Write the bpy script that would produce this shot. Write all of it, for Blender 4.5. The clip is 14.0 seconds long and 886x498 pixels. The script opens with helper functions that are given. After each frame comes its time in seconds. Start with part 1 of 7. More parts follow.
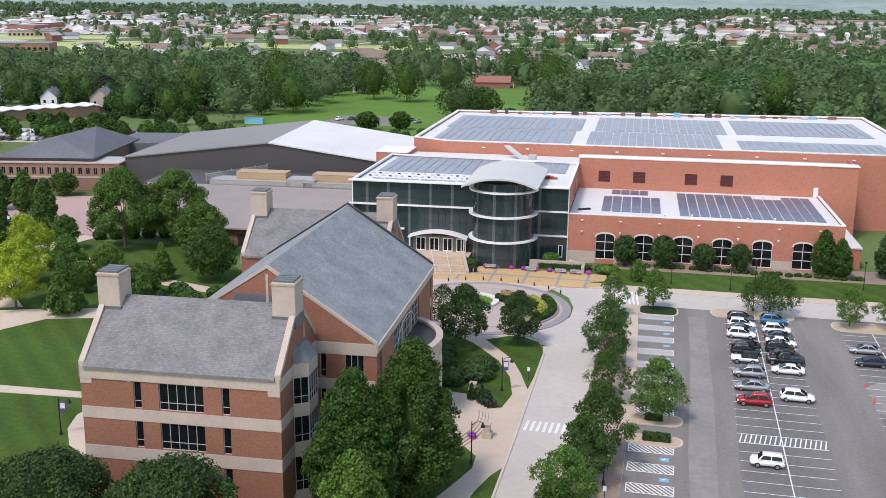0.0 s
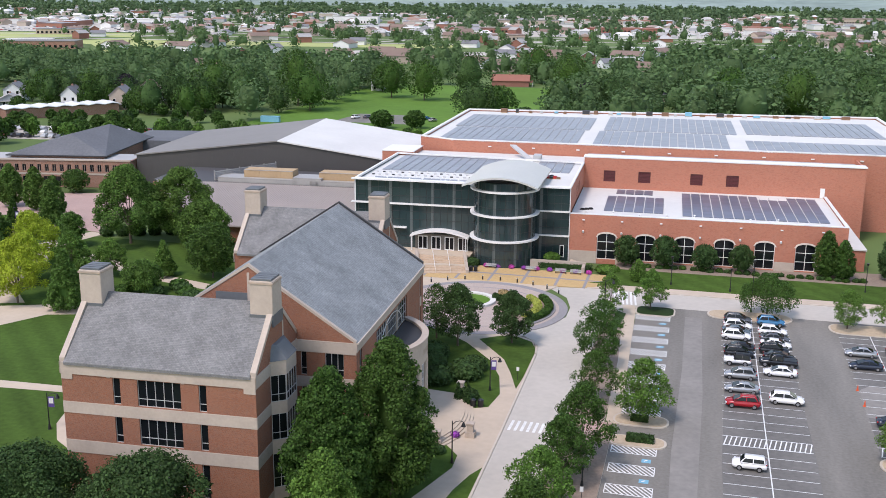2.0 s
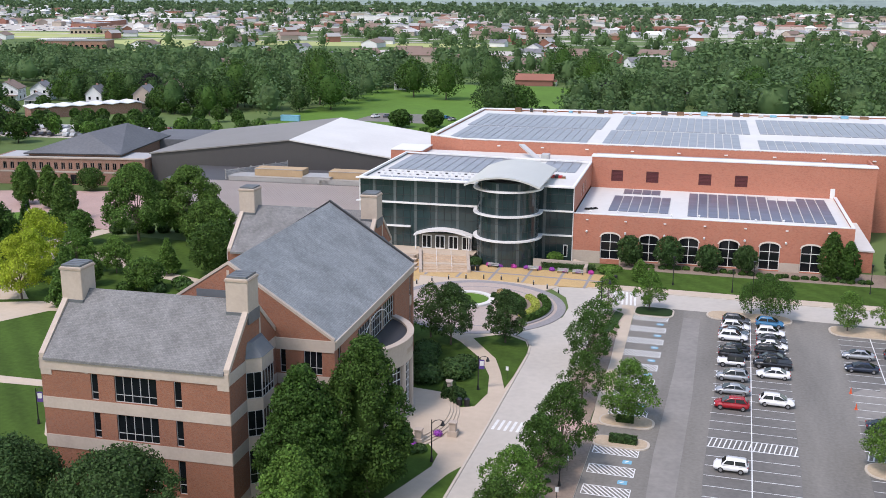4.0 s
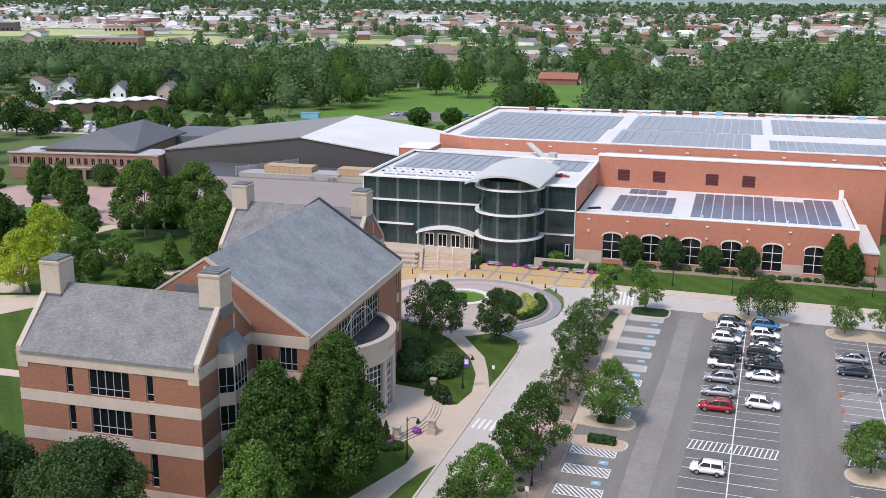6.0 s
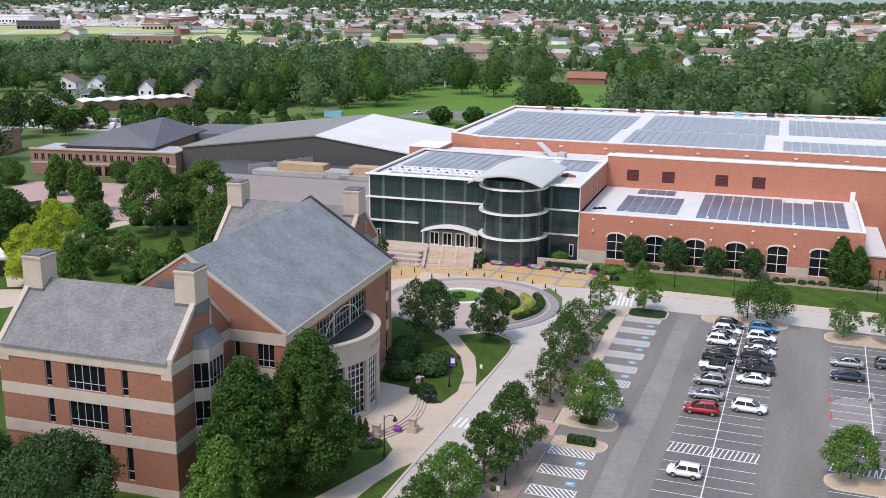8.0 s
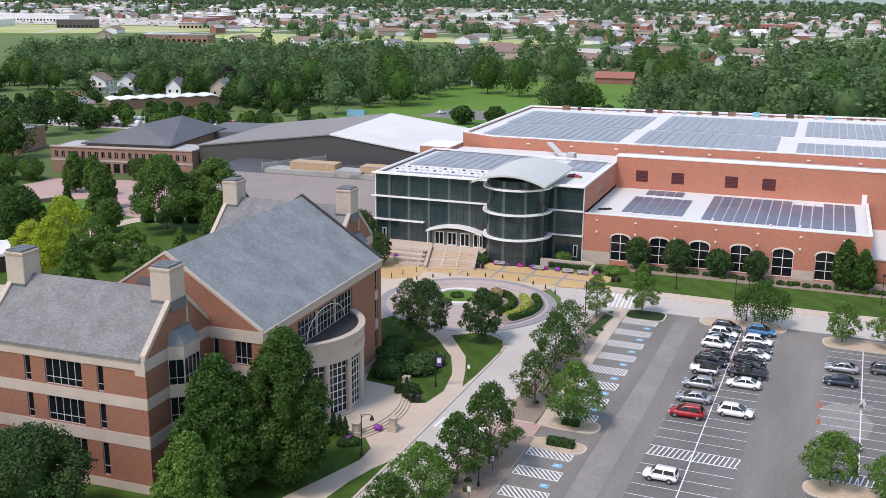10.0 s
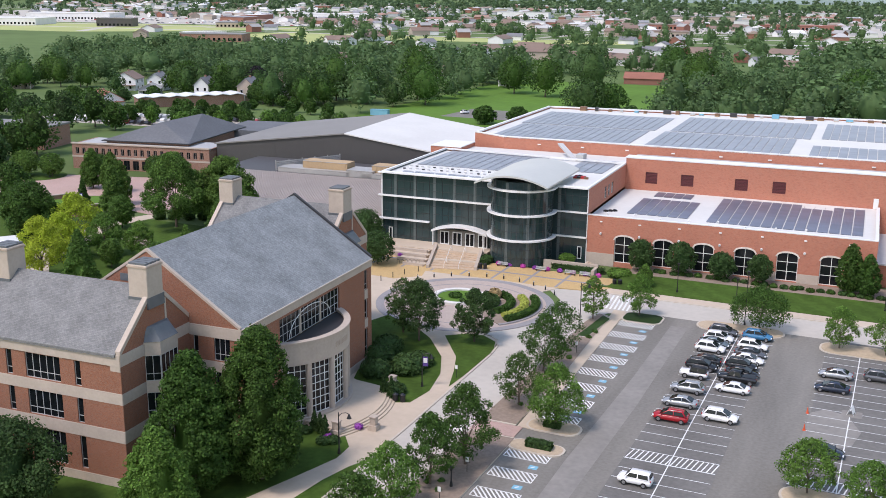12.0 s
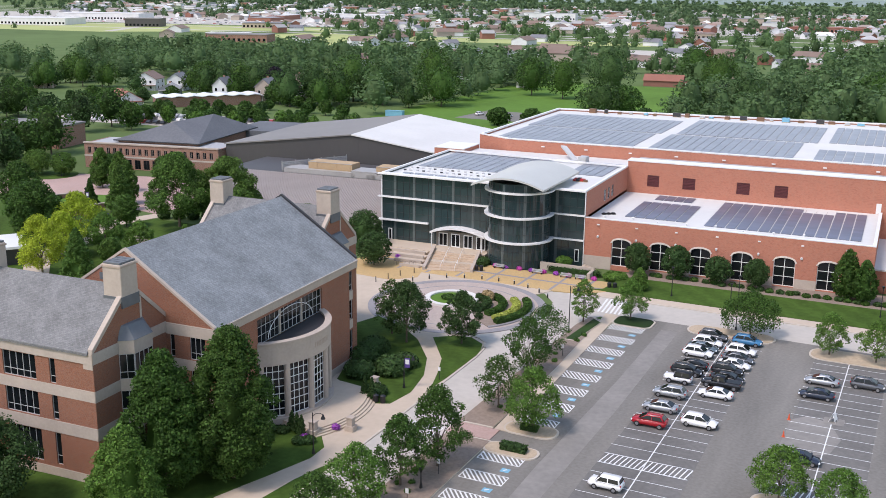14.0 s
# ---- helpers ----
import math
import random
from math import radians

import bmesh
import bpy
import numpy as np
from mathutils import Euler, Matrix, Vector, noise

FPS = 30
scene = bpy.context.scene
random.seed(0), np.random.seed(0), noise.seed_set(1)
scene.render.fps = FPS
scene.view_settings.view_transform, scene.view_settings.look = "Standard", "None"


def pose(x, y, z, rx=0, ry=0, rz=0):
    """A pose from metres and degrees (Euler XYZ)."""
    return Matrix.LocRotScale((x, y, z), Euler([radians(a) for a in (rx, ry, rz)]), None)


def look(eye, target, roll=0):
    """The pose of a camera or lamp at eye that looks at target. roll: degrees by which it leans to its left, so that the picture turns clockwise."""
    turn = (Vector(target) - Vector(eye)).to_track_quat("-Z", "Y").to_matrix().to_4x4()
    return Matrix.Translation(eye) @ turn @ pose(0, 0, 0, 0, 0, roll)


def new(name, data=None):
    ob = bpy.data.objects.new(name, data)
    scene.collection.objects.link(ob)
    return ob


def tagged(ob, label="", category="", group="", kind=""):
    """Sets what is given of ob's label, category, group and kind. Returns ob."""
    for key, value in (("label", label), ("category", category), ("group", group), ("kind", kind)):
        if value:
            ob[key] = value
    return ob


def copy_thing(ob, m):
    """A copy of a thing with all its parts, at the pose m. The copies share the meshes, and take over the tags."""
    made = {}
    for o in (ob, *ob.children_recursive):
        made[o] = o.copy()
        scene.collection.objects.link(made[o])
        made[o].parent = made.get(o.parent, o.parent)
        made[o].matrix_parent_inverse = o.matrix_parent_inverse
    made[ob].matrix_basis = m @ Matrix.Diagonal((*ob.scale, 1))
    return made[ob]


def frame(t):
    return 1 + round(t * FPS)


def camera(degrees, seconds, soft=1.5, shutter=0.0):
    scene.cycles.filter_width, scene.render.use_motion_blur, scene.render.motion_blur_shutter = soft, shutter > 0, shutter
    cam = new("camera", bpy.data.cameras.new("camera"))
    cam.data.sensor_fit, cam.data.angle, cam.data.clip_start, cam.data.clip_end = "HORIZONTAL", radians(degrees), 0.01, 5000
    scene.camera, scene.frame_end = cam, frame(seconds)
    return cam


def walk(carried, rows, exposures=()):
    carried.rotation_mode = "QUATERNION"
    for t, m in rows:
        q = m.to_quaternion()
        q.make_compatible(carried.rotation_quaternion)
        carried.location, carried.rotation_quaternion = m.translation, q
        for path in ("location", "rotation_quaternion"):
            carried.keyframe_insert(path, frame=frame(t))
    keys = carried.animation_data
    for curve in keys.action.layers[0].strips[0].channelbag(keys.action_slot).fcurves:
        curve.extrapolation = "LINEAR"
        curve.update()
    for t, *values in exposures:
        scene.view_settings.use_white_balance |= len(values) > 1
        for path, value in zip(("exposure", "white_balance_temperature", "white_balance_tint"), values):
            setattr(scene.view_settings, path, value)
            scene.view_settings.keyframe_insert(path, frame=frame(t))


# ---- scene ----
cam = camera(46.6, 14.0, soft=0.85)
PATH = [
    (0, (-1.836, -0.043, 54.023), (-2.267, 1.85, 53.541), 0.5),
    (0.5, (-0.619, 0.203, 54.072), (-1.063, 2.093, 53.59), 0.5),
    (1, (0.7, 0.425, 54.182), (0.242, 2.311, 53.698), 0.5),
    (1.5, (1.963, 0.62, 54.267), (1.493, 2.502, 53.781), 0.5),
    (2, (3.342, 0.897, 54.327), (2.861, 2.777, 53.841), 0.5),
    (2.5, (4.745, 1.306, 54.367), (4.25, 3.182, 53.88), 0.5),
    (3, (6.244, 1.648, 54.357), (5.733, 3.519, 53.87), 0.4),
    (5.5, (14.14, 3.852, 54.355), (13.551, 5.699, 53.865), 0.4),
    (6, (15.737, 4.333, 54.362), (15.132, 6.175, 53.871), 0.4),
    (6.5, (17.415, 4.856, 54.417), (16.792, 6.692, 53.925), 0.4),
    (7, (19.07, 5.389, 54.443), (18.43, 7.219, 53.95), 0.4),
    (7.5, (20.772, 5.901, 54.476), (20.115, 7.724, 53.983), 0.4),
    (8, (22.411, 6.386, 54.511), (21.737, 8.204, 54.017), 0.4),
    (10.5, (30.589, 9.631, 54.674), (29.83, 11.413, 54.178), 0.4),
    (11, (32.275, 10.271, 54.74), (31.498, 12.046, 54.243), 0.4),
    (11.5, (33.894, 10.913, 54.782), (33.101, 12.68, 54.285), 0.4),
    (12, (35.441, 11.614, 54.828), (34.632, 13.374, 54.331), 0.5),
    (12.5, (37.067, 12.331, 54.83), (36.241, 14.083, 54.333), 0.5),
    (13, (38.658, 13.037, 54.932), (37.816, 14.782, 54.435), 0.5),
    (13.5, (40.256, 13.694, 55.068), (39.398, 15.431, 54.571), 0.6),
    (14, (41.289, 14.137, 55.126), (40.43, 15.874, 54.63), 0.6),
]
walk(cam, [(t, look(eye, target, roll)) for t, eye, target, roll in PATH], exposures=[(0.0, 0.66, 6700, 19), (14.0, 0.66, 6700, 19)])
# a calm overcast afternoon: wide soft sun from behind the camera's left shoulder, bright sky
world = bpy.data.worlds.new("world")
scene.world = world
world.use_nodes = True
wn = world.node_tree.nodes
sky = wn.new("ShaderNodeTexSky")
sky.sky_type, sky.sun_disc = "NISHITA", False
sky.sun_elevation, sky.sun_rotation = radians(52), radians(205)
sky.air_density, sky.dust_density = 1.6, 1.0
wn["Background"].inputs["Strength"].default_value = 0.15
world.node_tree.links.new(sky.outputs[0], wn["Background"].inputs["Color"])
sun = new("sun", bpy.data.lights.new("sun", "SUN"))
sun.data.energy, sun.data.angle, sun.data.color = 1.7, radians(12), (1.0, 0.95, 0.90)
sun.matrix_world = look((-30, -60, 110), (0, 0, 0))


# ---- materials ----
def surf(name, c, rough=0.8, fine=0.25, big=0.2, fs=2.0, bs=0.15, bump=0.15, metal=0.0, island=0.0, each=0.0, hue=0.0, spec=0.5, stripe=0.0):
    m = bpy.data.materials.new(name)
    m.use_nodes = True
    n, l = m.node_tree.nodes, m.node_tree.links
    b = n["Principled BSDF"]
    b.inputs["Roughness"].default_value, b.inputs["Metallic"].default_value = rough, metal
    b.inputs["Specular IOR Level"].default_value = spec
    tc = n.new("ShaderNodeTexCoord")
    n1, n2 = n.new("ShaderNodeTexNoise"), n.new("ShaderNodeTexNoise")
    n1.inputs["Scale"].default_value, n2.inputs["Scale"].default_value = fs, bs
    n1.inputs["Detail"].default_value, n2.inputs["Detail"].default_value = 6, 4
    for k in (n1, n2):
        l.new(tc.outputs["Object"], k.inputs["Vector"])

    def math_(op, x, y):
        k = n.new("ShaderNodeMath")
        k.operation = op
        for i, v in enumerate((x, y)):
            if isinstance(v, (int, float)):
                k.inputs[i].default_value = v
            else:
                l.new(v, k.inputs[i])
        return k.outputs[0]

    v = math_("ADD", math_("MULTIPLY", n1.outputs[0], 2 * fine), math_("MULTIPLY", n2.outputs[0], 2 * big))
    v = math_("ADD", v, 1 - fine - big)
    if stripe:
        wv = n.new("ShaderNodeTexWave")
        wv.bands_direction = "DIAGONAL"
        wv.inputs["Scale"].default_value, wv.inputs["Distortion"].default_value = 0.11, 1.0
        l.new(tc.outputs["Object"], wv.inputs["Vector"])
        v = math_("ADD", v, math_("MULTIPLY", math_("SUBTRACT", wv.outputs["Fac"], 0.5), stripe))
    h = n.new("ShaderNodeHueSaturation")
    h.inputs["Color"].default_value = (*c, 1)
    if island or each:
        src = n.new("ShaderNodeNewGeometry").outputs["Random Per Island"] if island else n.new("ShaderNodeObjectInfo").outputs["Random"]
        amount = island or each
        v = math_("ADD", v, math_("MULTIPLY", math_("SUBTRACT", src, 0.5), 2 * amount))
        if hue:
            o = n.new("ShaderNodeObjectInfo").outputs["Random"] if each or island else src
            l.new(math_("ADD", 0.5 - hue / 2, math_("MULTIPLY", o, hue)), h.inputs["Hue"])
    l.new(v, h.inputs["Value"])
    l.new(h.outputs[0], b.inputs["Base Color"])
    if bump:
        k = n.new("ShaderNodeBump")
        k.inputs["Strength"].default_value, k.inputs["Distance"].default_value = bump, 0.05
        l.new(n1.outputs[0], k.inputs["Height"])
        l.new(k.outputs[0], b.inputs["Normal"])
    return m


def coursed(name, c1, c2, joint, w, hgt, gap, rough=0.85, big=0.18, bs=0.12, bump=0.3, bias=-0.2, fine=0.15):
    """Brick, slate or paving laid in courses, in metres along the faces."""
    m = surf(name, c1, rough, fine, big, 3.0, bs, 0)
    n, l = m.node_tree.nodes, m.node_tree.links
    t = n.new("ShaderNodeTexBrick")
    t.inputs["Color1"].default_value, t.inputs["Color2"].default_value, t.inputs["Mortar"].default_value = (*c1, 1), (*c2, 1), (*joint, 1)
    t.inputs["Scale"].default_value, t.inputs["Brick Width"].default_value, t.inputs["Row Height"].default_value = 1, w, hgt
    t.inputs["Mortar Size"].default_value, t.inputs["Bias"].default_value = gap, bias
    uv = n.new("ShaderNodeTexCoord")
    l.new(uv.outputs["UV"], t.inputs["Vector"])
    h = [k for k in n if k.bl_idname == "ShaderNodeHueSaturation"][0]
    l.new(t.outputs["Color"], h.inputs["Color"])
    k = n.new("ShaderNodeBump")
    k.inputs["Strength"].default_value, k.inputs["Distance"].default_value = bump, 0.02
    k.invert = True
    l.new(t.outputs["Fac"], k.inputs["Height"])
    l.new(k.outputs[0], n["Principled BSDF"].inputs["Normal"])
    return m


BRICK = coursed("brick_red", (0.28, 0.10, 0.05), (0.195, 0.07, 0.038), (0.26, 0.17, 0.13), 0.22, 0.075, 0.008)
BRICK_ARENA = coursed("brick_salmon", (0.43, 0.165, 0.105), (0.31, 0.105, 0.07), (0.40, 0.22, 0.16), 0.42, 0.21, 0.008, bias=-0.55, big=0.1)
BRICK_OLD = coursed("brick_old", (0.30, 0.15, 0.10), (0.22, 0.10, 0.07), (0.3, 0.22, 0.18), 0.22, 0.075, 0.008)
STONE = surf("limestone", (0.43, 0.36, 0.30), 0.85, 0.12, 0.16, 3, 0.4)
STONE_DARK = surf("limestone_weathered", (0.36, 0.29, 0.23), 0.85, 0.15, 0.25, 2, 0.5)
SLATE = coursed("slate_grey", (0.195, 0.195, 0.192), (0.15, 0.15, 0.15), (0.105, 0.105, 0.105), 0.34, 0.2, 0.012, 0.8, 0.4, 0.5, 0.5, 0.0, 0.3)
SLATE_BLUE = coursed("slate_blue_grey", (0.24, 0.255, 0.262), (0.185, 0.20, 0.208), (0.13, 0.137, 0.142), 0.42, 0.24, 0.014, 0.75, 0.4, 0.35, 0.5, 0.0, 0.3)
DARKROOF = surf("dark_shingles", (0.11, 0.115, 0.125), 0.85, 0.3, 0.25, 1.5, 0.1)
LEAD = surf("lead_sheet", (0.11, 0.12, 0.13), 0.55, 0.2, 0.2, 1.5, 0.5)
GLASS = surf("dark_glass", (0.008, 0.010, 0.012), 0.08, 0.1, 0.3, 0.4, 0.2, 0, spec=0.3)
GLASS_GREEN = surf("green_curtain_glass", (0.026, 0.046, 0.048), 0.09, 0.1, 0.35, 0.2, 0.08, 0, spec=0.55)
FRAME = surf("dark_frame", (0.03, 0.03, 0.033), 0.5, 0.1, 0.1)
FRAME_LIGHT = surf("grey_frame", (0.42, 0.42, 0.42), 0.5, 0.08, 0.08)
WHITE = surf("white_metal", (0.69, 0.69, 0.68), 0.45, 0.05, 0.08)
MEMBRANE = surf("white_membrane", (0.59, 0.58, 0.55), 0.7, 0.06, 0.14, 1.0, 0.08)
MEMBRANE_GREY = surf("grey_membrane", (0.36, 0.36, 0.36), 0.8, 0.1, 0.15, 1.0, 0.1)
VAULT = surf("grey_vault_metal", (0.45, 0.455, 0.425), 0.5, 0.04, 0.1, 1, 0.1)
DARKMETAL = surf("charcoal_cladding", (0.062, 0.058, 0.057), 0.6, 0.08, 0.12, 0.6, 0.05)
GREYROOF = surf("warm_grey_roof", (0.20, 0.19, 0.18), 0.75, 0.08, 0.15, 0.5, 0.05)
ASPHALT = surf("asphalt", (0.172, 0.16, 0.14), 0.9, 0.3, 0.5, 2.2, 0.07)
# tyre-worn streaks along the lanes
_n, _l = ASPHALT.node_tree.nodes, ASPHALT.node_tree.links
_map = _n.new("ShaderNodeMapping")
_map.inputs["Scale"].default_value = (3.2, 0.45, 1.0)
_l.new([k for k in _n if k.bl_idname == "ShaderNodeTexCoord"][0].outputs["Object"], _map.inputs["Vector"])
_l.new(_map.outputs[0], [k for k in _n if k.bl_idname == "ShaderNodeTexNoise"][1].inputs["Vector"])
ASPHALT_BAY = surf("asphalt_sealed", (0.138, 0.13, 0.119), 0.9, 0.3, 0.45, 1.6, 0.12)
PATCH = surf("asphalt_worn", (0.215, 0.20, 0.18), 0.9, 0.2, 0.3, 1.2, 0.15)
CONCRETE = surf("road_concrete", (0.44, 0.405, 0.355), 0.88, 0.12, 0.16, 1.0, 0.1)
WALK = surf("beige_concrete", (0.48, 0.395, 0.305), 0.88, 0.1, 0.15, 1.0, 0.15)
KERB = surf("kerb_concrete", (0.48, 0.42, 0.35), 0.88, 0.12, 0.12)
YELLOW = coursed("yellow_paving", (0.50, 0.34, 0.15), (0.44, 0.30, 0.13), (0.40, 0.28, 0.15), 0.4, 0.2, 0.01)
PINKPAVE = coursed("pink_paving", (0.43, 0.29, 0.25), (0.38, 0.25, 0.21), (0.35, 0.26, 0.22), 0.3, 0.15, 0.01)
RINGPAVE = coursed("pale_pink_paving", (0.42, 0.34, 0.29), (0.38, 0.31, 0.27), (0.34, 0.29, 0.26), 0.4, 0.2, 0.01)
BLUEPAVE = coursed("blue_grey_paving", (0.27, 0.255, 0.26), (0.22, 0.21, 0.215), (0.24, 0.23, 0.22), 0.3, 0.15, 0.01)
GRASS = surf("lawn", (0.05, 0.092, 0.016), 0.95, 0.4, 0.4, 1.2, 0.05, 0.6, spec=0.12, stripe=0.2)
GRASS_FAR = surf("open_ground", (0.10, 0.15, 0.05), 0.95, 0.25, 0.45, 0.05, 0.006, 0.3, spec=0.15)
FIELD = surf("dry_field", (0.34, 0.37, 0.13), 0.95, 0.15, 0.25, 0.1, 0.01)
PARK = surf("park_grass", (0.095, 0.185, 0.03), 0.95, 0.2, 0.35, 0.3, 0.02, spec=0.15)
MULCH = surf("mulch", (0.235, 0.18, 0.14), 0.95, 0.35, 0.2, 2.5, 0.4, 0.6)
GRAVEL = surf("tan_gravel", (0.42, 0.33, 0.23), 0.95, 0.25, 0.2, 3, 0.4, 0.6)
PAINT = surf("road_paint", (0.66, 0.66, 0.64), 0.7, 0.25, 0.2, 2.5, 0.4)
BLUE = surf("blue_paint", (0.16, 0.38, 0.50), 0.7, 0.15, 0.15)
BARK = surf("bark", (0.11, 0.085, 0.065), 0.95, 0.3, 0.2, 3, 0.5, 0.6)


def foliage(name, c, vary=0.48, hue=0.01, big=0.12):
    """Leaves that let some light through."""
    m = surf(name, c, 0.7, 0.2, 0.35, 0.5, big, 0, island=vary, hue=hue, spec=0.2)
    n, l = m.node_tree.nodes, m.node_tree.links
    h = [k for k in n if k.bl_idname == "ShaderNodeHueSaturation"][0]
    tr, mix = n.new("ShaderNodeBsdfTranslucent"), n.new("ShaderNodeMixShader")
    mix.inputs[0].default_value = 0.3
    l.new(h.outputs[0], tr.inputs["Color"])
    l.new(n["Principled BSDF"].outputs[0], mix.inputs[1])
    l.new(tr.outputs[0], mix.inputs[2])
    l.new(mix.outputs[0], n["Material Output"].inputs["Surface"])
    return m


LEAF = foliage("leaves", (0.05, 0.107, 0.0195))
LEAF_MID = foliage("leaves_fresh", (0.082, 0.158, 0.03))
LEAF_BRIGHT = foliage("leaves_bright", (0.095, 0.185, 0.032))
LEAF_DARK = foliage("leaves_dark", (0.047, 0.094, 0.027))
LEAF_YELLOW = foliage("leaves_yellow", (0.33, 0.41, 0.035), 0.35, 0.02)
LEAF_PURPLE = foliage("leaves_purple", (0.024, 0.018, 0.026), 0.35, 0.0)
# the distant trees' haze is mixed into these two paler, bluer greens
LEAF_WOOD_HAZED = foliage("leaves_woodland_hazed", (0.085, 0.15, 0.056), 0.3, 0.02, 0.035)
LEAF_FAR_HAZED = foliage("leaves_far_hazed", (0.088, 0.145, 0.066), 0.25, 0.02, 0.02)
# both cell colours are lifted for reflected sky, the second one much more
PV = surf("solar_cells", (0.115, 0.128, 0.17), 0.3, 0.08, 0.15, 0.5, 0.1, 0, each=0.12, spec=0.55)
PV_SKY_SHEEN = surf("solar_cells_sky_sheen", (0.215, 0.225, 0.25), 0.35, 0.08, 0.15, 0.5, 0.1, 0, island=0.12, spec=0.6)
MAROON = surf("maroon_louvre", (0.09, 0.018, 0.02), 0.6, 0.1, 0.1)
BLACK = surf("black_metal", (0.012, 0.012, 0.014), 0.45, 0.1, 0.1)
RUBBER = surf("rubber", (0.015, 0.015, 0.016), 0.85, 0.1, 0.1)
WOOD = surf("pale_timber_box", (0.40, 0.28, 0.16), 0.8, 0.15, 0.15)
ALU = surf("galvanised", (0.40, 0.385, 0.365), 0.55, 0.15, 0.2, metal=0.3)


# ---- mesh helpers ----
def bm_new():
    return bmesh.new()


def uv_metres(bm):
    lay = bm.loops.layers.uv.new("UVMap")
    bm.normal_update()
    for f in bm.faces:
        nrm = f.normal
        if abs(nrm.z) > 0.9995 or nrm.length < 0.5:
            a, b = Vector((1, 0, 0)), Vector((0, 1, 0))
        else:
            a = Vector((-nrm.y, nrm.x, 0)).normalized()
            b = nrm.cross(a)
        for lp in f.loops:
            lp[lay].uv = (lp.vert.co.dot(a), lp.vert.co.dot(b))


def part(name, bm, material, parent=None, label="", smooth=False, m=None):
    uv_metres(bm)
    me = bpy.data.meshes.new(name)
    bm.to_mesh(me)
    bm.free()
    me.materials.append(material)
    if smooth:
        me.shade_smooth()
    ob = new(name, me)
    if parent is not None:
        ob.parent = parent
    if m is not None:
        ob.matrix_basis = m
    if label:
        ob["label"] = label
    return ob


def thing(name, label, category, m=None, group="", kind=""):
    ob = new(name)
    ob.empty_display_size = 0.5
    if m is not None:
        ob.matrix_basis = m
    return tagged(ob, label, category, group, kind)


def quad_box(bm, x0, x1, y0, y1, z0, z1):
    v = [bm.verts.new(p) for p in ((x0, y0, z0), (x1, y0, z0), (x1, y1, z0), (x0, y1, z0), (x0, y0, z1), (x1, y0, z1), (x1, y1, z1), (x0, y1, z1))]
    for f in ((3, 2, 1, 0), (4, 5, 6, 7), (0, 1, 5, 4), (1, 2, 6, 5), (2, 3, 7, 6), (3, 0, 4, 7)):
        bm.faces.new([v[i] for i in f])
    return bm


def box(x0, x1, y0, y1, z0, z1):
    return quad_box(bm_new(), x0, x1, y0, y1, z0, z1)


def prism(pts, z0, z1, bm=None):
    """An upright prism over a plan outline."""
    bm = bm or bm_new()
    area = sum(a[0] * b[1] - b[0] * a[1] for a, b in zip(pts, pts[1:] + pts[:1]))
    if area < 0:
        pts = pts[::-1]
    lo, hi = [bm.verts.new((*p, z0)) for p in pts], [bm.verts.new((*p, z1)) for p in pts]
    bm.faces.new(hi)
    bm.faces.new(lo[::-1])
    for i in range(len(pts)):
        j = (i + 1) % len(pts)
        bm.faces.new((lo[i], lo[j], hi[j], hi[i]))
    return bm


def solid(tops, bottoms, bm=None):
    """A closed slab between two equal loops of points."""
    bm = bm or bm_new()
    a, b = [bm.verts.new(p) for p in tops], [bm.verts.new(p) for p in bottoms]
    bm.faces.new(a)
    bm.faces.new(b[::-1])
    for i in range(len(a)):
        j = (i + 1) % len(a)
        bm.faces.new((b[i], b[j], a[j], a[i]))
    bmesh.ops.recalc_face_normals(bm, faces=bm.faces[:])
    return bm


def tube(bm, a, b, r0, r1, seg=8):
    a, b = Vector(a), Vector(b)
    d = (b - a).normalized()
    s = d.orthogonal().normalized()
    t = d.cross(s)
    rings = []
    for p, r in ((a, r0), (b, r1)):
        rings.append([bm.verts.new(p + (s * math.cos(k * math.tau / seg) + t * math.sin(k * math.tau / seg)) * r) for k in range(seg)])
    for k in range(seg):
        j = (k + 1) % seg
        bm.faces.new((rings[0][k], rings[0][j], rings[1][j], rings[1][k]))
    bm.faces.new(rings[1])
    bm.faces.new(rings[0][::-1])
    return bm


def disc_pts(cx, cy, r, n=48, a0=0.0, a1=360.0):
    full = abs(a1 - a0) >= 360
    return [(cx + r * math.cos(radians(a0 + (a1 - a0) * k / (n if full else n - 1))), cy + r * math.sin(radians(a0 + (a1 - a0) * k / (n if full else n - 1)))) for k in range(n)]


def ring_bm(cx, cy, r0, r1, z0, z1, n=64, a0=0.0, a1=360.0):
    bm = bm_new()
    inner, outer = disc_pts(cx, cy, r0, n, a0, a1), disc_pts(cx, cy, r1, n, a0, a1)
    full = abs(a1 - a0) >= 360
    rows = [[bm.verts.new((*p, z)) for p in ps] for ps, z in ((inner, z1), (outer, z1), (outer, z0), (inner, z0))]
    for k in range(n if full else n - 1):
        j = (k + 1) % n
        for a, b in ((0, 1), (1, 2), (2, 3), (3, 0)):
            bm.faces.new((rows[a][k], rows[b][k], rows[b][j], rows[a][j]))
    if not full:
        bm.faces.new([r[0] for r in rows])
        bm.faces.new([r[-1] for r in rows][::-1])
    bmesh.ops.recalc_face_normals(bm, faces=bm.faces[:])
    return bm


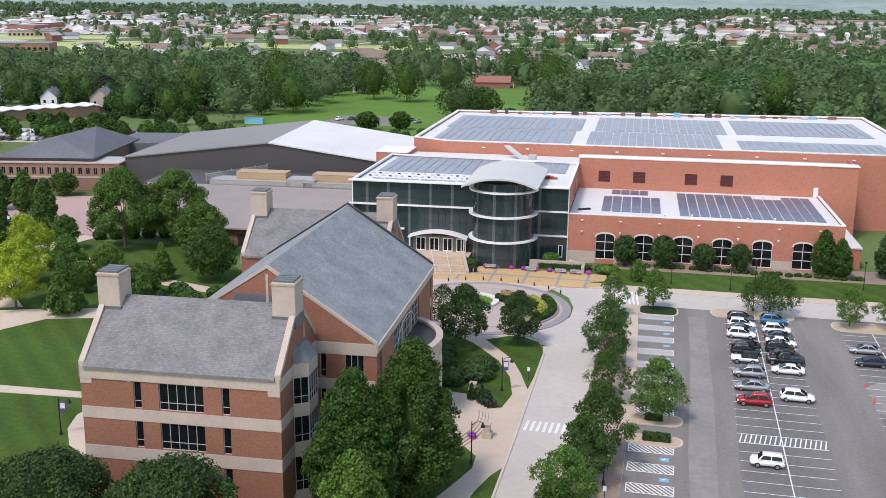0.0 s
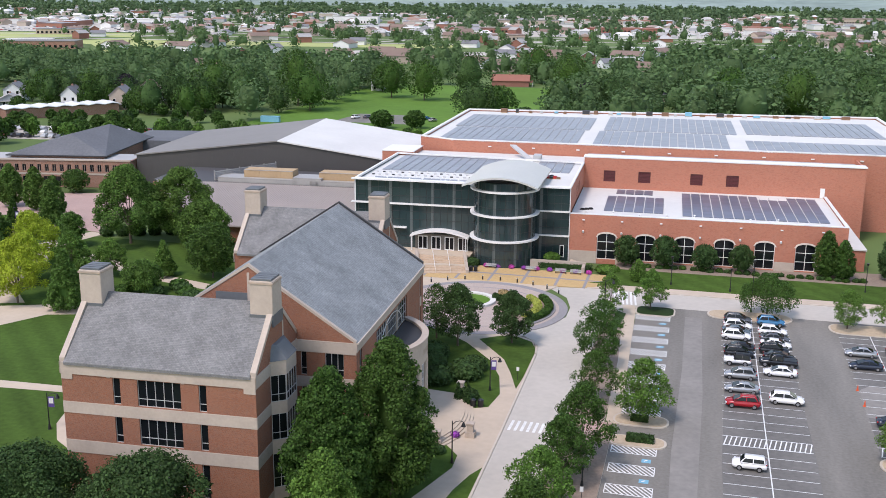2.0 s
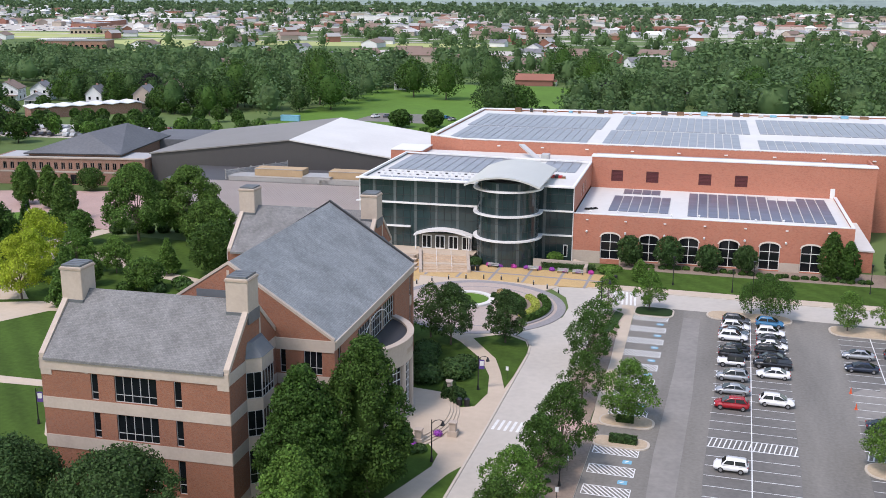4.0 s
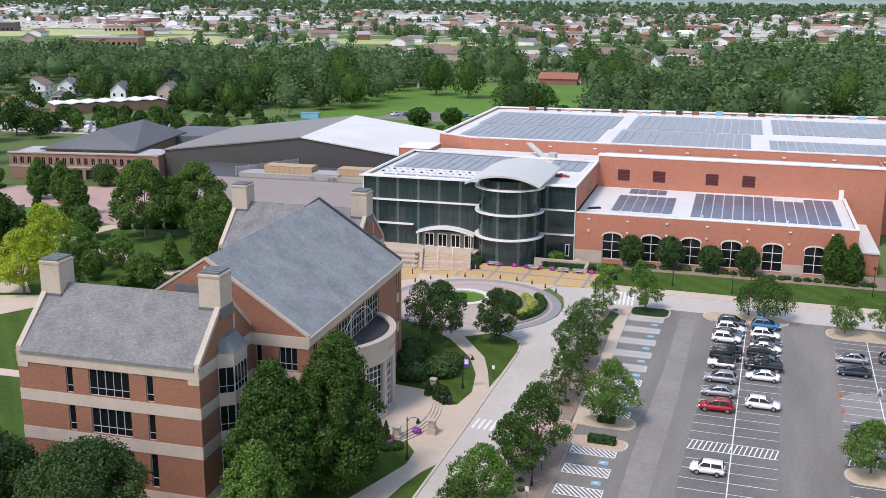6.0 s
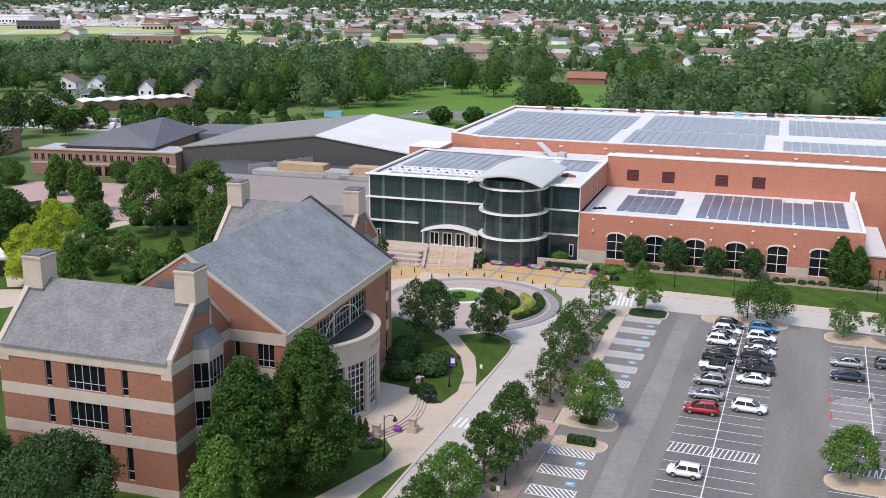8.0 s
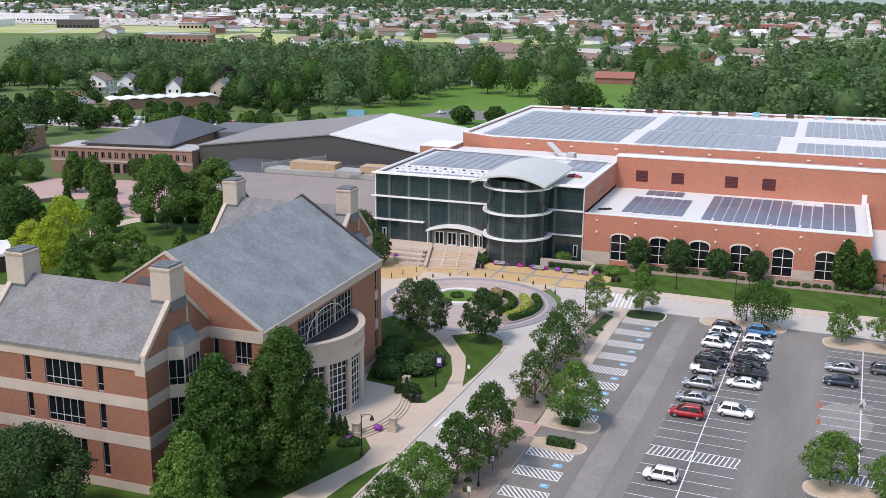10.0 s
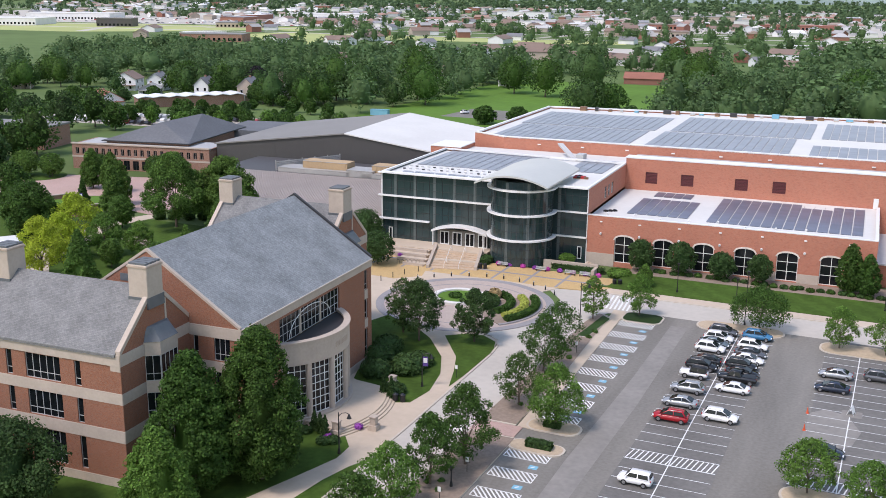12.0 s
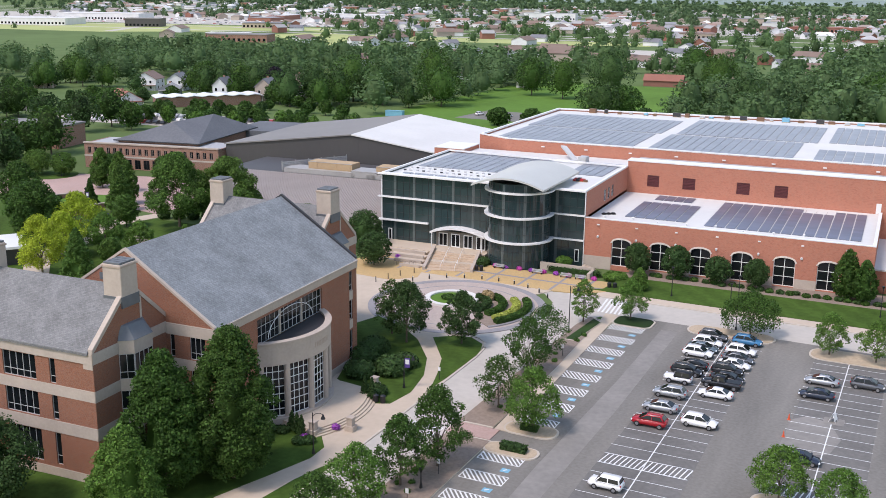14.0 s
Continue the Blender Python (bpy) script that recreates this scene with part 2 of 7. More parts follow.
def wall_with(u0, u1, z0, z1, holes, d, place):
    """A wall d thick along u, with rectangular openings through it; place(u, w, z) lays it into the plan (w: 0 outside, d inside)."""
    bm = bm_new()
    zs = sorted({z0, z1, *(h[i] for h in holes for i in (2, 3))})
    us = sorted({u0, u1, *(h[i] for h in holes for i in (0, 1))})
    verts = {}

    def vert(u, w, z):
        key = (round(u, 4), w, round(z, 4))
        if key not in verts:
            verts[key] = bm.verts.new(place(u, w, z))
        return verts[key]

    def is_wall(i, j):
        if not (0 <= i < len(us) - 1 and 0 <= j < len(zs) - 1):
            return False
        u, z = (us[i] + us[i + 1]) / 2, (zs[j] + zs[j + 1]) / 2
        return not any(h[0] < u < h[1] and h[2] < z < h[3] for h in holes)

    for i in range(len(us) - 1):
        for j in range(len(zs) - 1):
            if not is_wall(i, j):
                continue
            a, b, c, e = us[i], us[i + 1], zs[j], zs[j + 1]
            bm.faces.new([vert(*q) for q in ((a, 0, c), (b, 0, c), (b, 0, e), (a, 0, e))])
            bm.faces.new([vert(*q) for q in ((a, d, e), (b, d, e), (b, d, c), (a, d, c))])
            for di, dj, q in ((-1, 0, ((a, 0, c), (a, 0, e), (a, d, e), (a, d, c))), (1, 0, ((b, 0, e), (b, 0, c), (b, d, c), (b, d, e))), (0, -1, ((b, 0, c), (a, 0, c), (a, d, c), (b, d, c))), (0, 1, ((a, 0, e), (b, 0, e), (b, d, e), (a, d, e)))):
                if not is_wall(i + di, j + dj):
                    bm.faces.new([vert(*v) for v in q])
    bmesh.ops.recalc_face_normals(bm, faces=bm.faces[:])
    return bm


def window_unit(parent, u0, u1, z0, z1, cols, rows, place, inset=0.2, frame_mat=None, bar=0.06, name="window", rail=None):
    """A window: frame with mullions, and a pane in each field."""
    win = thing(name, "", "")
    for key in list(win.keys()):
        del win[key]
    win.parent = parent

    def bar_bm(bm, a0, a1, b0, b1, w0, w1):
        pts = [(a0, w0, b0), (a1, w0, b0), (a1, w1, b0), (a0, w1, b0), (a0, w0, b1), (a1, w0, b1), (a1, w1, b1), (a0, w1, b1)]
        v = [bm.verts.new(place(*p)) for p in pts]
        for f in ((3, 2, 1, 0), (4, 5, 6, 7), (0, 1, 5, 4), (1, 2, 6, 5), (2, 3, 7, 6), (3, 0, 4, 7)):
            bm.faces.new([v[i] for i in f])

    us = [u0 + (u1 - u0) * k / cols for k in range(cols + 1)]
    zs = rail or [z0 + (z1 - z0) * k / rows for k in range(rows + 1)]
    bm = bm_new()
    for k, u in enumerate(us):
        a = min(max(u - bar / 2, u0), u1 - bar)
        bar_bm(bm, a, a + bar, z0, z1, inset - 0.06, inset + 0.04)
    for z in zs:
        a = min(max(z - bar / 2, z0), z1 - bar)
        bar_bm(bm, u0, u1, a, a + bar, inset - 0.05, inset + 0.03)
    bmesh.ops.recalc_face_normals(bm, faces=bm.faces[:])
    part("window_frame", bm, frame_mat or FRAME_LIGHT, win)
    for ua, ub in zip(us, us[1:]):
        for za, zb in zip(zs, zs[1:]):
            bm = bm_new()
            bar_bm(bm, ua + bar * 0.4, ub - bar * 0.4, za + bar * 0.4, zb - bar * 0.4, inset, inset + 0.015)
            bmesh.ops.recalc_face_normals(bm, faces=bm.faces[:])
            part("pane", bm, GLASS, win)
    return win


# ---- ground, roads and lawns ----
def slab(name, pts, z, material, label, category, base=-0.3, bm=None):
    return tagged(part(name, bm or prism(pts, base, z), material), label, category, kind="structure")


def along(y, x, slope=-0.02):
    return x + slope * (y - 120)


g = bm_new()
edge = [-4200, -2500, -1500, -1000, -700, -500, -350, -250, -180, -120, -60, 0, 60, 120, 200, 300, 420, 560, 750, 1000, 1400, 2000, 3000, 4600]
gv = [[g.verts.new((x, y, -0.06)) for x in edge] for y in edge]
for j in range(len(edge) - 1):
    for i in range(len(edge) - 1):
        g.faces.new((gv[j][i], gv[j][i + 1], gv[j + 1][i + 1], gv[j + 1][i]))
tagged(part("ground", g, GRASS_FAR), "flat green ground of a spread-out town reaching the horizon", "ground", kind="structure")
slab("lawn_west", [(-190, 40), (-62, 40), (-62, 160), (-100, 200), (-230, 200), (-230, 120)], 0.02, GRASS, "mown green campus lawn with faint mowing stripes", "lawn")
slab("car_park", [(-5.6, 40), (95, 40), (95, 181), (-0.6, 181), (-0.6, 178), (along(178, -5.2), 176)], 0.0, ASPHALT, "worn dark grey asphalt car park with white lines", "car park")
slab("car_park_repair_strip", [(2.4, 60), (5.4, 60), (5.6, 85), (5.1, 110), (5.3, 140), (4.7, 176), (1.9, 176), (2.2, 150), (1.8, 120), (2.3, 90)], 0.006, PATCH, "long pale worn strip in the car park's asphalt", "asphalt")
for x0, x1, y1 in ((8.0, 18.6, 176.4), (26.6, 37.2, 173.4), (47.2, 57.8, 173.4)):
    slab("parking_bays", [(x0, 60), (x1, 60), (x1 - 0.2, 92), (x1 + 0.3, 121), (x1 - 0.1, 150), (x1 - 0.2, y1), (x0, y1), (x0 + 0.3, 148), (x0 - 0.2, 118), (x0 + 0.2, 90)], 0.004, ASPHALT_BAY, "darker sealed asphalt under the parking bays", "asphalt")
slab("car_park_repair_patch", [(26.6, 138), (29.5, 137.2), (32.5, 139), (33.4, 144), (31.5, 149), (28.6, 150.2), (26.8, 148)], 0.008, PATCH, "pale patched area of the car park's asphalt", "asphalt")
slab("road", [(-18.7, 40), (-19.3, 120), (-19.8, 150), (-21, 156), (-25, 158.2), (-22, 163), (-18, 170), (-18, 176), (-19.5, 182), (-24, 188), (-16, 189.3), (110, 190), (110, 179.5), (-3, 180.5), (-9.5, 178), (-11.6, 172), (-12, 128.2), (-11.8, 122.2), (-11.5, 40)], 0.012, CONCRETE, "pale concrete campus road", "road")
slab("pavement", [(-18.9, 40), (-19.5, 120), (-20.0, 150), (-21.2, 156.2), (-25.2, 158.6), (-24, 163), (-34, 166), (-22, 188.5), (-70, 190), (-72, 150), (-60, 140), (-41, 92), (-40, 40)], 0.10, WALK, "beige concrete pavement round the brick library", "pavement")
slab("pavement_by_car_park", [(-6.8, 126.8), (-5.0, 126.8), (-6.6, 176.5), (-6.9, 180), (-9.0, 180), (-8.4, 172)], 0.10, WALK, "pinkish concrete pavement beside the parking bays", "pavement")
slab("pavement_along_hall", [(-17, 189.4), (110, 190.2), (110, 192.8), (-12, 192.6), (-17, 192.6)], 0.10, WALK, "beige concrete pavement along the kerb", "pavement")
slab("brick_path", [(-12.2, 126.7), (-6.0, 126.7), (-6.0, 123.4), (-12.0, 123.4)], 0.11, PINKPAVE, "pink brick path between two planting strips", "path")
LAWNS = [
    ("lawn_corner", [(-27.5, 70), (-26.9, 95.7), (-24.6, 103), (-22.9, 108.7), (-23.1, 112), (-25, 114.4), (-27.5, 115.6), (-33.2, 114.8), (-33.0, 105), (-39, 104), (-39, 92), (-62, 90), (-62, 70)]),
    ("lawn_verge", [(-22.6, 70), (-22.1, 97.9), (-21.5, 103.1), (-20.5, 107.2), (-19.4, 109.8), (-19.3, 70)]),
    ("lawn_shrubs", [(-33.8, 132), (-27, 128.5), (-24.5, 126.7), (-22.6, 127.6), (-22, 132.5), (-23.4, 139.1), (-26.2, 145.5), (-31.4, 152.4), (-36, 156.5), (-43, 160), (-46, 150), (-36.5, 140)]),
    ("lawn_island", [(-20.2, 135), (-22.1, 141), (-24.2, 146.5), (-29.8, 154.6), (-26.6, 157.2), (-24.2, 157.4), (-21.4, 155.4), (-20.1, 151.5), (-20.0, 140)]),
]
for nm, pts in LAWNS:
    slab(nm, pts, 0.14, GRASS, "mown green lawn edged by beige pavement", "lawn")
bm = bm_new()
hb = [(-17, 192.8, 0.12), (110, 192.8, 0.12), (110, 214, 1.2), (35, 212, 1.1), (-12.5, 208.5, 1.0), (-12.5, 196, 0.5)]
solid([(x, y, z) for x, y, z in hb[:2]] + [(110, 204, 0.9), (-12.5, 202, 0.75), (-14, 194, 0.2)], [(x, y, -0.3) for x, y, z in hb[:2]] + [(110, 204, -0.3), (-12.5, 202, -0.3), (-14, 194, -0.3)], bm)
slab("lawn_bank", None, 0, GRASS, "sloping green lawn in front of the brick sports hall", "lawn", bm=bm)
slab("planting_bed", [(-12.6, 202), (110, 204), (110, 216), (-12.6, 210)], 0.8, MULCH, "brown mulch planting bed along the brick wall", "flower bed")
slab("plaza", [(-66, 188.2), (-44, 188.2), (-34, 188.6), (-24, 188.4), (-16, 189.3), (-13, 192.6), (-14, 199), (-66, 200)], 0.12, YELLOW, "yellow paved entrance plaza with grey stripes", "plaza")
for k, x in enumerate((-62, -55.5, -49, -42.5, -36, -29.5, -23, -17.5)):
    slab("paving_stripe", [(x, 188.8), (x + 0.55, 188.8), (x + 0.55, 199), (x, 199)], 0.126, BLUEPAVE, "blue-grey paving stripe across the yellow plaza", "paving")
slab("paving_stripe", [(-66, 194), (-14, 193.6), (-14, 194.3), (-66, 194.7)], 0.13, BLUEPAVE, "blue-grey paving stripe along the yellow plaza", "paving")
slab("plaza", [(-66, 188.2), (-49.5, 188.2), (-48.5, 184.5), (-52.5, 180.5), (-60, 181), (-66, 184)], 0.118, YELLOW, "yellow paved corner of the entrance plaza", "plaza")
RX, RY = -34.0, 172.3
slab("turning_circle", disc_pts(RX, RY, 14.4, 72), 0.13, RINGPAVE, "pale pink paved turning circle", "turning circle")
slab("paving_band", None, 0, BLUEPAVE, "blue-grey paved ring round the turning circle", "paving", bm=ring_bm(RX, RY, 14.4, 15.9, -0.3, 0.134, 96))
slab("paving_band", None, 0, BLUEPAVE, "thin blue-grey ring in the turning circle's paving", "paving", bm=ring_bm(RX, RY, 11.6, 11.9, -0.3, 0.137, 96))
slab("planter_kerb", None, 0, surf("white_concrete", (0.62, 0.6, 0.56), 0.8, 0.1, 0.1), "round white concrete planter kerb with lawn inside", "planter", bm=ring_bm(-36.2, 174.6, 3.9, 4.9, 0, 0.55, 64))
slab("planter_lawn", disc_pts(-36.2, 174.6, 3.9, 40), 0.3, PARK, "round patch of lawn inside the white kerb", "lawn")
bedpts = disc_pts(RX, RY, 13.2, 24, -42, 36) + [(-27.5, 178.2), (-29.6, 174.5), (-29.6, 170), (-28, 166.5)]
slab("island_bed", bedpts, 0.24, MULCH, "crescent planting bed edged by a dark kerb", "flower bed")
slab("island_kerb", None, 0, BLUEPAVE, "dark curved kerb of the planting bed", "kerb", bm=ring_bm(RX, RY, 13.2, 13.8, 0, 0.3, 40, -42, 36))


def kerb_line(pts, w, z, label):
    bm = bm_new()
    for a, b in zip(pts, pts[1:]):
        p, q = Vector(a), Vector(b)
        d = (q - p).normalized()
        n_ = Vector((-d.y, d.x)) * w / 2
        e = d * w * 0.45
        prism([tuple(v) for v in (p - n_ - e, q - n_ + e, q + n_ + e, p + n_ - e)], -0.2, z, bm)
    tagged(part("kerb", bm, KERB), label, "kerb", kind="structure")


kerb_line([(-18.8, 40), (-19.4, 120)], 0.3, 0.145, "pale concrete kerb along the campus road")
kerb_line([(-19.4, 120), (-19.9, 150), (-20.4, 154), (-21.4, 156.4), (-23, 157.8), (-25.2, 158.5)], 0.3, 0.15, "pale concrete kerb curving to the turning circle")
kerb_line([(-16.5, 189.3), (110, 190.05)], 0.3, 0.145, "pale concrete kerb below the grass bank")


# ---- brick library with slate roofs ----
LIB = thing("library", "three-storey red brick library with limestone bands, slate gables and chimneys", "building", pose(-39.6, 91.8, 0, 0, 0, 3.2))
FL = ((1.6, 5.5), (7.15, 10.1), (11.55, 14.5))


def south(v):
    return lambda u, w, z: (u, v + w, z)


def north(v):
    return lambda u, w, z: (u, v - w, z)


def east(u):
    return lambda a, w, z: (u - w, a, z)


def west(u):
    return lambda a, w, z: (u + w, a, z)


def wall_windows(parent, brick, u0, u1, z0, z1, wins, place, d=0.5, fm=None):
    part("wall", wall_with(u0, u1, z0, z1, [w[:4] for w in wins], d, place), brick, parent)
    for a, b, c, e, cols, rows in wins:
        rail = [c, c + (e - c) * 0.28, e] if rows == 2 else None
        window_unit(parent, a, b, c, e, cols, rows, place, frame_mat=fm or FRAME_LIGHT, rail=rail)


def bands(parent, u0, u1, place, rows, proud=0.06, mat_=None):
    for za, zb in rows:
        part("stone_band", wall_with(u0, u1, za, zb, [], proud + 0.02, lambda u, w, z: place(u, w - proud, z)), mat_ or STONE, parent)


BANDS = ((0.0, 1.2), (5.6, 7.05), (10.15, 11.45))


def gable_bm(place, a0, a1, z0, z1, d):
    """A triangular gable wall."""
    mid = (a0 + a1) / 2
    return solid([place(a0, 0, z0), place(a1, 0, z0), place(mid, 0, z1)], [place(a0, d, z0), place(a1, d, z0), place(mid, d, z1)])


def roof_pair(parent, mat_, u0, u1, v0, v1, ze, zr, axis="u", over=0.25, th=0.3):
    """Two slopes of a gable roof with the ridge along axis."""
    if axis == "u":
        mid = (v0 + v1) / 2
        for ve in (v0 - over, v1 + over):
            p = [(u0, ve, ze), (u1, ve, ze), (u1, mid, zr), (u0, mid, zr)]
            part("roof_slope", solid(p, [(a, b, c - th) for a, b, c in p]), mat_, parent)
    else:
        mid = (u0 + u1) / 2
        for ue in (u0 - over, u1 + over):
            p = [(ue, v0, ze), (ue, v1, ze), (mid, v1, zr), (mid, v0, zr)]
            part("roof_slope", solid(p, [(a, b, c - th) for a, b, c in p]), mat_, parent)


def coping(parent, place, a0, a1, z0, z1, w=0.55, h=0.45, mat_=None):
    mid = (a0 + a1) / 2
    for e in (a0, a1):
        p = [place(e, -0.08, z0), place(mid, -0.08, z1), place(mid, w, z1), place(e, w, z0)]
        part("coping", solid([(x, y, z + h) for x, y, z in p], [(x, y, z - 0.15) for x, y, z in p]), mat_ or STONE, parent)


def chimney(parent, u0, u1, v0, v1, zb, zt):
    ch = thing("chimney", "", "")
    for key in list(ch.keys()):
        del ch[key]
    ch.parent = parent
    bm = box(u0, u1, v0, v1, zb, zt)
    bmesh.ops.bevel(bm, geom=bm.edges[:], offset=0.06, segments=1, affect="EDGES")
    part("chimney_shaft", bm, STONE, ch)
    part("flashing", box(u0 - 0.06, u1 + 0.06, v0 - 0.06, v1 + 0.06, zb, zb + 1.3), LEAD, ch)
    part("rim", box(u0 - 0.08, u1 + 0.08, v0 - 0.08, v1 + 0.08, zt - 0.35, zt - 0.15), STONE_DARK, ch)
    k = (v1 - v0) / 4
    for i in range(4):
        part("cap_slab", box(u0 + 0.15, u1 - 0.15, v0 + i * k + 0.08, v0 + (i + 1) * k - 0.08, zt, zt + 0.22), LEAD, ch)
    return ch


def wing(v0, v1, faces_south):
    """One end wing: long front, two gables with chimneys, slate roof."""
    u0, u1 = -21.9, 0.0
    mid = (v0 + v1) / 2
    front, back = (south(v0), north(v1)) if faces_south else (north(v1), south(v0))
    wins = []
    for c, e in FL:
        wins += [(-16.0, -15.15, c, e, 1, 2), (-13.2, -8.3, c, e, 5, 2), (-6.3, -5.45, c, e, 1, 2)]
    wall_windows(LIB, BRICK, u0, u1, 0, 14.6, wins, front)
    bands(LIB, u0, u1, front, BANDS)
    bands(LIB, u0 - 0.1, u1 + 0.1, front, ((14.6, 15.9),), 0.1)
    part("wall", wall_with(u0, u1, 0, 15.9, [], 0.5, back), BRICK, LIB)
    # downpipe strips and corner blocks under the eave band
    for a, b in ((u0, u0 + 1.3), (-16.6, -14.9), (-8.2, -5.0), (u1 - 1.3, u1)):
        part("stone_block", wall_with(a, b, 14.0, 14.6, [], 0.1, lambda u, w, z: front(u, w - 0.07, z)) if a in (u0,) or b in (u1,) else wall_with(a, a + 0.35, 14.5, 14.6, [], 0.1, lambda u, w, z: front(u, w - 0.07, z)), STONE, LIB)
    for pl, sgn in ((east(u1), 1), (west(u0), -1)):
        part("wall", wall_with(v0 + 0.5, v1 - 0.5, 0, 15.9, [(mid - 2.4, mid + 2.4, c - 0.1, e + 0.1) for c, e in FL], 0.5, pl), BRICK, LIB)
        part("gable", gable_bm(pl, v0 + 0.1, v1 - 0.1, 15.9, 21.9, 0.5), BRICK, LIB)
        part("gable_rib", wall_with(mid - 0.15 + 1.6, mid + 0.15 + 1.6, 17.5, 20.2, [], 0.1, lambda u, w, z: pl(u, w - 0.06, z)), STONE, LIB)
        bands(LIB, v0, v1, pl, BANDS, 0.055)
        bands(LIB, v0 - 0.1, v1 + 0.1, pl, ((14.6, 15.9),), 0.095)
        coping(LIB, pl, v0, v1, 15.9, 21.95)
        # oriel bay with three faces and a lead hood
        bay = [(mid - 2.6, 0.0), (mid - 1.6, 1.5), (mid + 1.6, 1.5), (mid + 2.6, 0.0)]
        for za, zb, mt, nm in ((0, 1.5, STONE, "bay_base"), (5.5, 7.1, STONE, "bay_band"), (10.1, 11.5, STONE, "bay_band"), (14.5, 16.1, STONE, "bay_band")):
            part(nm, prism([pl(a, -w, 0)[:2] for a, w in bay], za, zb), mt, LIB)
        for c, e in ((1.5, 5.5), (7.1, 10.1), (11.5, 14.5)):
            for (a, w), (b, w2) in zip(bay, bay[1:]):
                length = math.hypot(b - a, w2 - w)

                def face(s, q, z, a=a, w=w, b=b, w2=w2, length=length):
                    t = s / length
                    nx, ny = (w2 - w) / length, -(b - a) / length
                    return pl(a + (b - a) * t + nx * q, -(w + (w2 - w) * t) - ny * q, z)
                window_unit(LIB, 0.06, length - 0.06, c, e, 4 if length > 2.5 else 2, 2, face, inset=0.08, name="bay_window", rail=[c, c + (e - c) * 0.28, e])
        lo = [pl(a, -w - 0.1, 16.1) for a, w in ((bay[0][0] - 0.1, 0.0), bay[1], bay[2], (bay[3][0] + 0.1, 0.0))]
        hi = [pl(mid - 1.9, 0.05, 17.7), pl(mid - 1.3, -0.4, 17.6), pl(mid + 1.3, -0.4, 17.6), pl(mid + 1.9, 0.05, 17.7)]
        part("bay_hood", solid(hi, lo), LEAD, LIB)
    roof_pair(LIB, SLATE, u0 + 0.5, u1 - 0.5, v0, v1, 15.95, 21.9)
    for cu in (u0 - 0.15, u1 - 2.4):
        chimney(LIB, cu, cu + 2.55, mid - 1.5, mid + 1.3, 19.6, 24.6)


wing(0.0, 13.4, True)
wing(47.6, 61.0, False)
# the tall hall between the wings
HU0, HU1, HV0, HV1 = -18.1, 7.1, 12.6, 47.8
UPW = (21.4, 37.6, 10.9, 14.3)
EW = [(UPW[0], UPW[1], 1.0, 14.3)] + [(HV1 - 2.3, HV1 - 1.3, c, e) for c, e in FL] + [(HV0 + 1.3, HV0 + 2.3, c, e) for c, e in FL]
part("wall", wall_with(HV0, HV1, 0, 14.7, EW, 0.5, east(HU1)), BRICK, LIB)
for a, b, c, e in EW[1:]:
    window_unit(LIB, a, b, c, e, 1, 2, east(HU1), rail=[c, c + (e - c) * 0.28, e])
    part("stone_panel", wall_with(a, b, c - 1.4, c, [], 0.1, lambda u, w, z: east(HU1)(u, w - 0.04, z)), STONE, LIB)
part("wall", wall_with(HV0, HV1, 0, 14.7, [], 0.5, west(HU0)), BRICK, LIB)
for pl in (east(HU1), west(HU0)):
    bands(LIB, HV0 - 0.1, HV1 + 0.1, pl, ((14.7, 15.8),), 0.12)
    bands(LIB, HV0, HV1, pl, ((0.0, 1.2),) if pl(0, 0, 0)[0] < 0 else (), 0.06)
part("stone_band", wall_with(38.6, HV1, 0, 1.2, [], 0.1, lambda u, w, z: east(HU1)(u, w - 0.06, z)), STONE, LIB)
for pl, v in ((south(HV0), HV0), (north(HV1), HV1)):
    sw = [(0.5, 1.2, c, e, 1, 2) for c, e in FL] + [(3.4, 5.6, c, e, 3, 2) for c, e in FL]
    wall_windows(LIB, BRICK, HU0 + 0.5, HU1 - 0.5, 0, 14.4, sw, pl)
    bands(LIB, HU0, HU1, pl, ((14.4, 15.8),), 0.1)
    bands(LIB, 0.1, 6.9, pl, BANDS[1:], 0.05)
    part("gable", gable_bm(pl, HU0 + 0.1, HU1 - 0.1, 15.8, 23.9, 0.5), BRICK, LIB)
    part("gable_rib", wall_with(-5.65, -5.35, 16.2, 23.3, [], 0.1, lambda u, w, z: pl(u, w - 0.06, z)), STONE, LIB)
    part("gable_louvre", wall_with(-9.5, -4.5, 20.0, 20.9, [], 0.1, lambda u, w, z: pl(u, w - 0.05, z)), LEAD, LIB)
    if v == HV0:
        coping(LIB, pl, HU0, HU1, 15.85, 24.15, 0.35, 0.2, STONE)
roof_pair(LIB, SLATE_BLUE, HU0, HU1, HV0 + 0.02, HV1 - 0.02, 15.85, 24.25, "v", 0.15)
for sgn in (-1, 1):
    e = HU0 if sgn < 0 else HU1
    p = [(e, HV1 - 0.1, 15.95), (-5.5, HV1 - 0.1, 24.3), (-5.5, HV1 + 0.3, 24.3), (e, HV1 + 0.3, 15.95)]
    part("verge", solid([(a, b, c + 0.3) for a, b, c in p], p), FRAME, LIB, "dark verge along the roof's edge")
part("gutter", box(HU1 + 0.1, HU1 + 0.3, HV0, HV1, 15.65, 15.85), STONE, LIB)
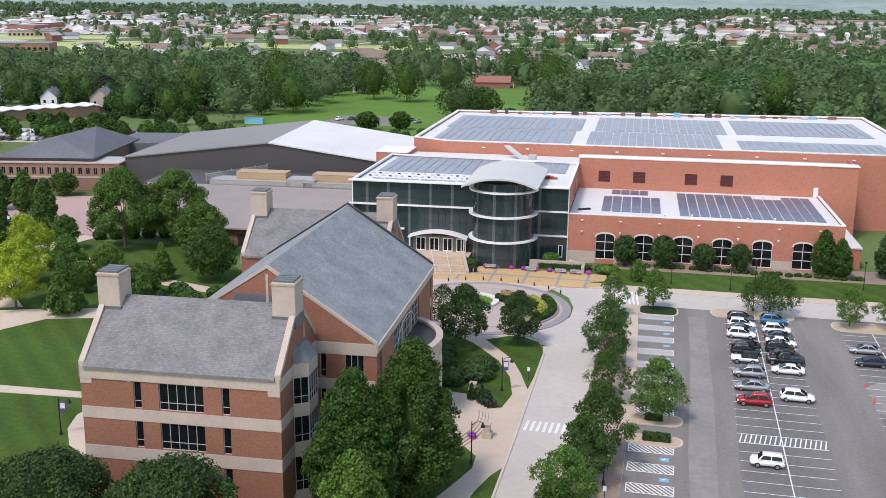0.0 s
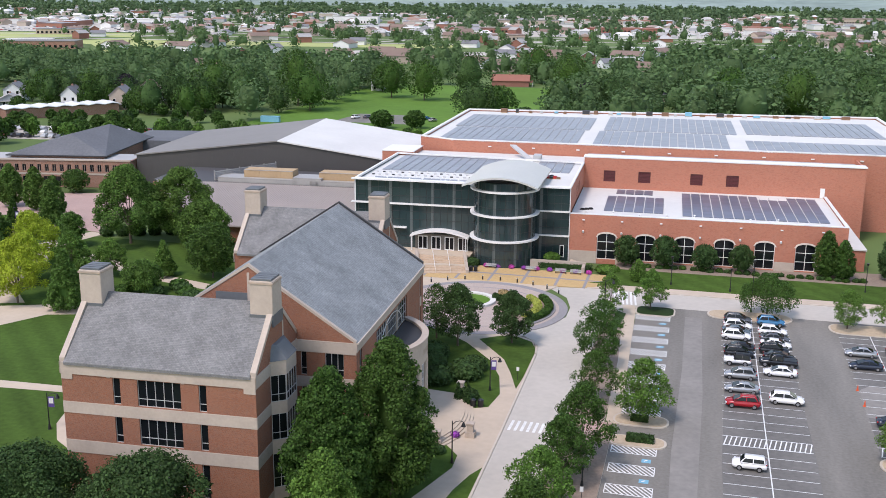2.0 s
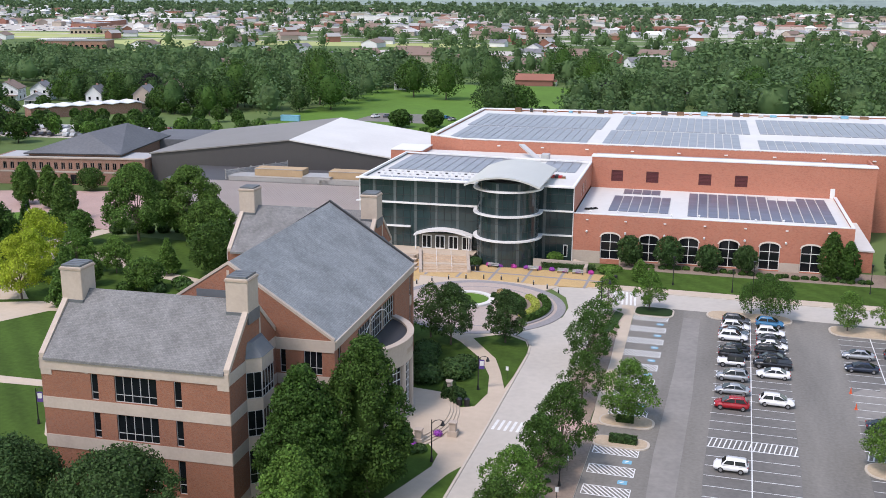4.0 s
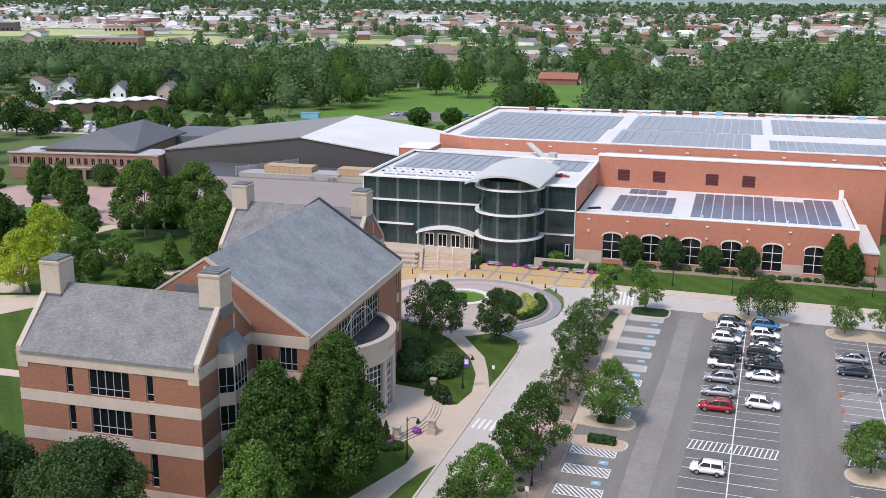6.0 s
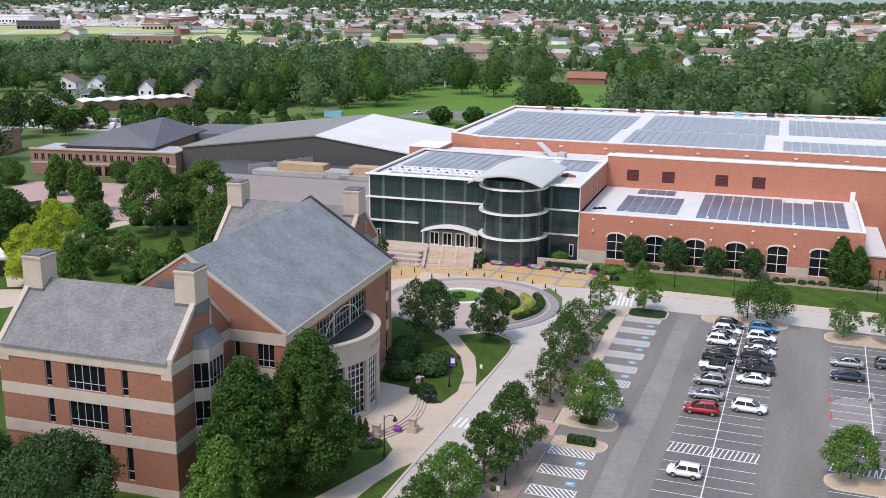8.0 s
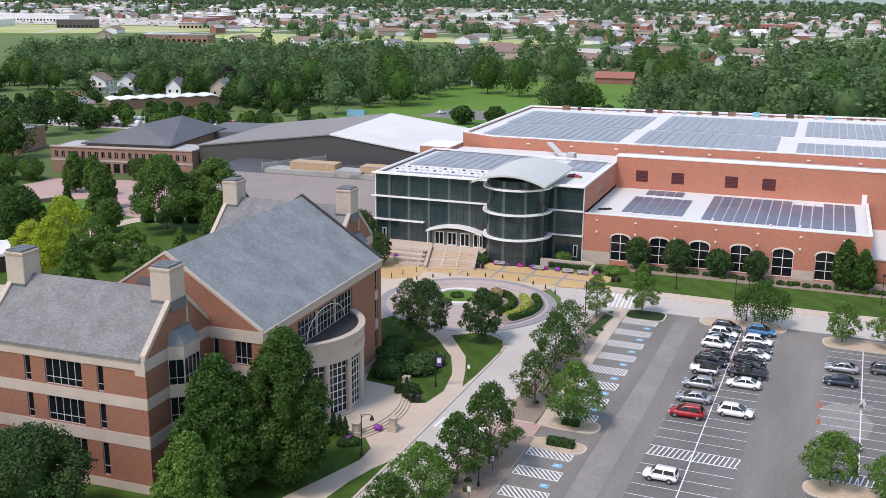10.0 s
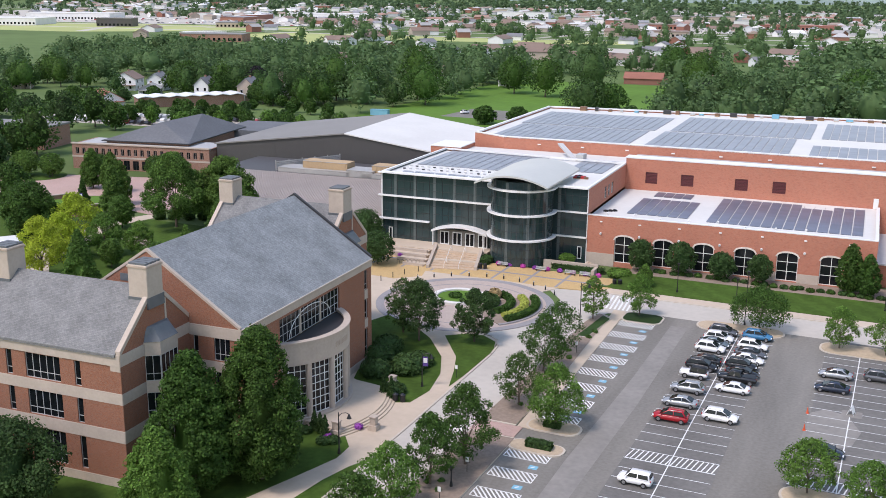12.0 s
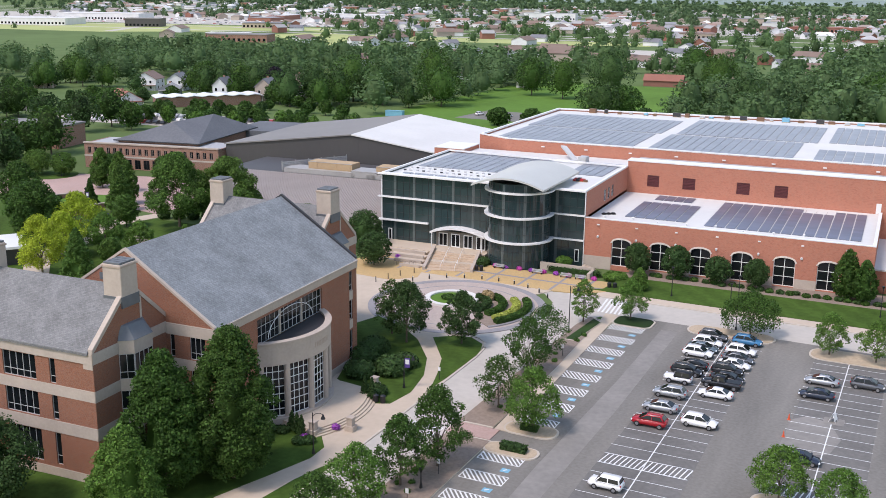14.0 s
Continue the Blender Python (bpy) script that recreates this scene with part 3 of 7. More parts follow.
# upper window over the portico
cols = [UPW[0], UPW[0] + 5.4, UPW[1] - 5.4, UPW[1]]
for a, b in zip(cols, cols[1:]):
    window_unit(LIB, a + 0.12, b - 0.12, UPW[2], UPW[3], 5, 3, east(HU1), inset=0.25, frame_mat=FRAME_LIGHT)
for a in cols[1:-1]:
    part("pier", box(HU1 - 0.4, HU1 - 0.05, a - 0.15, a + 0.15, UPW[2], UPW[3]), STONE, LIB)
arc = bm_new()
for k in range(20):
    t0, t1 = math.pi * k / 20, math.pi * (k + 1) / 20
    q = [(HU1 - 0.1, 29.5 + 5.6 * math.cos(t), 11.0 + 3.0 * math.sin(t)) for t in (t0, t1)]
    tube(arc, q[0], q[1], 0.055, 0.055, 6)
part("tracery_arch", arc, WHITE, LIB, "pale arched tracery bar")
# bowed portico
BC, BW, BD = 29.5, 8.3, 4.4
BR = (BW * BW + BD * BD) / (2 * BD)
B0 = math.degrees(math.asin(BW / BR))
bx = HU1 + BD - BR


def bow(r, a):
    return (bx + r * math.cos(radians(a)), BC + r * math.sin(radians(a)))


part("portico_roof", prism([bow(BR - 0.25, -B0 + 2 * B0 * k / 24) for k in range(25)], 10.5, 10.8), FRAME, LIB, "dark flat roof of the bowed portico")
part("portico_band", ring_bm(bx, BC, BR - 0.7, BR, 8.1, 11.0, 32, -B0, B0), STONE, LIB, "bowed limestone band with worn lettering")
part("portico_cornice", ring_bm(bx, BC, BR - 0.75, BR + 0.15, 11.0, 11.2, 32, -B0, B0), STONE, LIB)
for k in range(9):
    a = -8 + k * 2.3
    p, q = bow(BR + 0.02, a), bow(BR + 0.02, a + 1.3)
    part("letter_bar", solid([(*p, 9.9), (*q, 9.9), (*q, 9.2), (*p, 9.2)], [(p[0] - 0.05, p[1], 9.9), (q[0] - 0.05, q[1], 9.9), (q[0] - 0.05, q[1], 9.2), (p[0] - 0.05, p[1], 9.2)]), STONE_DARK, LIB)
NB = 5
for k in range(NB + 1):
    a = -B0 + 2 * B0 * k / NB
    a = max(min(a, B0 - 2), -B0 + 2)
    c = bow(BR - 0.35, a)
    part("column", tube(bm_new(), (*c, 0.9), (*c, 8.1), 0.42, 0.4, 12), STONE, LIB, smooth=False)
for k in range(NB):
    a0, a1 = -B0 + 2 * B0 * k / NB, -B0 + 2 * B0 * (k + 1) / NB
    p, q = Vector(bow(BR - 0.5, a0 + 1.5)), Vector(bow(BR - 0.5, a1 - 1.5))
    length = (q - p).length
    d = (q - p) / length

    def face(s, w, z, p=p, d=d):
        return (p.x + d.x * s - d.y * w, p.y + d.y * s + d.x * w, z)
    window_unit(LIB, 0.05, length - 0.05, 0.95, 8.1, 4, 7, face, inset=0.05, bar=0.09, frame_mat=WHITE)
part("portico_floor", prism([bow(BR + 0.3, -B0 + 2 * B0 * k / 24) for k in range(25)], 0.0, 0.95), STONE, LIB)
# terrace and curved steps in front of the portico
for k, (r, z) in enumerate(((BR + 6.2, 0.25), (BR + 5.8, 0.4), (BR + 5.4, 0.55), (BR + 5.0, 0.7))):
    part("step", prism([bow(r, -B0 * 0.55 + B0 * 1.1 * i / 20) for i in range(21)] + [(HU1, BC + 9), (HU1, BC - 6)], 0.0, z), WALK, LIB)


# ---- glass and brick sports hall ----
HALL = thing("sports_hall", "salmon brick sports hall with a dark glass front and solar roofs", "building", pose(-22.7, 207.9, 0, 0, 0, 2.2))


def wall4(parent, mat_, x0, x1, y0, y1, z0, z1, d=0.5):
    part("wall", wall_with(x0, x1, z0, z1, [], d, south(y0)), mat_, parent)
    part("wall", wall_with(x0, x1, z0, z1, [], d, north(y1)), mat_, parent)
    part("wall", wall_with(y0 + d, y1 - d, z0, z1, [], d, west(x0)), mat_, parent)
    part("wall", wall_with(y0 + d, y1 - d, z0, z1, [], d, east(x1)), mat_, parent)


def parapet(parent, pts, z, w=0.6, h=0.25):
    """A white parapet cap along a closed outline of axis-parallel or slanted sides."""
    n = len(pts)
    inner = []
    for i in range(n):
        a, b, c = Vector(pts[i - 1]), Vector(pts[i]), Vector(pts[(i + 1) % n])
        d0, d1 = (b - a).normalized(), (c - b).normalized()
        n0, n1 = Vector((-d0.y, d0.x)), Vector((-d1.y, d1.x))
        bis = (n0 + n1).normalized()
        inner.append(b + bis * (w / max(bis.dot(n0), 0.3)))
    for i in range(n):
        j = (i + 1) % n
        q = [pts[i], pts[j], tuple(inner[j]), tuple(inner[i])]
        part("parapet", prism([tuple(p) for p in q], z - 0.15, z + h), WHITE, parent)


# low wing with arched windows
LW = (0.0, 54.3, 0.0, 33.0, 10.2)
ARCH = [5.4, 13.2, 21.0, 28.8, 36.6, 44.4]
AW = 1.95
part("wall", wall_with(0, 54.3, 0, 10.2, [(a, a + 2 * AW, 1.0, 5.6) for a in [x + 0.3 for x in ARCH]] + [(a + 0.3, a + 0.3 + 2 * AW, 5.6, 6.5) for a in ARCH], 0.6, south(0)), BRICK_ARENA, HALL)
for a in ARCH:
    c = a + 0.3 + AW
    spand, head = bm_new(), bm_new()
    prof = [(c - AW + 2 * AW * k / 12, 5.6 + 0.85 * math.sqrt(max(0.0, 1 - (k / 6 - 1) ** 2))) for k in range(13)]
    solid([(u, 0.02, z) for u, z in prof] + [(c + AW, 0.02, 6.5), (c - AW, 0.02, 6.5)], [(u, 0.5, z) for u, z in prof] + [(c + AW, 0.5, 6.5), (c - AW, 0.5, 6.5)], spand)
    part("arch_spandrel", spand, BRICK_ARENA, HALL)
    for k in range(12):
        (ua, za), (ub, zb) = prof[k], prof[k + 1]
        o = lambda u, z: (c + (u - c) * 1.14, 5.45 + (z - 5.45) * 1.32)
        pa, pb = o(ua, za), o(ub, zb)
        solid([(ua, -0.1, za), (ub, -0.1, zb), (pb[0], -0.1, pb[1]), (pa[0], -0.1, pa[1])], [(ua, 0.2, za), (ub, 0.2, zb), (pb[0], 0.2, pb[1]), (pa[0], 0.2, pa[1])], head)
    part("arch_hood", head, surf("pale_stone", (0.62, 0.56, 0.5), 0.8) if a == ARCH[0] else bpy.data.materials["pale_stone"], HALL)
    window_unit(HALL, c - AW, c + AW, 1.0, 6.45, 2, 3, south(0), inset=0.3, bar=0.12, name="arched_window", frame_mat=WHITE)
lows = [(0, 5.7)] + [(a + 0.3 + 2 * AW, b + 0.3) for a, b in zip(ARCH, ARCH[1:])] + [(ARCH[-1] + 0.3 + 2 * AW, 54.3)]
for a, b in lows:
    part("stone_base", wall_with(a, b, 0, 2.6, [], 0.1, lambda u, w, z: (u, w - 0.06, z)), STONE, HALL)
for k in range(7):
    u = 2.8 + 7.8 * k
    part("wall_lamp", tube(bm_new(), (u, -0.3, 6.6), (u, 0.0, 6.7), 0.22, 0.22, 10), WHITE, HALL)
    part("roof_spout", box(u - 0.25, u + 0.25, -0.25, 0, 9.0, 9.2), WHITE, HALL)
part("wall", wall_with(0.6, 33.0, 0, 10.2, [], 0.5, east(54.3)), BRICK_ARENA, HALL)
part("flat_roof", box(0.0, 53.8, 0.6, 33.2, 9.3, 9.75), MEMBRANE, HALL)
for a in ((0, 54.3, -0.03, 0.65), (53.7, 54.33, 0.65, 32)):
    part("parapet", box(*a, 10.2, 10.36), WHITE, HALL)
# annexe at the low wing's far end
part("wall", box(54.3, 59.0, 6.5, 33, 0, 4.3), BRICK_ARENA, HALL)
part("flat_roof", box(54.3, 59.2, 6.3, 33, 4.3, 4.6), MEMBRANE, HALL)
# middle block with maroon louvres
RW = [(4.6, 7.3), (12.6, 15.4), (24.4, 27.2), (32.4, 35.2)]
part("wall", wall_with(0, 62.4, 0, 16.9, [(a, b, 11.4, 14.0) for a, b in RW], 0.6, south(33.0)), BRICK_ARENA, HALL)
for a, b in RW:
    lv = thing("louvre", "", "")
    for key in list(lv.keys()):
        del lv[key]
    lv.parent = HALL
    for k in range(8):
        part("slat", box(a, b, 33.12, 33.35, 11.4 + 0.325 * k, 11.4 + 0.325 * k + 0.28), MAROON, lv)
    part("louvre_back", box(a, b, 33.35, 33.5, 11.4, 14.0), MAROON, lv)
part("parapet", box(-0.2, 53.5, 32.9, 36.5, 16.9, 17.15), WHITE, HALL)
part("parapet", box(53.5, 62.6, 32.8, 36.5, 16.9, 17.1), WHITE, HALL)
part("flat_roof", box(0, 61.9, 33.6, 45.2, 15.6, 16.0), MEMBRANE_GREY, HALL)
part("wall", wall_with(33.6, 45.2, 0, 16.9, [], 0.5, east(62.4)), BRICK_ARENA, HALL)
part("service_door", box(53.0, 54.0, 32.9, 33.0, 9.8, 12.0), WHITE, HALL)
# high block
HB = [(-43.5, 50.0), (-34, 45.2), (81, 45.2), (81, 127), (-43.5, 115)]
for (xa, ya), (xb, yb) in zip(HB, HB[1:] + HB[:1]):
    d = Vector((xb - xa, yb - ya)).normalized()
    q = [(xa, ya), (xb, yb), (xb - d.y * 0.5, yb + d.x * 0.5), (xa - d.y * 0.5, ya + d.x * 0.5)]
    part("wall", prism(q, 0, 18.0), BRICK_ARENA, HALL)
part("flat_roof", prism([(-42.8, 50.4), (-33.8, 45.8), (80.4, 45.8), (80.4, 126.4), (-42.8, 114.4)], 17.0, 17.5), MEMBRANE, HALL)
parapet(HALL, HB, 18.0, 0.7)
for k in range(10):
    part("roof_spout", box(-25 + 11 * k, -24.2 + 11 * k, 44.95, 45.2, 16.6, 16.85), WHITE, HALL)
# glass front block
GX0 = -46.0
part("curtain_wall", wall_with(GX0, 0, 0.0, 15.6, [], 0.3, south(0)), GLASS_GREEN, HALL, "dark green curtain wall glass")
part("curtain_wall", wall_with(0.3, 38, 0.0, 15.6, [], 0.3, west(GX0)), GLASS_GREEN, HALL)
part("wall", wall_with(0.3, 33, 10.3, 15.5, [(13.5, 15.3, 11, 13.5), (16.5, 18.3, 11, 13.5), (19.5, 21.3, 11, 13.5)], 0.4, east(0)), BRICK_ARENA, HALL)
for a in (13.5, 16.5, 19.5):
    window_unit(HALL, a, a + 1.8, 11, 13.5, 2, 2, east(0), frame_mat=WHITE)
part("wall", box(GX0 - 4, -42, 36, 46, 0, 16.0), BRICK_ARENA, HALL)
part("parapet", box(GX0 - 4.1, -41.9, 35.9, 46, 16.0, 16.2), WHITE, HALL)
part("flat_roof", box(GX0 + 0.1, -0.4, 0.3, 45, 14.6, 15.1), MEMBRANE, HALL)
parapet(HALL, [(GX0 - 0.1, -0.1), (0.05, -0.1), (0.05, 33), (GX0 - 0.1, 36)], 15.6, 0.5, 0.2)
for z in (15.55, 10.55, 5.45):
    part("white_ledge", box(GX0 - 0.7, -34.6 if z < 6 else -19.5, -0.75, 0.0, z - 0.14, z + 0.14), WHITE, HALL)
    part("white_ledge", box(-7.0, 0.0, -0.55, 0.0, z - 0.14, z + 0.14), WHITE, HALL)
    part("white_ledge", ring_bm(-13.2, -2.5, 6.3, 7.15, z - 0.16, z + 0.16, 40, 158, 385), WHITE, HALL)
part("corner_trim", box(GX0 - 0.12, GX0 + 0.12, -0.14, 0.1, 0, 15.6), WHITE, HALL)
part("corner_trim", box(-0.14, 0.02, -0.1, 0.1, 0, 15.6), WHITE, HALL)
for k in range(31):
    x = GX0 + 1.5 * k + 0.7
    if not -20 < x < -6.5:
        part("mullion", box(x - 0.022, x + 0.022, -0.06, 0.0, 0.3, 15.4), FRAME, HALL)
for k in range(9):
    x = GX0 + 3.2 + 4.6 * k
    if not -20 < x < -6.5:
        part("inner_column", box(x - 0.3, x + 0.3, -0.035, 0.0, 0.3, 15.3), surf("column_seen_through_glass", (0.085, 0.105, 0.105), 0.4, 0.1, 0.2) if k == 0 else bpy.data.materials["column_seen_through_glass"], HALL)
for z in (1.8, 3.6, 7.2, 8.9, 12.2, 13.9):
    part("transom", box(GX0, -19.7, -0.05, 0.0, z - 0.03, z + 0.03), FRAME, HALL)
    part("transom", box(-6.6, -0.1, -0.05, 0.0, z - 0.03, z + 0.03), FRAME, HALL)
# round glass tower
TX, TY, TR = -13.2, -2.5, 6.3
part("tower_glass", prism(disc_pts(TX, TY, TR, 48), 0.1, 17.3), GLASS_GREEN, HALL, "dark green curved tower glass")
for k in range(24):
    a = radians(160 + k * 10)
    x, y = TX + TR * math.cos(a), TY + TR * math.sin(a)
    part("mullion", tube(bm_new(), (x, y, 0.2), (x, y, 17.2), 0.03, 0.03, 6), FRAME, HALL)
    if k % 4 == 2:
        part("inner_column", ring_bm(TX, TY, TR - 0.05, TR + 0.02, 0.2, 17.1, 4, 160 + k * 10 - 2.6, 160 + k * 10 + 2.6), bpy.data.materials["column_seen_through_glass"], HALL)
for z in (1.8, 3.6, 7.2, 8.9, 12.2, 13.9):
    part("transom", ring_bm(TX, TY, TR - 0.02, TR + 0.05, z - 0.03, z + 0.03, 40, 158, 385), FRAME, HALL)
# shallow vaulted canopy over the tower
bm, VX = bm_new(), 7.6
rows = []
for y in (-10.2, 13.5):
    top = [(TX - VX + 2 * VX * k / 20, y, 17.0 + 1.75 * (1 - (k / 10 - 1) ** 2)) for k in range(21)]
    rows.append([[bm.verts.new(p) for p in top], [bm.verts.new((p[0], p[1], p[2] - 0.35)) for p in top]])
for k in range(20):
    for a, b in ((rows[0][0], rows[1][0]), (rows[1][1], rows[0][1]), (rows[0][1], rows[0][0]), (rows[1][0], rows[1][1])):
        bm.faces.new((a[k], a[k + 1], b[k + 1], b[k]))
for e in (0, 20):
    bm.faces.new((rows[0][0][e], rows[1][0][e], rows[1][1][e], rows[0][1][e]))
bmesh.ops.recalc_face_normals(bm, faces=bm.faces[:])
part("vaulted_canopy", bm, VAULT, HALL, "shallow grey metal vault over the tower")
# entrance: stone surround, doors, arched canopy, steps
part("entrance_wall", box(-32.6, -21.2, -0.6, 0, 0.3, 4.3), surf("grey_stone_wall", (0.16, 0.15, 0.13), 0.8, 0.3, 0.3), HALL)
for k in range(4):
    x = -31.9 + 2.9 * k
    dr = thing("entrance_door", "", "")
    for key in list(dr.keys()):
        del dr[key]
    dr.parent = HALL
    bm = bm_new()
    for u in (x, x + 0.95, x + 1.9):
        quad_box(bm, u - 0.09, u + 0.09, -0.72, -0.6, 1.1, 3.9)
    for z in (1.15, 3.85):
        quad_box(bm, x - 0.09, x + 1.99, -0.715, -0.605, z - 0.1, z + 0.1)
    part("door_frame", bm, WHITE, dr)
    for u in (x + 0.09, x + 1.04):
        part("pane", box(u, u + 0.77, -0.66, -0.62, 1.2, 3.8), GLASS, dr)
part("entrance_door", box(-1.9, -1.0, -0.12, -0.02, 0.9, 3.5), WHITE, HALL)
part("pane", box(-1.75, -1.15, -0.16, -0.12, 1.1, 3.35), GLASS, HALL)
part("entrance_door", box(-44.4, -43.5, -0.12, -0.02, 0.9, 3.5), WHITE, HALL)
part("pane", box(-44.2, -43.7, -0.16, -0.12, 1.1, 3.35), GLASS, HALL)
bm = bm_new()
for k in range(14):
    t0, t1 = k / 14, (k + 1) / 14
    za, zb = (4.35 + 1.25 * (1 - (2 * t - 1) ** 2) for t in (t0, t1))
    xa, xb = (-33.4 + 12.6 * t for t in (t0, t1))
    solid([(xa, -2.4, za), (xb, -2.4, zb), (xb, 0, zb), (xa, 0, za)], [(xa, -2.4, za - 0.4), (xb, -2.4, zb - 0.4), (xb, 0, zb - 0.4), (xa, 0, za - 0.4)], bm)
part("arched_canopy", bm, WHITE, HALL, "white arched entrance canopy")
for x in (-33.0, -21.4):
    part("canopy_post", tube(bm_new(), (x, -2.2, 1.0), (x, -2.2, 4.4), 0.12, 0.12, 8), WHITE, HALL)
part("terrace", box(GX0, -31.4, -6.0, 0, 0, 1.05), WALK, HALL, "beige terrace at the entrance")
part("terrace", box(-31.4, -20, -4.0, 0, 0, 1.046), WALK, HALL, "beige terrace at the entrance")
TAN_STEP = surf("tan_step", (0.46, 0.34, 0.235), 0.85)
ST0, ST1, SB0, SB1 = (-31.3, -3.6), (-21.6, -3.9), (-27.6, -16.8), (-18.9, -14.6)


def stair_pt(f, g):
    """A point f of the way down the entrance steps, g of the way across."""
    a = [p + (q - p) * f for p, q in zip(ST0, SB0)]
    b = [p + (q - p) * f for p, q in zip(ST1, SB1)]
    return tuple(p + (q - p) * g for p, q in zip(a, b))


for k in range(8):
    f0, f1 = k / 8, (k + 1) / 8
    part("step", prism([stair_pt(f0, 0), stair_pt(f0, 1), stair_pt(f1, 1), stair_pt(f1, 0)], 0, 1.04 - 0.115 * k), TAN_STEP if k not in (0, 4) else WALK, HALL)
for g0, g1 in ((-0.07, 0.0), (1.0, 1.07)):
    p = [stair_pt(0, g0), stair_pt(0, g1), stair_pt(1, g1), stair_pt(1, g0)]
    part("step_cheek", solid([(x, y, z) for (x, y), z in zip(p, (1.75, 1.75, 0.75, 0.75))], [(x, y, 0) for x, y in p]), STONE, HALL)
for g in (0.33, 0.66):
    bm = bm_new()
    for f in (0.02, 0.35, 0.65, 0.98):
        x, y = stair_pt(f, g)
        tube(bm, (x, y, 1.0 - 0.92 * f), (x, y, 1.95 - 0.92 * f), 0.035, 0.035, 6)
    tube(bm, (*stair_pt(0.02, g), 1.93), (*stair_pt(0.98, g), 1.05), 0.04, 0.04, 6)
    part("handrail", bm, WHITE, HALL)
for k in range(5):
    part("step", box(0.6 + 0.5 * k, 1.1 + 0.5 * k, -5.5, -1.5, 0, 0.95 - 0.16 * k), WALK, HALL)
part("terrace_wall", box(-7.2, 4.0, -5.9, -5.5, 0, 1.6), STONE, HALL)
part("terrace_wall", box(3.4, 4.0, -9.0, -5.9, 0, 1.2), STONE, HALL)
for k, (ya, yb, z) in enumerate(((-8.0, -7.6, 1.25), (-10.6, -10.2, 1.0), (-13.4, -13.0, 0.8), (-16.2, -15.8, 0.65))):
    part("ramp_wall", box(GX0 + 4.5 + 2.6 * k, -31.8 + 0.85 * k, ya, yb, 0, z), STONE, HALL)
    part("ramp", box(GX0 + 4.5 + 2.6 * k, -31.8 + 0.85 * k, ya + 0.4, yb + 2.2, 0, z - 0.35), WALK, HALL)
part("roof_stair", solid([(-19, 42, 17.9), (-17.6, 42, 17.9), (-12.6, 36, 15.6), (-14, 36, 15.6)], [(-19, 42, 17.5), (-17.6, 42, 17.5), (-12.6, 36, 15.2), (-14, 36, 15.2)]), FRAME_LIGHT, HALL)
part("roof_hatch", box(-12.3, -10.5, 34.5, 37.5, 15.1, 16.6), FRAME_LIGHT, HALL)


# ---- dark field house, low metal roof, dining hall ----
FH = thing("field_house", "wide charcoal metal field house with a grey and white gable roof", "building", pose(-111, 263, 0, 0, 0, 6.0))
fx0, fx1, fd = -41.5, 40.0, 52.0
part("gable_wall", solid([(fx0, 0, 9.0), (fx0, 0, 0), (fx1, 0, 0), (fx1, 0, 8.4), (0, 0, 13.9)], [(fx0, 0.4, 9.0), (fx0, 0.4, 0), (fx1, 0.4, 0), (fx1, 0.4, 8.4), (0, 0.4, 13.9)]), DARKMETAL, FH)
part("side_wall", box(fx0, fx0 + 0.4, 0.4, fd, 0, 9), DARKMETAL, FH)
part("side_wall", box(fx1 - 0.4, fx1, 0.4, fd, 0, 8.4), DARKMETAL, FH)
for e, ze, mt, lb in ((fx0 - 0.5, 9.0, GREYROOF, "warm grey roof slope"), (fx1 + 0.5, 8.4, MEMBRANE, "white membrane roof slope")):
    p = [(e, -0.4, ze), (e, fd, ze), (0, fd, 14.1), (0, -0.4, 14.1)]
    part("roof_slope", solid(p, [(a, b, c - 0.35) for a, b, c in p]), mt, FH, lb)
for k in range(27):
    x = fx0 + 1.5 + 3 * k
    top = 9 + (x - fx0) / -fx0 * 4.9 if x < 0 else 13.9 - x / fx1 * 5.5
    part("cladding_rib", box(x - 0.03, x + 0.03, -0.02, 0, 0, top - 0.2), DARKMETAL, FH)

LR = thing("link_building", "long low brick building with a ribbed grey metal roof", "building", pose(-70.5, 211, 0, 0, 0, 4.0))
ROOFMET = surf("ribbed_metal_roof", (0.37, 0.315, 0.28), 0.65, 0.08, 0.1)
p = [(-37, -7.5, 4.3), (0.5, -7.5, 4.3), (0.5, 29.5, 6.6), (-61, 29.5, 6.6)]
part("roof_slope", solid(p, [(a, b, c - 0.3) for a, b, c in p]), ROOFMET, LR)
for k in range(103):
    x = -61.8 + 0.6 * k
    ys = max(-7.5, -7.5 + (-37.2 - x) * 37 / 24)
    if ys > 28:
        continue
    zs_ = 4.3 + 2.3 * (ys + 7.5) / 37
    q = [(x - 0.09, ys, zs_), (x + 0.09, ys, zs_), (x + 0.09, 29.5, 6.6), (x - 0.09, 29.5, 6.6)]
    part("seam", solid([(a, b, c + 0.11) for a, b, c in q], q), ROOFMET, LR)
part("wall", box(-36.5, 0, -6.5, -6.0, 0, 4.3), BRICK, LR)
part("wall", prism([(-36.5, -6.5), (-36, -6.5), (-59.5, 28.5), (-60, 28.5)], 0, 4.3), BRICK, LR)
part("wall", box(-61.5, 0, 28.5, 29, 0, 6.2), BRICK, LR)
part("flat_roof", box(-62, 0.5, 29.6, 50, 5.2, 6.6), DARKMETAL, LR, "dark flat roof under the plant")
for k in range(6):
    part("door", box(-34 + 5.0 * k, -31.6 + 5.0 * k, -6.58, -6.5, 0.1, 2.8), FRAME, LR)
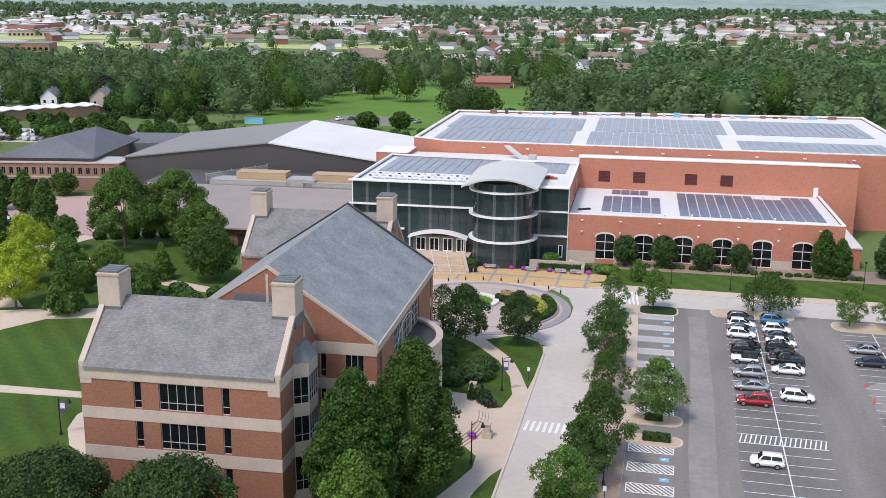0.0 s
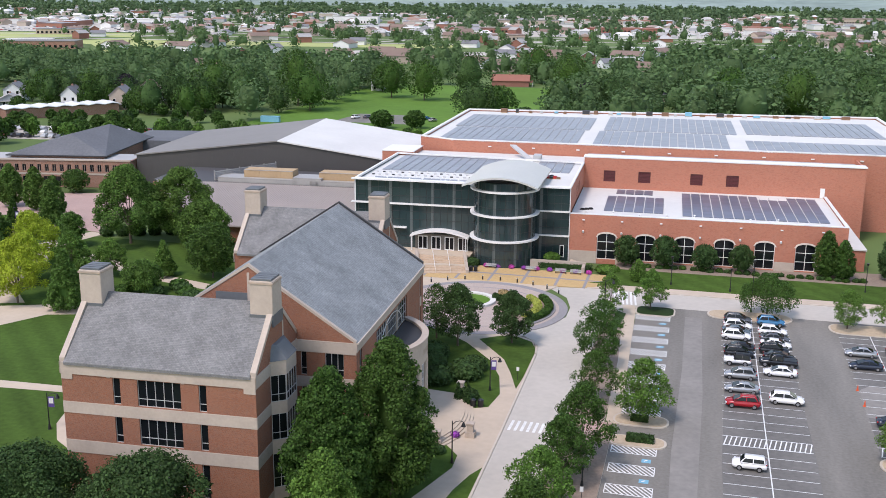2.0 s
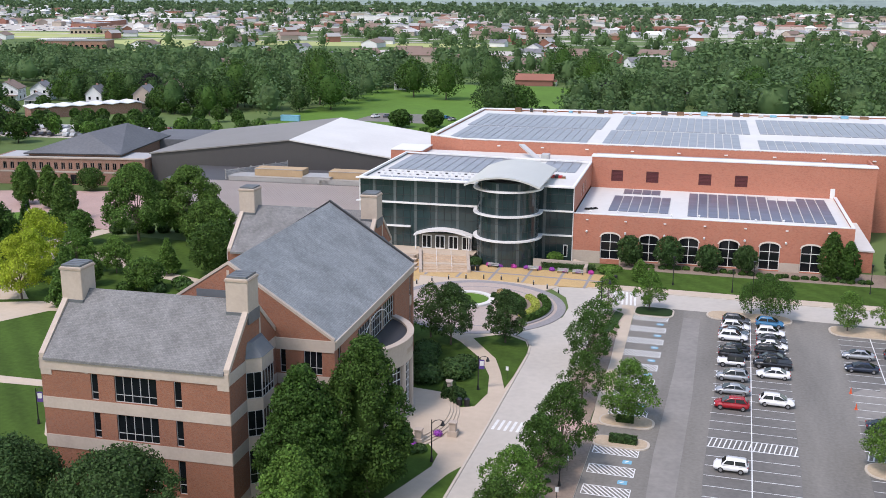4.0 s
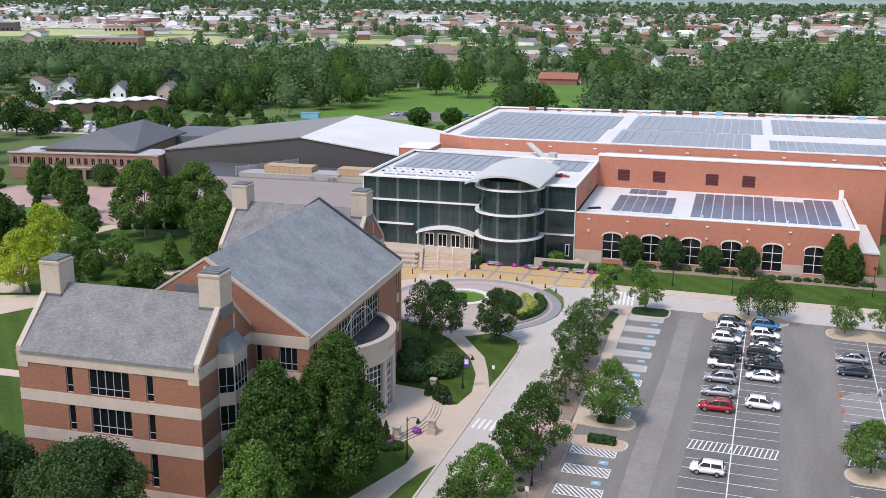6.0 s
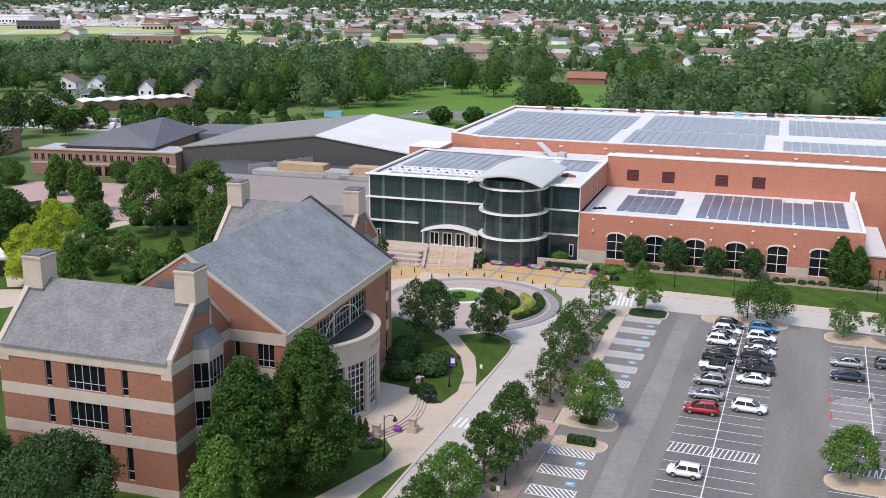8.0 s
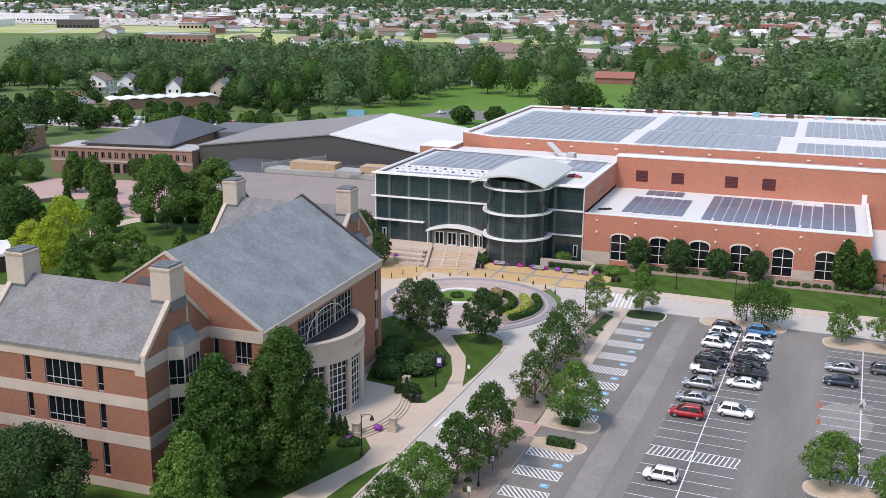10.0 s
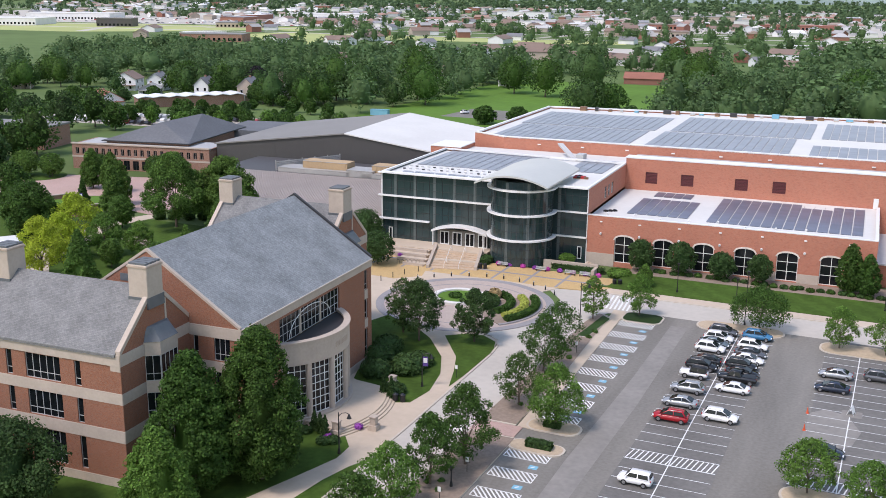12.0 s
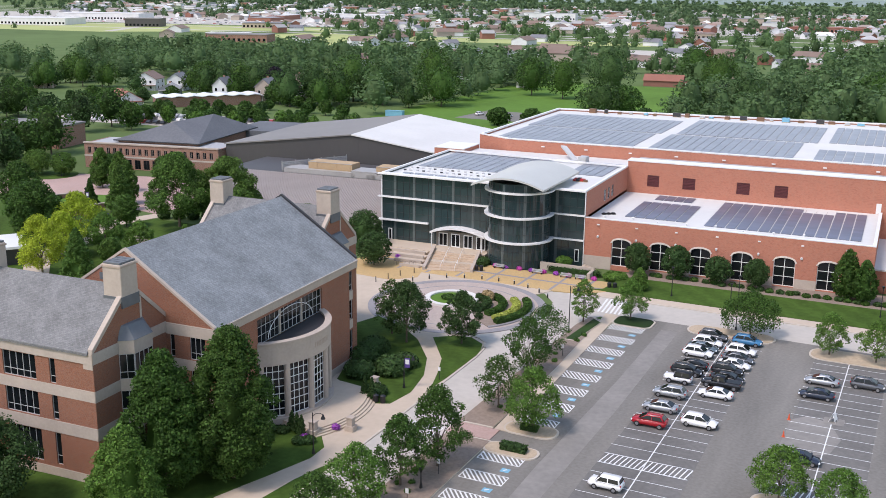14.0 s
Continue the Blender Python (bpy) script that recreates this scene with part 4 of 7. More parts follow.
# roof plant: timber-coloured units on a metal deck
for x, w, d, z0, z1, mt, nm, lb in ((-44.5, 21, 6, 6.2, 7.4, ALU, "plant_deck", "galvanised plant deck on a roof"), (-20, 15, 6, 6.2, 7.4, ALU, "plant_deck", "galvanised plant deck on a roof"), (-38, 13, 4.5, 7.4, 9.3, WOOD, "air_handling_unit", "tan boxy air handling unit on a roof"), (-18, 12, 4.5, 7.4, 9.3, WOOD, "air_handling_unit", "tan boxy air handling unit on a roof"), (-24.5, 7.5, 6, 6.2, 8.0, ALU, "air_duct", "grey metal duct box on a roof")):
    u = thing(nm, lb, "roof plant", pose(-70.5, 211, 0, 0, 0, 4.0) @ pose(x, 30.2 if z0 < 7 else 32, z0 + 0.4))
    part("body", box(0, w, 0, d, 0, z1 - z0), mt, u)
    for k in range(int(w / 1.4)):
        part("panel", box(0.1 + 1.4 * k, 1.35 + 1.4 * k, -0.06, 0, 0.15, z1 - z0 - 0.15), mt, u)
    part("rail", box(0, w, -0.12, -0.06, z1 - z0 - 0.1, z1 - z0 + 0.05), ALU, u)
scr = thing("louvred_screen", "tall galvanised louvred screen on a roof", "screen", pose(-118.5, 239.5, 5.4, 0, 0, 62))
for k in range(9):
    part("slat", box(0, 20, -0.1, 0.1, 0.4 * k, 0.4 * k + 0.3), ALU, scr)
for k in range(6):
    part("post", box(4 * k - 0.1, 4 * k + 0.1, 0.1, 0.25, -0.3, 3.8), ALU, scr)
SKL = thing("skylight_canopy", "sloping glazed canopy beside the dark field house", "canopy", pose(-134, 243, 0, 0, 0, 4))
for k in range(12):
    part("pane", solid([(0 + 1.9 * k, 0, 3.2), (1.75 + 1.9 * k, 0, 3.2), (4.75 + 1.9 * k, 9, 6.2), (3 + 1.9 * k, 9, 6.2)], [(0 + 1.9 * k, 0, 3.0), (1.75 + 1.9 * k, 0, 3.0), (4.75 + 1.9 * k, 9, 6.0), (3 + 1.9 * k, 9, 6.0)]), ALU if k < 7 else FRAME, SKL)
part("wall", box(0, 23, 0.3, 0.6, 0, 3.0), BRICK, SKL)

DH = thing("dining_hall", "two-storey old brick hall with a dark hipped roof", "building", pose(-196, 245.5, 0, 0, 0, 11.5))
part("wall", wall_with(0, 45, 0, 7.5, [(1.2 + 2.15 * k, 2.3 + 2.15 * k, 4.4, 6.4) for k in range(20)] + [(14 + 3 * k, 16 + 3 * k, 0.2, 3.0) for k in range(4)], 0.5, south(0)), BRICK_OLD, DH)
for k in range(20):
    window_unit(DH, 1.2 + 2.15 * k, 2.3 + 2.15 * k, 4.4, 6.4, 2, 1, south(0), frame_mat=STONE)
for k in range(4):
    window_unit(DH, 14 + 3 * k, 16 + 3 * k, 0.2, 3.0, 2, 1, south(0), frame_mat=FRAME, name="door")
part("stone_band", box(-0.1, 45.1, -0.08, 0, 3.5, 4.0), STONE, DH)
part("cornice", box(-0.2, 45.2, -0.25, 0.6, 7.5, 7.9), STONE, DH)
part("wall", box(0, 0.5, 0.5, 14, 0, 7.5), BRICK_OLD, DH)
part("wall", box(44.5, 45, 0.5, 14, 0, 7.5), BRICK_OLD, DH)
part("flat_roof", box(0, 45, 0.6, 14, 7.0, 7.4), MEMBRANE_GREY, DH)
hx0, hx1, hy0, hy1, hz = 8, 36.5, 4.2, 45, 8.3
r0, r1 = (23.6, 12.5, 13.3), (29, 29, 14.2)
part("upper_wall", box(hx0 + 0.8, hx1 - 0.8, hy0 + 0.8, hy1 - 0.8, 0, hz - 0.2), BRICK_OLD, DH)
bm = bm_new()
c = [bm.verts.new(q) for q in ((hx0, hy0, hz), (hx1, hy0, hz), (hx1, hy1, hz), (hx0, hy1, hz), r0, r1)]
for f in ((0, 1, 4), (1, 5, 4), (1, 2, 5), (2, 3, 5), (3, 0, 4), (3, 4, 5), (3, 2, 1, 0)):
    bm.faces.new([c[i] for i in f])
bmesh.ops.recalc_face_normals(bm, faces=bm.faces[:])
part("hipped_roof", bm, DARKROOF, DH, "dark grey hipped roof")
part("eave", box(hx0 - 0.3, hx1 + 0.3, hy0 - 0.3, hy1 + 0.3, hz - 0.3, hz + 0.02), FRAME, DH)
part("rear_roof", box(30, 52, 38, 62, 0, 8.0), DARKROOF, DH)


# ---- trees ----
def lumps(p, rng, wave):
    """Smooth bumps in -1..1 over points, from a few crossed waves about wave metres long."""
    out = np.zeros(len(p))
    for k in range(7):
        d = rng.normal(size=3)
        d /= np.linalg.norm(d)
        out += np.sin(p @ d * (math.tau / (wave * (0.6 + 0.8 * rng.random()))) + rng.random() * math.tau)
    return out / 3.2


def crown_radius(shape, t):
    if shape == "cone":
        return np.minimum(1, (t / 0.07) ** 0.6) * (1 - t) ** 0.8
    if shape == "column":
        return np.sin(np.pi * np.clip(t, 0.001, 0.999) ** 0.62) ** 0.68
    if shape == "open":
        return np.sin(np.pi * np.clip(t, 0.001, 0.999) ** 0.66) ** 0.75
    return np.sin(np.pi * np.clip(t, 0.001, 0.999) ** 0.85) ** 0.55


LOW = {"cone": 0.04, "column": 0.06, "open": 0.16, "round": 0.12}


def crown_clumps(shape, h, w, rng, number=None):
    """Centres and radii of the leafy clumps that make up a crown."""
    nb = number or {"open": 52, "round": 80, "cone": 90, "column": 150}[shape]
    low = LOW[shape]
    t = 0.03 + 0.94 * ((np.arange(nb) + rng.random(nb)) / nb) ** (1.25 if shape in ("cone", "column") else 0.9)
    a = np.arange(nb) * 2.39996 + 0.9 * rng.random(nb)
    rim = crown_radius(shape, t) * w / 2
    r = w * {"open": 0.1, "round": 0.115, "cone": 0.1, "column": 0.1}[shape] * (0.6 + 0.8 * rng.random(nb))
    if number:
        r *= 1.75
    r = np.minimum(r, rim * 0.7 + 0.035 * w)
    off = np.clip(rim - r * 0.85, 0, None) * (0.8 + 0.28 * rng.random(nb))
    if shape == "open":
        off *= 0.55 + 0.5 * rng.random(nb)
    z = np.minimum(h * (low + (1 - low) * t), h - r * 0.6)
    return np.stack([off * np.cos(a), off * np.sin(a), z], 1), r


def leaf_cloud(shape, h, w, count, size, rng, core=True, clumps=None, nu=14, nv=9):
    """Small leaves over the outsides of many rounded clumps, round an inner mass."""
    cs, rs_ = clumps
    n = int(count * 2.0)
    pick = rng.choice(len(rs_), n, p=rs_ ** 2 / (rs_ ** 2).sum())
    d = rng.normal(size=(n, 3))
    d /= np.linalg.norm(d, axis=1)[:, None]
    out = cs[pick] * np.array([1, 1, 0])
    out /= np.linalg.norm(out, axis=1)[:, None] + 0.1 * w
    d += 0.55 * out + np.array([0, 0, 0.4])
    d /= np.linalg.norm(d, axis=1)[:, None]
    c = cs[pick] + d * np.array([1, 1, 0.8]) * (rs_[pick] * (0.62 + 0.62 * rng.random(n) ** 1.4))[:, None]
    near_ = np.zeros(n, dtype=int)
    for p, r in zip(cs, rs_):
        near_ += ((c - p) ** 2).sum(1) < (0.55 * r) ** 2
    ok = np.flatnonzero(near_ == 0)[:count]
    count = len(ok)
    c, d = c[ok], d[ok]
    nrm = d + 0.7 * rng.normal(size=(count, 3)) + np.array([0, 0, 0.35])
    nrm /= np.linalg.norm(nrm, axis=1)[:, None]
    tt = np.cross(nrm, rng.normal(size=(count, 3)))
    tt /= np.linalg.norm(tt, axis=1)[:, None]
    b = np.cross(nrm, tt)
    s = size * (0.55 + 0.9 * rng.random(count))[:, None]
    k = (0.45 + 0.4 * rng.random(count))[:, None]
    q = np.stack([c - tt * s, c - b * s * k, c + tt * s, c + b * s * k], 1)
    q[:, 2] -= nrm * s * 0.3
    verts, faces = [q.reshape(-1, 3)], [np.arange(count * 4).reshape(-1, 4)]
    if core:
        low = LOW[shape]
        tv = np.repeat((np.arange(nv) + 0.6) / (nv + 0.2), nu)
        av = np.tile(np.arange(nu) * math.tau / nu, nv)
        rr = crown_radius(shape, tv) * w / 2
        p = np.stack([rr * np.cos(av), rr * np.sin(av), h * (low + 0.03 + (0.93 - low) * tv)], 1)
        p[:, :2] *= ((0.4 if shape == "column" else 0.5) * (0.97 + 0.2 * lumps(p, rng, 0.3 * w)))[:, None]
        f2 = [(j * nu + i, j * nu + (i + 1) % nu, (j + 1) * nu + (i + 1) % nu, (j + 1) * nu + i) for j in range(nv - 1) for i in range(nu)]
        verts.append(p)
        faces.append(np.array(f2) + count * 4)
    return np.concatenate(verts), np.concatenate(faces)


def mesh_of(name, verts, faces, material):
    me = bpy.data.meshes.new(name)
    nv, nf = len(verts), len(faces)
    me.vertices.add(nv)
    me.vertices.foreach_set("co", np.asarray(verts, dtype=np.float32).ravel())
    me.loops.add(nf * 4)
    me.loops.foreach_set("vertex_index", np.asarray(faces, dtype=np.int32).ravel())
    me.polygons.add(nf)
    me.polygons.foreach_set("loop_start", np.arange(0, nf * 4, 4, dtype=np.int32))
    me.update(calc_edges=True)
    me.validate()
    me.materials.append(material)
    return me


def build_tree(shape, h, w, leaf, count, size, seed, label, m, fine_=False):
    rng = np.random.default_rng(seed)
    tr = thing("tree", label, "tree", m)
    clumps = crown_clumps(shape, h, w, rng)
    bm = bm_new()
    r = max(0.09, h * 0.015)
    fork = h * {"cone": 0.85, "column": 0.6}.get(shape, 0.34)
    lean = 0.03 * h * (rng.random() - 0.5)
    tube(bm, (0, 0, -0.2), (lean, 0, fork), r * 1.3, r * 0.7, 8)
    for k, (p, cr) in enumerate(zip(*clumps)):
        if shape in ("open", "round") and k % 4 == 0:
            f = 0.5 + 0.5 * k / len(clumps[1])
            knee = (p[0] * 0.45 + lean, p[1] * 0.45, fork * f + (p[2] - fork * f) * 0.55)
            tube(bm, (lean * f, 0, fork * f), knee, r * 0.42, r * 0.26, 5)
            tube(bm, knee, p, r * 0.26, r * 0.08, 4)
    part("trunk", bm, BARK, tr)
    more, less = (4.2, 0.44) if fine_ else (3.0, 0.42) if shape == "open" else (2.1, 0.55)
    v, f = leaf_cloud(shape, h, w, int(count * more), size * less, rng, shape != "open", clumps)
    crown = new("crown", mesh_of("crown", v, f, leaf))
    crown.parent = tr
    return tr


TREES = [
    # the row beside the library
    ("column", -33.0, 95.0, 16.4, 9.8, "LEAF", 7500, 0.36, "tall dense green tree beside the brick library"),
    ("column", -27.9, 100.5, 18.3, 10.6, "LEAF", 8500, 0.36, "tall dense dark green tree beside the brick library"),
    ("column", -30.0, 85.5, 11.8, 7.6, "LEAF_BRIGHT", 4500, 0.32, "bright green young tree in front of taller trees"),
    ("round", -46.5, 80.5, 10.8, 13.2, "LEAF_DARK", 6500, 0.34, "broad dark green tree in front of the library"),
    ("round", -60.0, 81.0, 9.8, 13.4, "LEAF_DARK", 6500, 0.34, "broad dark green tree in front of the library"),
    ("cone", -69.5, 83.0, 9.0, 6.0, "LEAF_DARK", 3000, 0.3, "dark conifer at the library's corner"),
    # beside the road
    ("open", -11.0, 100.0, 8.0, 6.6, "LEAF_BRIGHT", 2600, 0.3, "leafy green street tree in a mulch strip"),
    ("open", -10.0, 107.5, 8.6, 6.0, "LEAF", 2400, 0.3, "leafy green street tree in a mulch strip"),
    ("open", -8.4, 113.8, 10.0, 7.2, "LEAF", 3200, 0.3, "leafy green street tree in a mulch strip"),
    ("open", -11.0, 92.0, 8.0, 6.6, "LEAF", 2400, 0.3, "leafy green street tree in a mulch strip"),
    ("open", -8.9, 133.0, 7.4, 6.2, "LEAF", 1700, 0.28, "open-branched green street tree in a mulch strip"),
    ("open", -2.2, 128.5, 8.4, 7.4, "LEAF_BRIGHT", 2900, 0.3, "leafy green tree on a kerbed parking island"),
    ("open", -10.2, 146.5, 8.6, 7.0, "LEAF", 2200, 0.3, "open-branched green street tree in a mulch strip"),
    ("open", -10.6, 155.0, 8.2, 7.0, "LEAF", 1500, 0.28, "sparse green street tree in a mulch strip"),
    ("open", -10.8, 173.3, 7.6, 4.8, "LEAF_BRIGHT", 1500, 0.28, "slim young green tree by the road"),
    ("open", -4.2, 178.8, 7.3, 5.2, "LEAF_BRIGHT", 1900, 0.28, "slim young green tree on a parking island"),
    ("open", 15.6, 180.0, 7.2, 9.6, "LEAF", 3200, 0.3, "round green tree on a parking island"),
    ("open", 28.3, 176.2, 6.8, 5.6, "LEAF_BRIGHT", 1700, 0.28, "small green tree on a gravel parking island"),
    ("open", 35.1, 175.8, 6.6, 5.6, "LEAF_BRIGHT", 1700, 0.28, "small green tree on a gravel parking island"),
    ("round", 50.0, 175.8, 6.6, 6.0, "LEAF", 1700, 0.28, "small green tree on a gravel parking island"),
    ("open", 28.9, 123.8, 6.4, 7.0, "LEAF_BRIGHT", 2300, 0.28, "small leafy tree on a parking island"),
    ("open", 35.5, 122.0, 6.0, 6.0, "LEAF_BRIGHT", 2000, 0.28, "small leafy tree on a parking island"),
    # turning circle
    ("open", -32.4, 150.4, 10.0, 8.0, "LEAF_DARK", 4200, 0.32, "rounded dark green tree on a lawn by the turning circle"),
    ("open", -24.4, 154.0, 8.6, 6.8, "LEAF_DARK", 3600, 0.32, "rounded dark green tree on a lawn by the turning circle"),
    ("open", -36.5, 153.0, 9.0, 6.5, "LEAF", 1400, 0.3, "sparse tree beside the rounded dark tree"),
    # along the sports hall
    ("round", -10.6, 204.8, 6.2, 5.6, "LEAF_DARK", 2000, 0.32, "small dark tree beside an arched window"),
    ("round", -3.0, 205.6, 6.4, 6.0, "LEAF_DARK", 2000, 0.32, "small dark tree beside an arched window"),
    ("round", 4.7, 205.6, 5.2, 5.4, "LEAF_DARK", 1800, 0.32, "small dark tree beside an arched window"),
    ("round", 11.7, 206.0, 5.6, 5.0, "LEAF_DARK", 1800, 0.32, "small dark tree beside an arched window"),
    ("column", 27.6, 206.5, 9.4, 5.4, "LEAF", 2600, 0.34, "dense upright green tree at the sports hall"),
    ("column", 30.6, 205.8, 8.0, 4.6, "LEAF", 2200, 0.34, "dense upright green tree at the sports hall"),
    ("column", 40.0, 208.0, 10.0, 6.0, "LEAF_DARK", 2600, 0.36, "dense green tree at the sports hall"),
    ("round", 45.5, 204.0, 9.0, 8.0, "LEAF", 3000, 0.36, "dense green tree at the sports hall"),
    ("column", -7.6, 196.0, 4.5, 3.4, "LEAF_BRIGHT", 900, 0.28, "slim young tree on the grass bank"),
    ("round", -52.5, 158.0, 5.0, 6.5, "LEAF_DARK", 1800, 0.3, "small green tree by the library's end"),
    ("round", -60.5, 188.5, 6.6, 7.4, "LEAF_DARK", 2500, 0.32, "green tree against the dark glass front"),
    ("round", -69.5, 200.0, 8.0, 8.5, "LEAF_DARK", 2500, 0.32, "green tree against the low brick building"),
    # courtyard
    ("open", -117.5, 196.5, 17.0, 14.5, "LEAF_MID", 9000, 0.5, "very large spreading green courtyard tree"),
    ("open", -108.5, 203.0, 16.0, 14.0, "LEAF_MID", 8500, 0.5, "large spreading green courtyard tree"),
    ("round", -98.0, 193.0, 11.0, 11.5, "LEAF_MID", 5200, 0.42, "spreading green courtyard tree"),
    ("round", -87.5, 176.0, 10.5, 10.0, "LEAF", 4000, 0.38, "rounded dark green courtyard tree"),
    ("cone", -97.0, 174.5, 7.2, 5.4, "LEAF_BRIGHT", 2000, 0.34, "conical bright green courtyard tree"),
    ("open", -126.0, 173.5, 11.0, 10.5, "LEAF_YELLOW", 4600, 0.38, "yellow-green spreading courtyard tree"),
    ("open", -113.0, 151.5, 11.6, 10.0, "LEAF_YELLOW", 4200, 0.38, "yellow-green spreading courtyard tree"),
    ("open", -119.5, 163.0, 9.5, 8.5, "LEAF_YELLOW", 3600, 0.38, "yellow-green spreading courtyard tree"),
    ("open", -114.0, 169.5, 8.8, 7.5, "LEAF_BRIGHT", 2800, 0.36, "light green spreading courtyard tree"),
    ("cone", -102.5, 150.5, 10.8, 7.8, "LEAF_MID", 4200, 0.34, "dense conical green courtyard tree"),
    ("open", -107.0, 172.0, 7.2, 6.2, "LEAF_BRIGHT", 2300, 0.34, "small bright green courtyard tree"),
    ("round", -106.5, 163.0, 5.6, 4.8, "LEAF_MID", 1900, 0.32, "small green courtyard tree"),
    ("round", -95.0, 163.0, 6.0, 7.5, "LEAF_MID", 2400, 0.34, "small green courtyard tree"),
    ("round", -128.0, 190.3, 7.4, 6.4, "LEAF_MID", 2400, 0.36, "small green courtyard tree"),
    ("column", -167.5, 223.3, 11.0, 6.6, "LEAF_MID", 3000, 0.4, "tall upright green courtyard tree"),
    ("column", -158.6, 221.0, 11.0, 6.2, "LEAF_MID", 3000, 0.4, "tall upright green courtyard tree"),
    ("column", -145.6, 210.0, 11.4, 5.6, "LEAF_MID", 2800, 0.4, "tall upright green courtyard tree"),
    ("cone", -141.5, 202.5, 12.0, 8.0, "LEAF_MID", 3600, 0.4, "tall conical green courtyard tree"),
    ("cone", -152.1, 203.5, 7.2, 4.2, "LEAF", 1800, 0.34, "narrow dark conifer in a planted court"),
    ("round", -134.0, 169.5, 13.4, 12.0, "LEAF", 5200, 0.42, "broad dark green courtyard tree"),
    ("round", -144.0, 176.5, 11.0, 10.0, "LEAF", 4200, 0.42, "broad dark green courtyard tree"),
    ("round", -157.0, 186.0, 13.4, 10.0, "LEAF", 3600, 0.42, "broad dark green courtyard tree"),
    ("round", -182.0, 241.5, 5.5, 7.5, "LEAF", 1700, 0.36, "small dark tree at a brick wall"),
    ("round", -163.0, 244.5, 6.0, 8.0, "LEAF", 1700, 0.36, "small dark tree at a brick wall"),
    ("round", -190.5, 231.5, 6.6, 7.6, "LEAF_MID", 2000, 0.38, "small spreading tree on a round lawn"),
    ("round", -198.0, 228.5, 7.2, 9.0, "LEAF_MID", 2200, 0.38, "small spreading tree on a round lawn"),
    ("round", -118.0, 224.0, 6.0, 6.0, "LEAF", 1600, 0.38, "small tree at the low brick building"),
    ("round", -84.0, 199.0, 8.0, 7.5, "LEAF", 2500, 0.36, "green tree between two buildings"),
    # beyond the sports hall's end
    ("round", 48.0, 219.0, 9.5, 9.5, "LEAF_DARK", 3400, 0.4, "broad dark tree against the hall's brick end wall"),
    ("round", 56.0, 222.0, 10.5, 10.0, "LEAF_DARK", 3400, 0.4, "broad dark tree against the hall's brick end wall"),
]
LEAVES = {"LEAF": LEAF, "LEAF_BRIGHT": LEAF_BRIGHT, "LEAF_DARK": LEAF_DARK, "LEAF_YELLOW": LEAF_YELLOW, "LEAF_MID": LEAF_MID}
for k, (shape, x, y, h, w, lf, cnt, size, lab) in enumerate(TREES):
    z = 0.75 if 203 < y < 209 and -13 < x < 60 else 0.1
    build_tree(shape, h, w * (1.2 if shape == "open" else 1.0), LEAVES[lf], cnt, size, 100 + k, lab, pose(x, y, z, 0, 0, 37 * k), fine_=y < 101 and shape != "open")

# ---- far woods, houses and town ----
rng = np.random.default_rng(7)
CLEAR = [  # x0, x1, y0, y1: open ground among the woods
    (-190, -40, 300, 395), (-172, -62, 395, 600), (-430, -190, 300, 448), (-90, 130, 200, 420),
    (-670, -545, 830, 1080), (-545, -430, 700, 860), (-1300, -780, 900, 1330)]


def blocked(x, y):
    return any(a < x < b and c < y < d for a, b, c, d in CLEAR)


def far_crowns(spots, count, size, material, name, label, number=14):
    vs, fs, base = [], [], 0
    protos = []
    for s in range(6):
        r2 = np.random.default_rng(40 + s)
        shape = "column" if s == 4 else "round"
        protos.append(leaf_cloud(shape, 1.0, 1.0, count, size, r2, True, crown_clumps(shape, 1.0, 1.0, r2, number), nu=7, nv=4))
    for i, (x, y, h, w) in enumerate(spots):
        v, f = protos[i % 6]
        a = i * 1.7
        ca, sa = math.cos(a), math.sin(a)
        q = np.stack([(v[:, 0] * ca - v[:, 1] * sa) * w + x, (v[:, 0] * sa + v[:, 1] * ca) * w + y, v[:, 2] * h], 1)
        vs.append(q)
        fs.append(f + base)
        base += len(v)
    ob = new(name, mesh_of(name, np.concatenate(vs), np.concatenate(fs), material))
    return tagged(ob, label, "woods", kind="stuff")


near, mid, far = [], [], []
for k in range(420):
    x, y = -640 + 440 * rng.random(), 150 + 290 * rng.random()
    if not ((y < 330 and x < -210 - 0.35 * max(0, y - 235)) or x < 41 - 1.12 * (y - 14) - 60) or (abs(x + 244) < 15 and abs(y - 270) < 14) or (y < 205 and x > -240):
        continue
    h_ = 9 + 7 * rng.random()
    if x > -330 and y < 330:
        build_tree("round", h_, h_ * (0.9 + 0.3 * rng.random()), (LEAF, LEAF_DARK, LEAF)[k % 3], 560, 0.85, 3400 + k, "leafy green tree west of the dining hall", pose(x, y, -0.05, 0, 0, 40 * k))
    else:
        near.append((x, y, h_, h_ * 1.1))
# woods behind the campus, then loose trees among the town's roofs, then woods to the skyline
for k in range(2100):
    y = 400 + 520 * rng.random() ** 0.8
    x = -1.15 * y - 40 + (1.5 * y + 120) * rng.random()
    edge_ = math.hypot(x - 20, y - 10) - 800 - 90 * noise.noise((x / 120, y / 120, 9.0))
    if x > 0.32 * y + 60 or blocked(x, y) or edge_ > 0 or (-330 < x < -0.03 * y and y > 700 and rng.random() < 0.6) or (-150 < x < -0.03 * y and y > 560 and rng.random() < 0.4):
        continue
    h = 9 + 9 * rng.random() + (3 if x > -0.03 * y else 0)
    (near if y < 620 else mid).append((x, y, h, h * (1.0 + 0.4 * rng.random())))
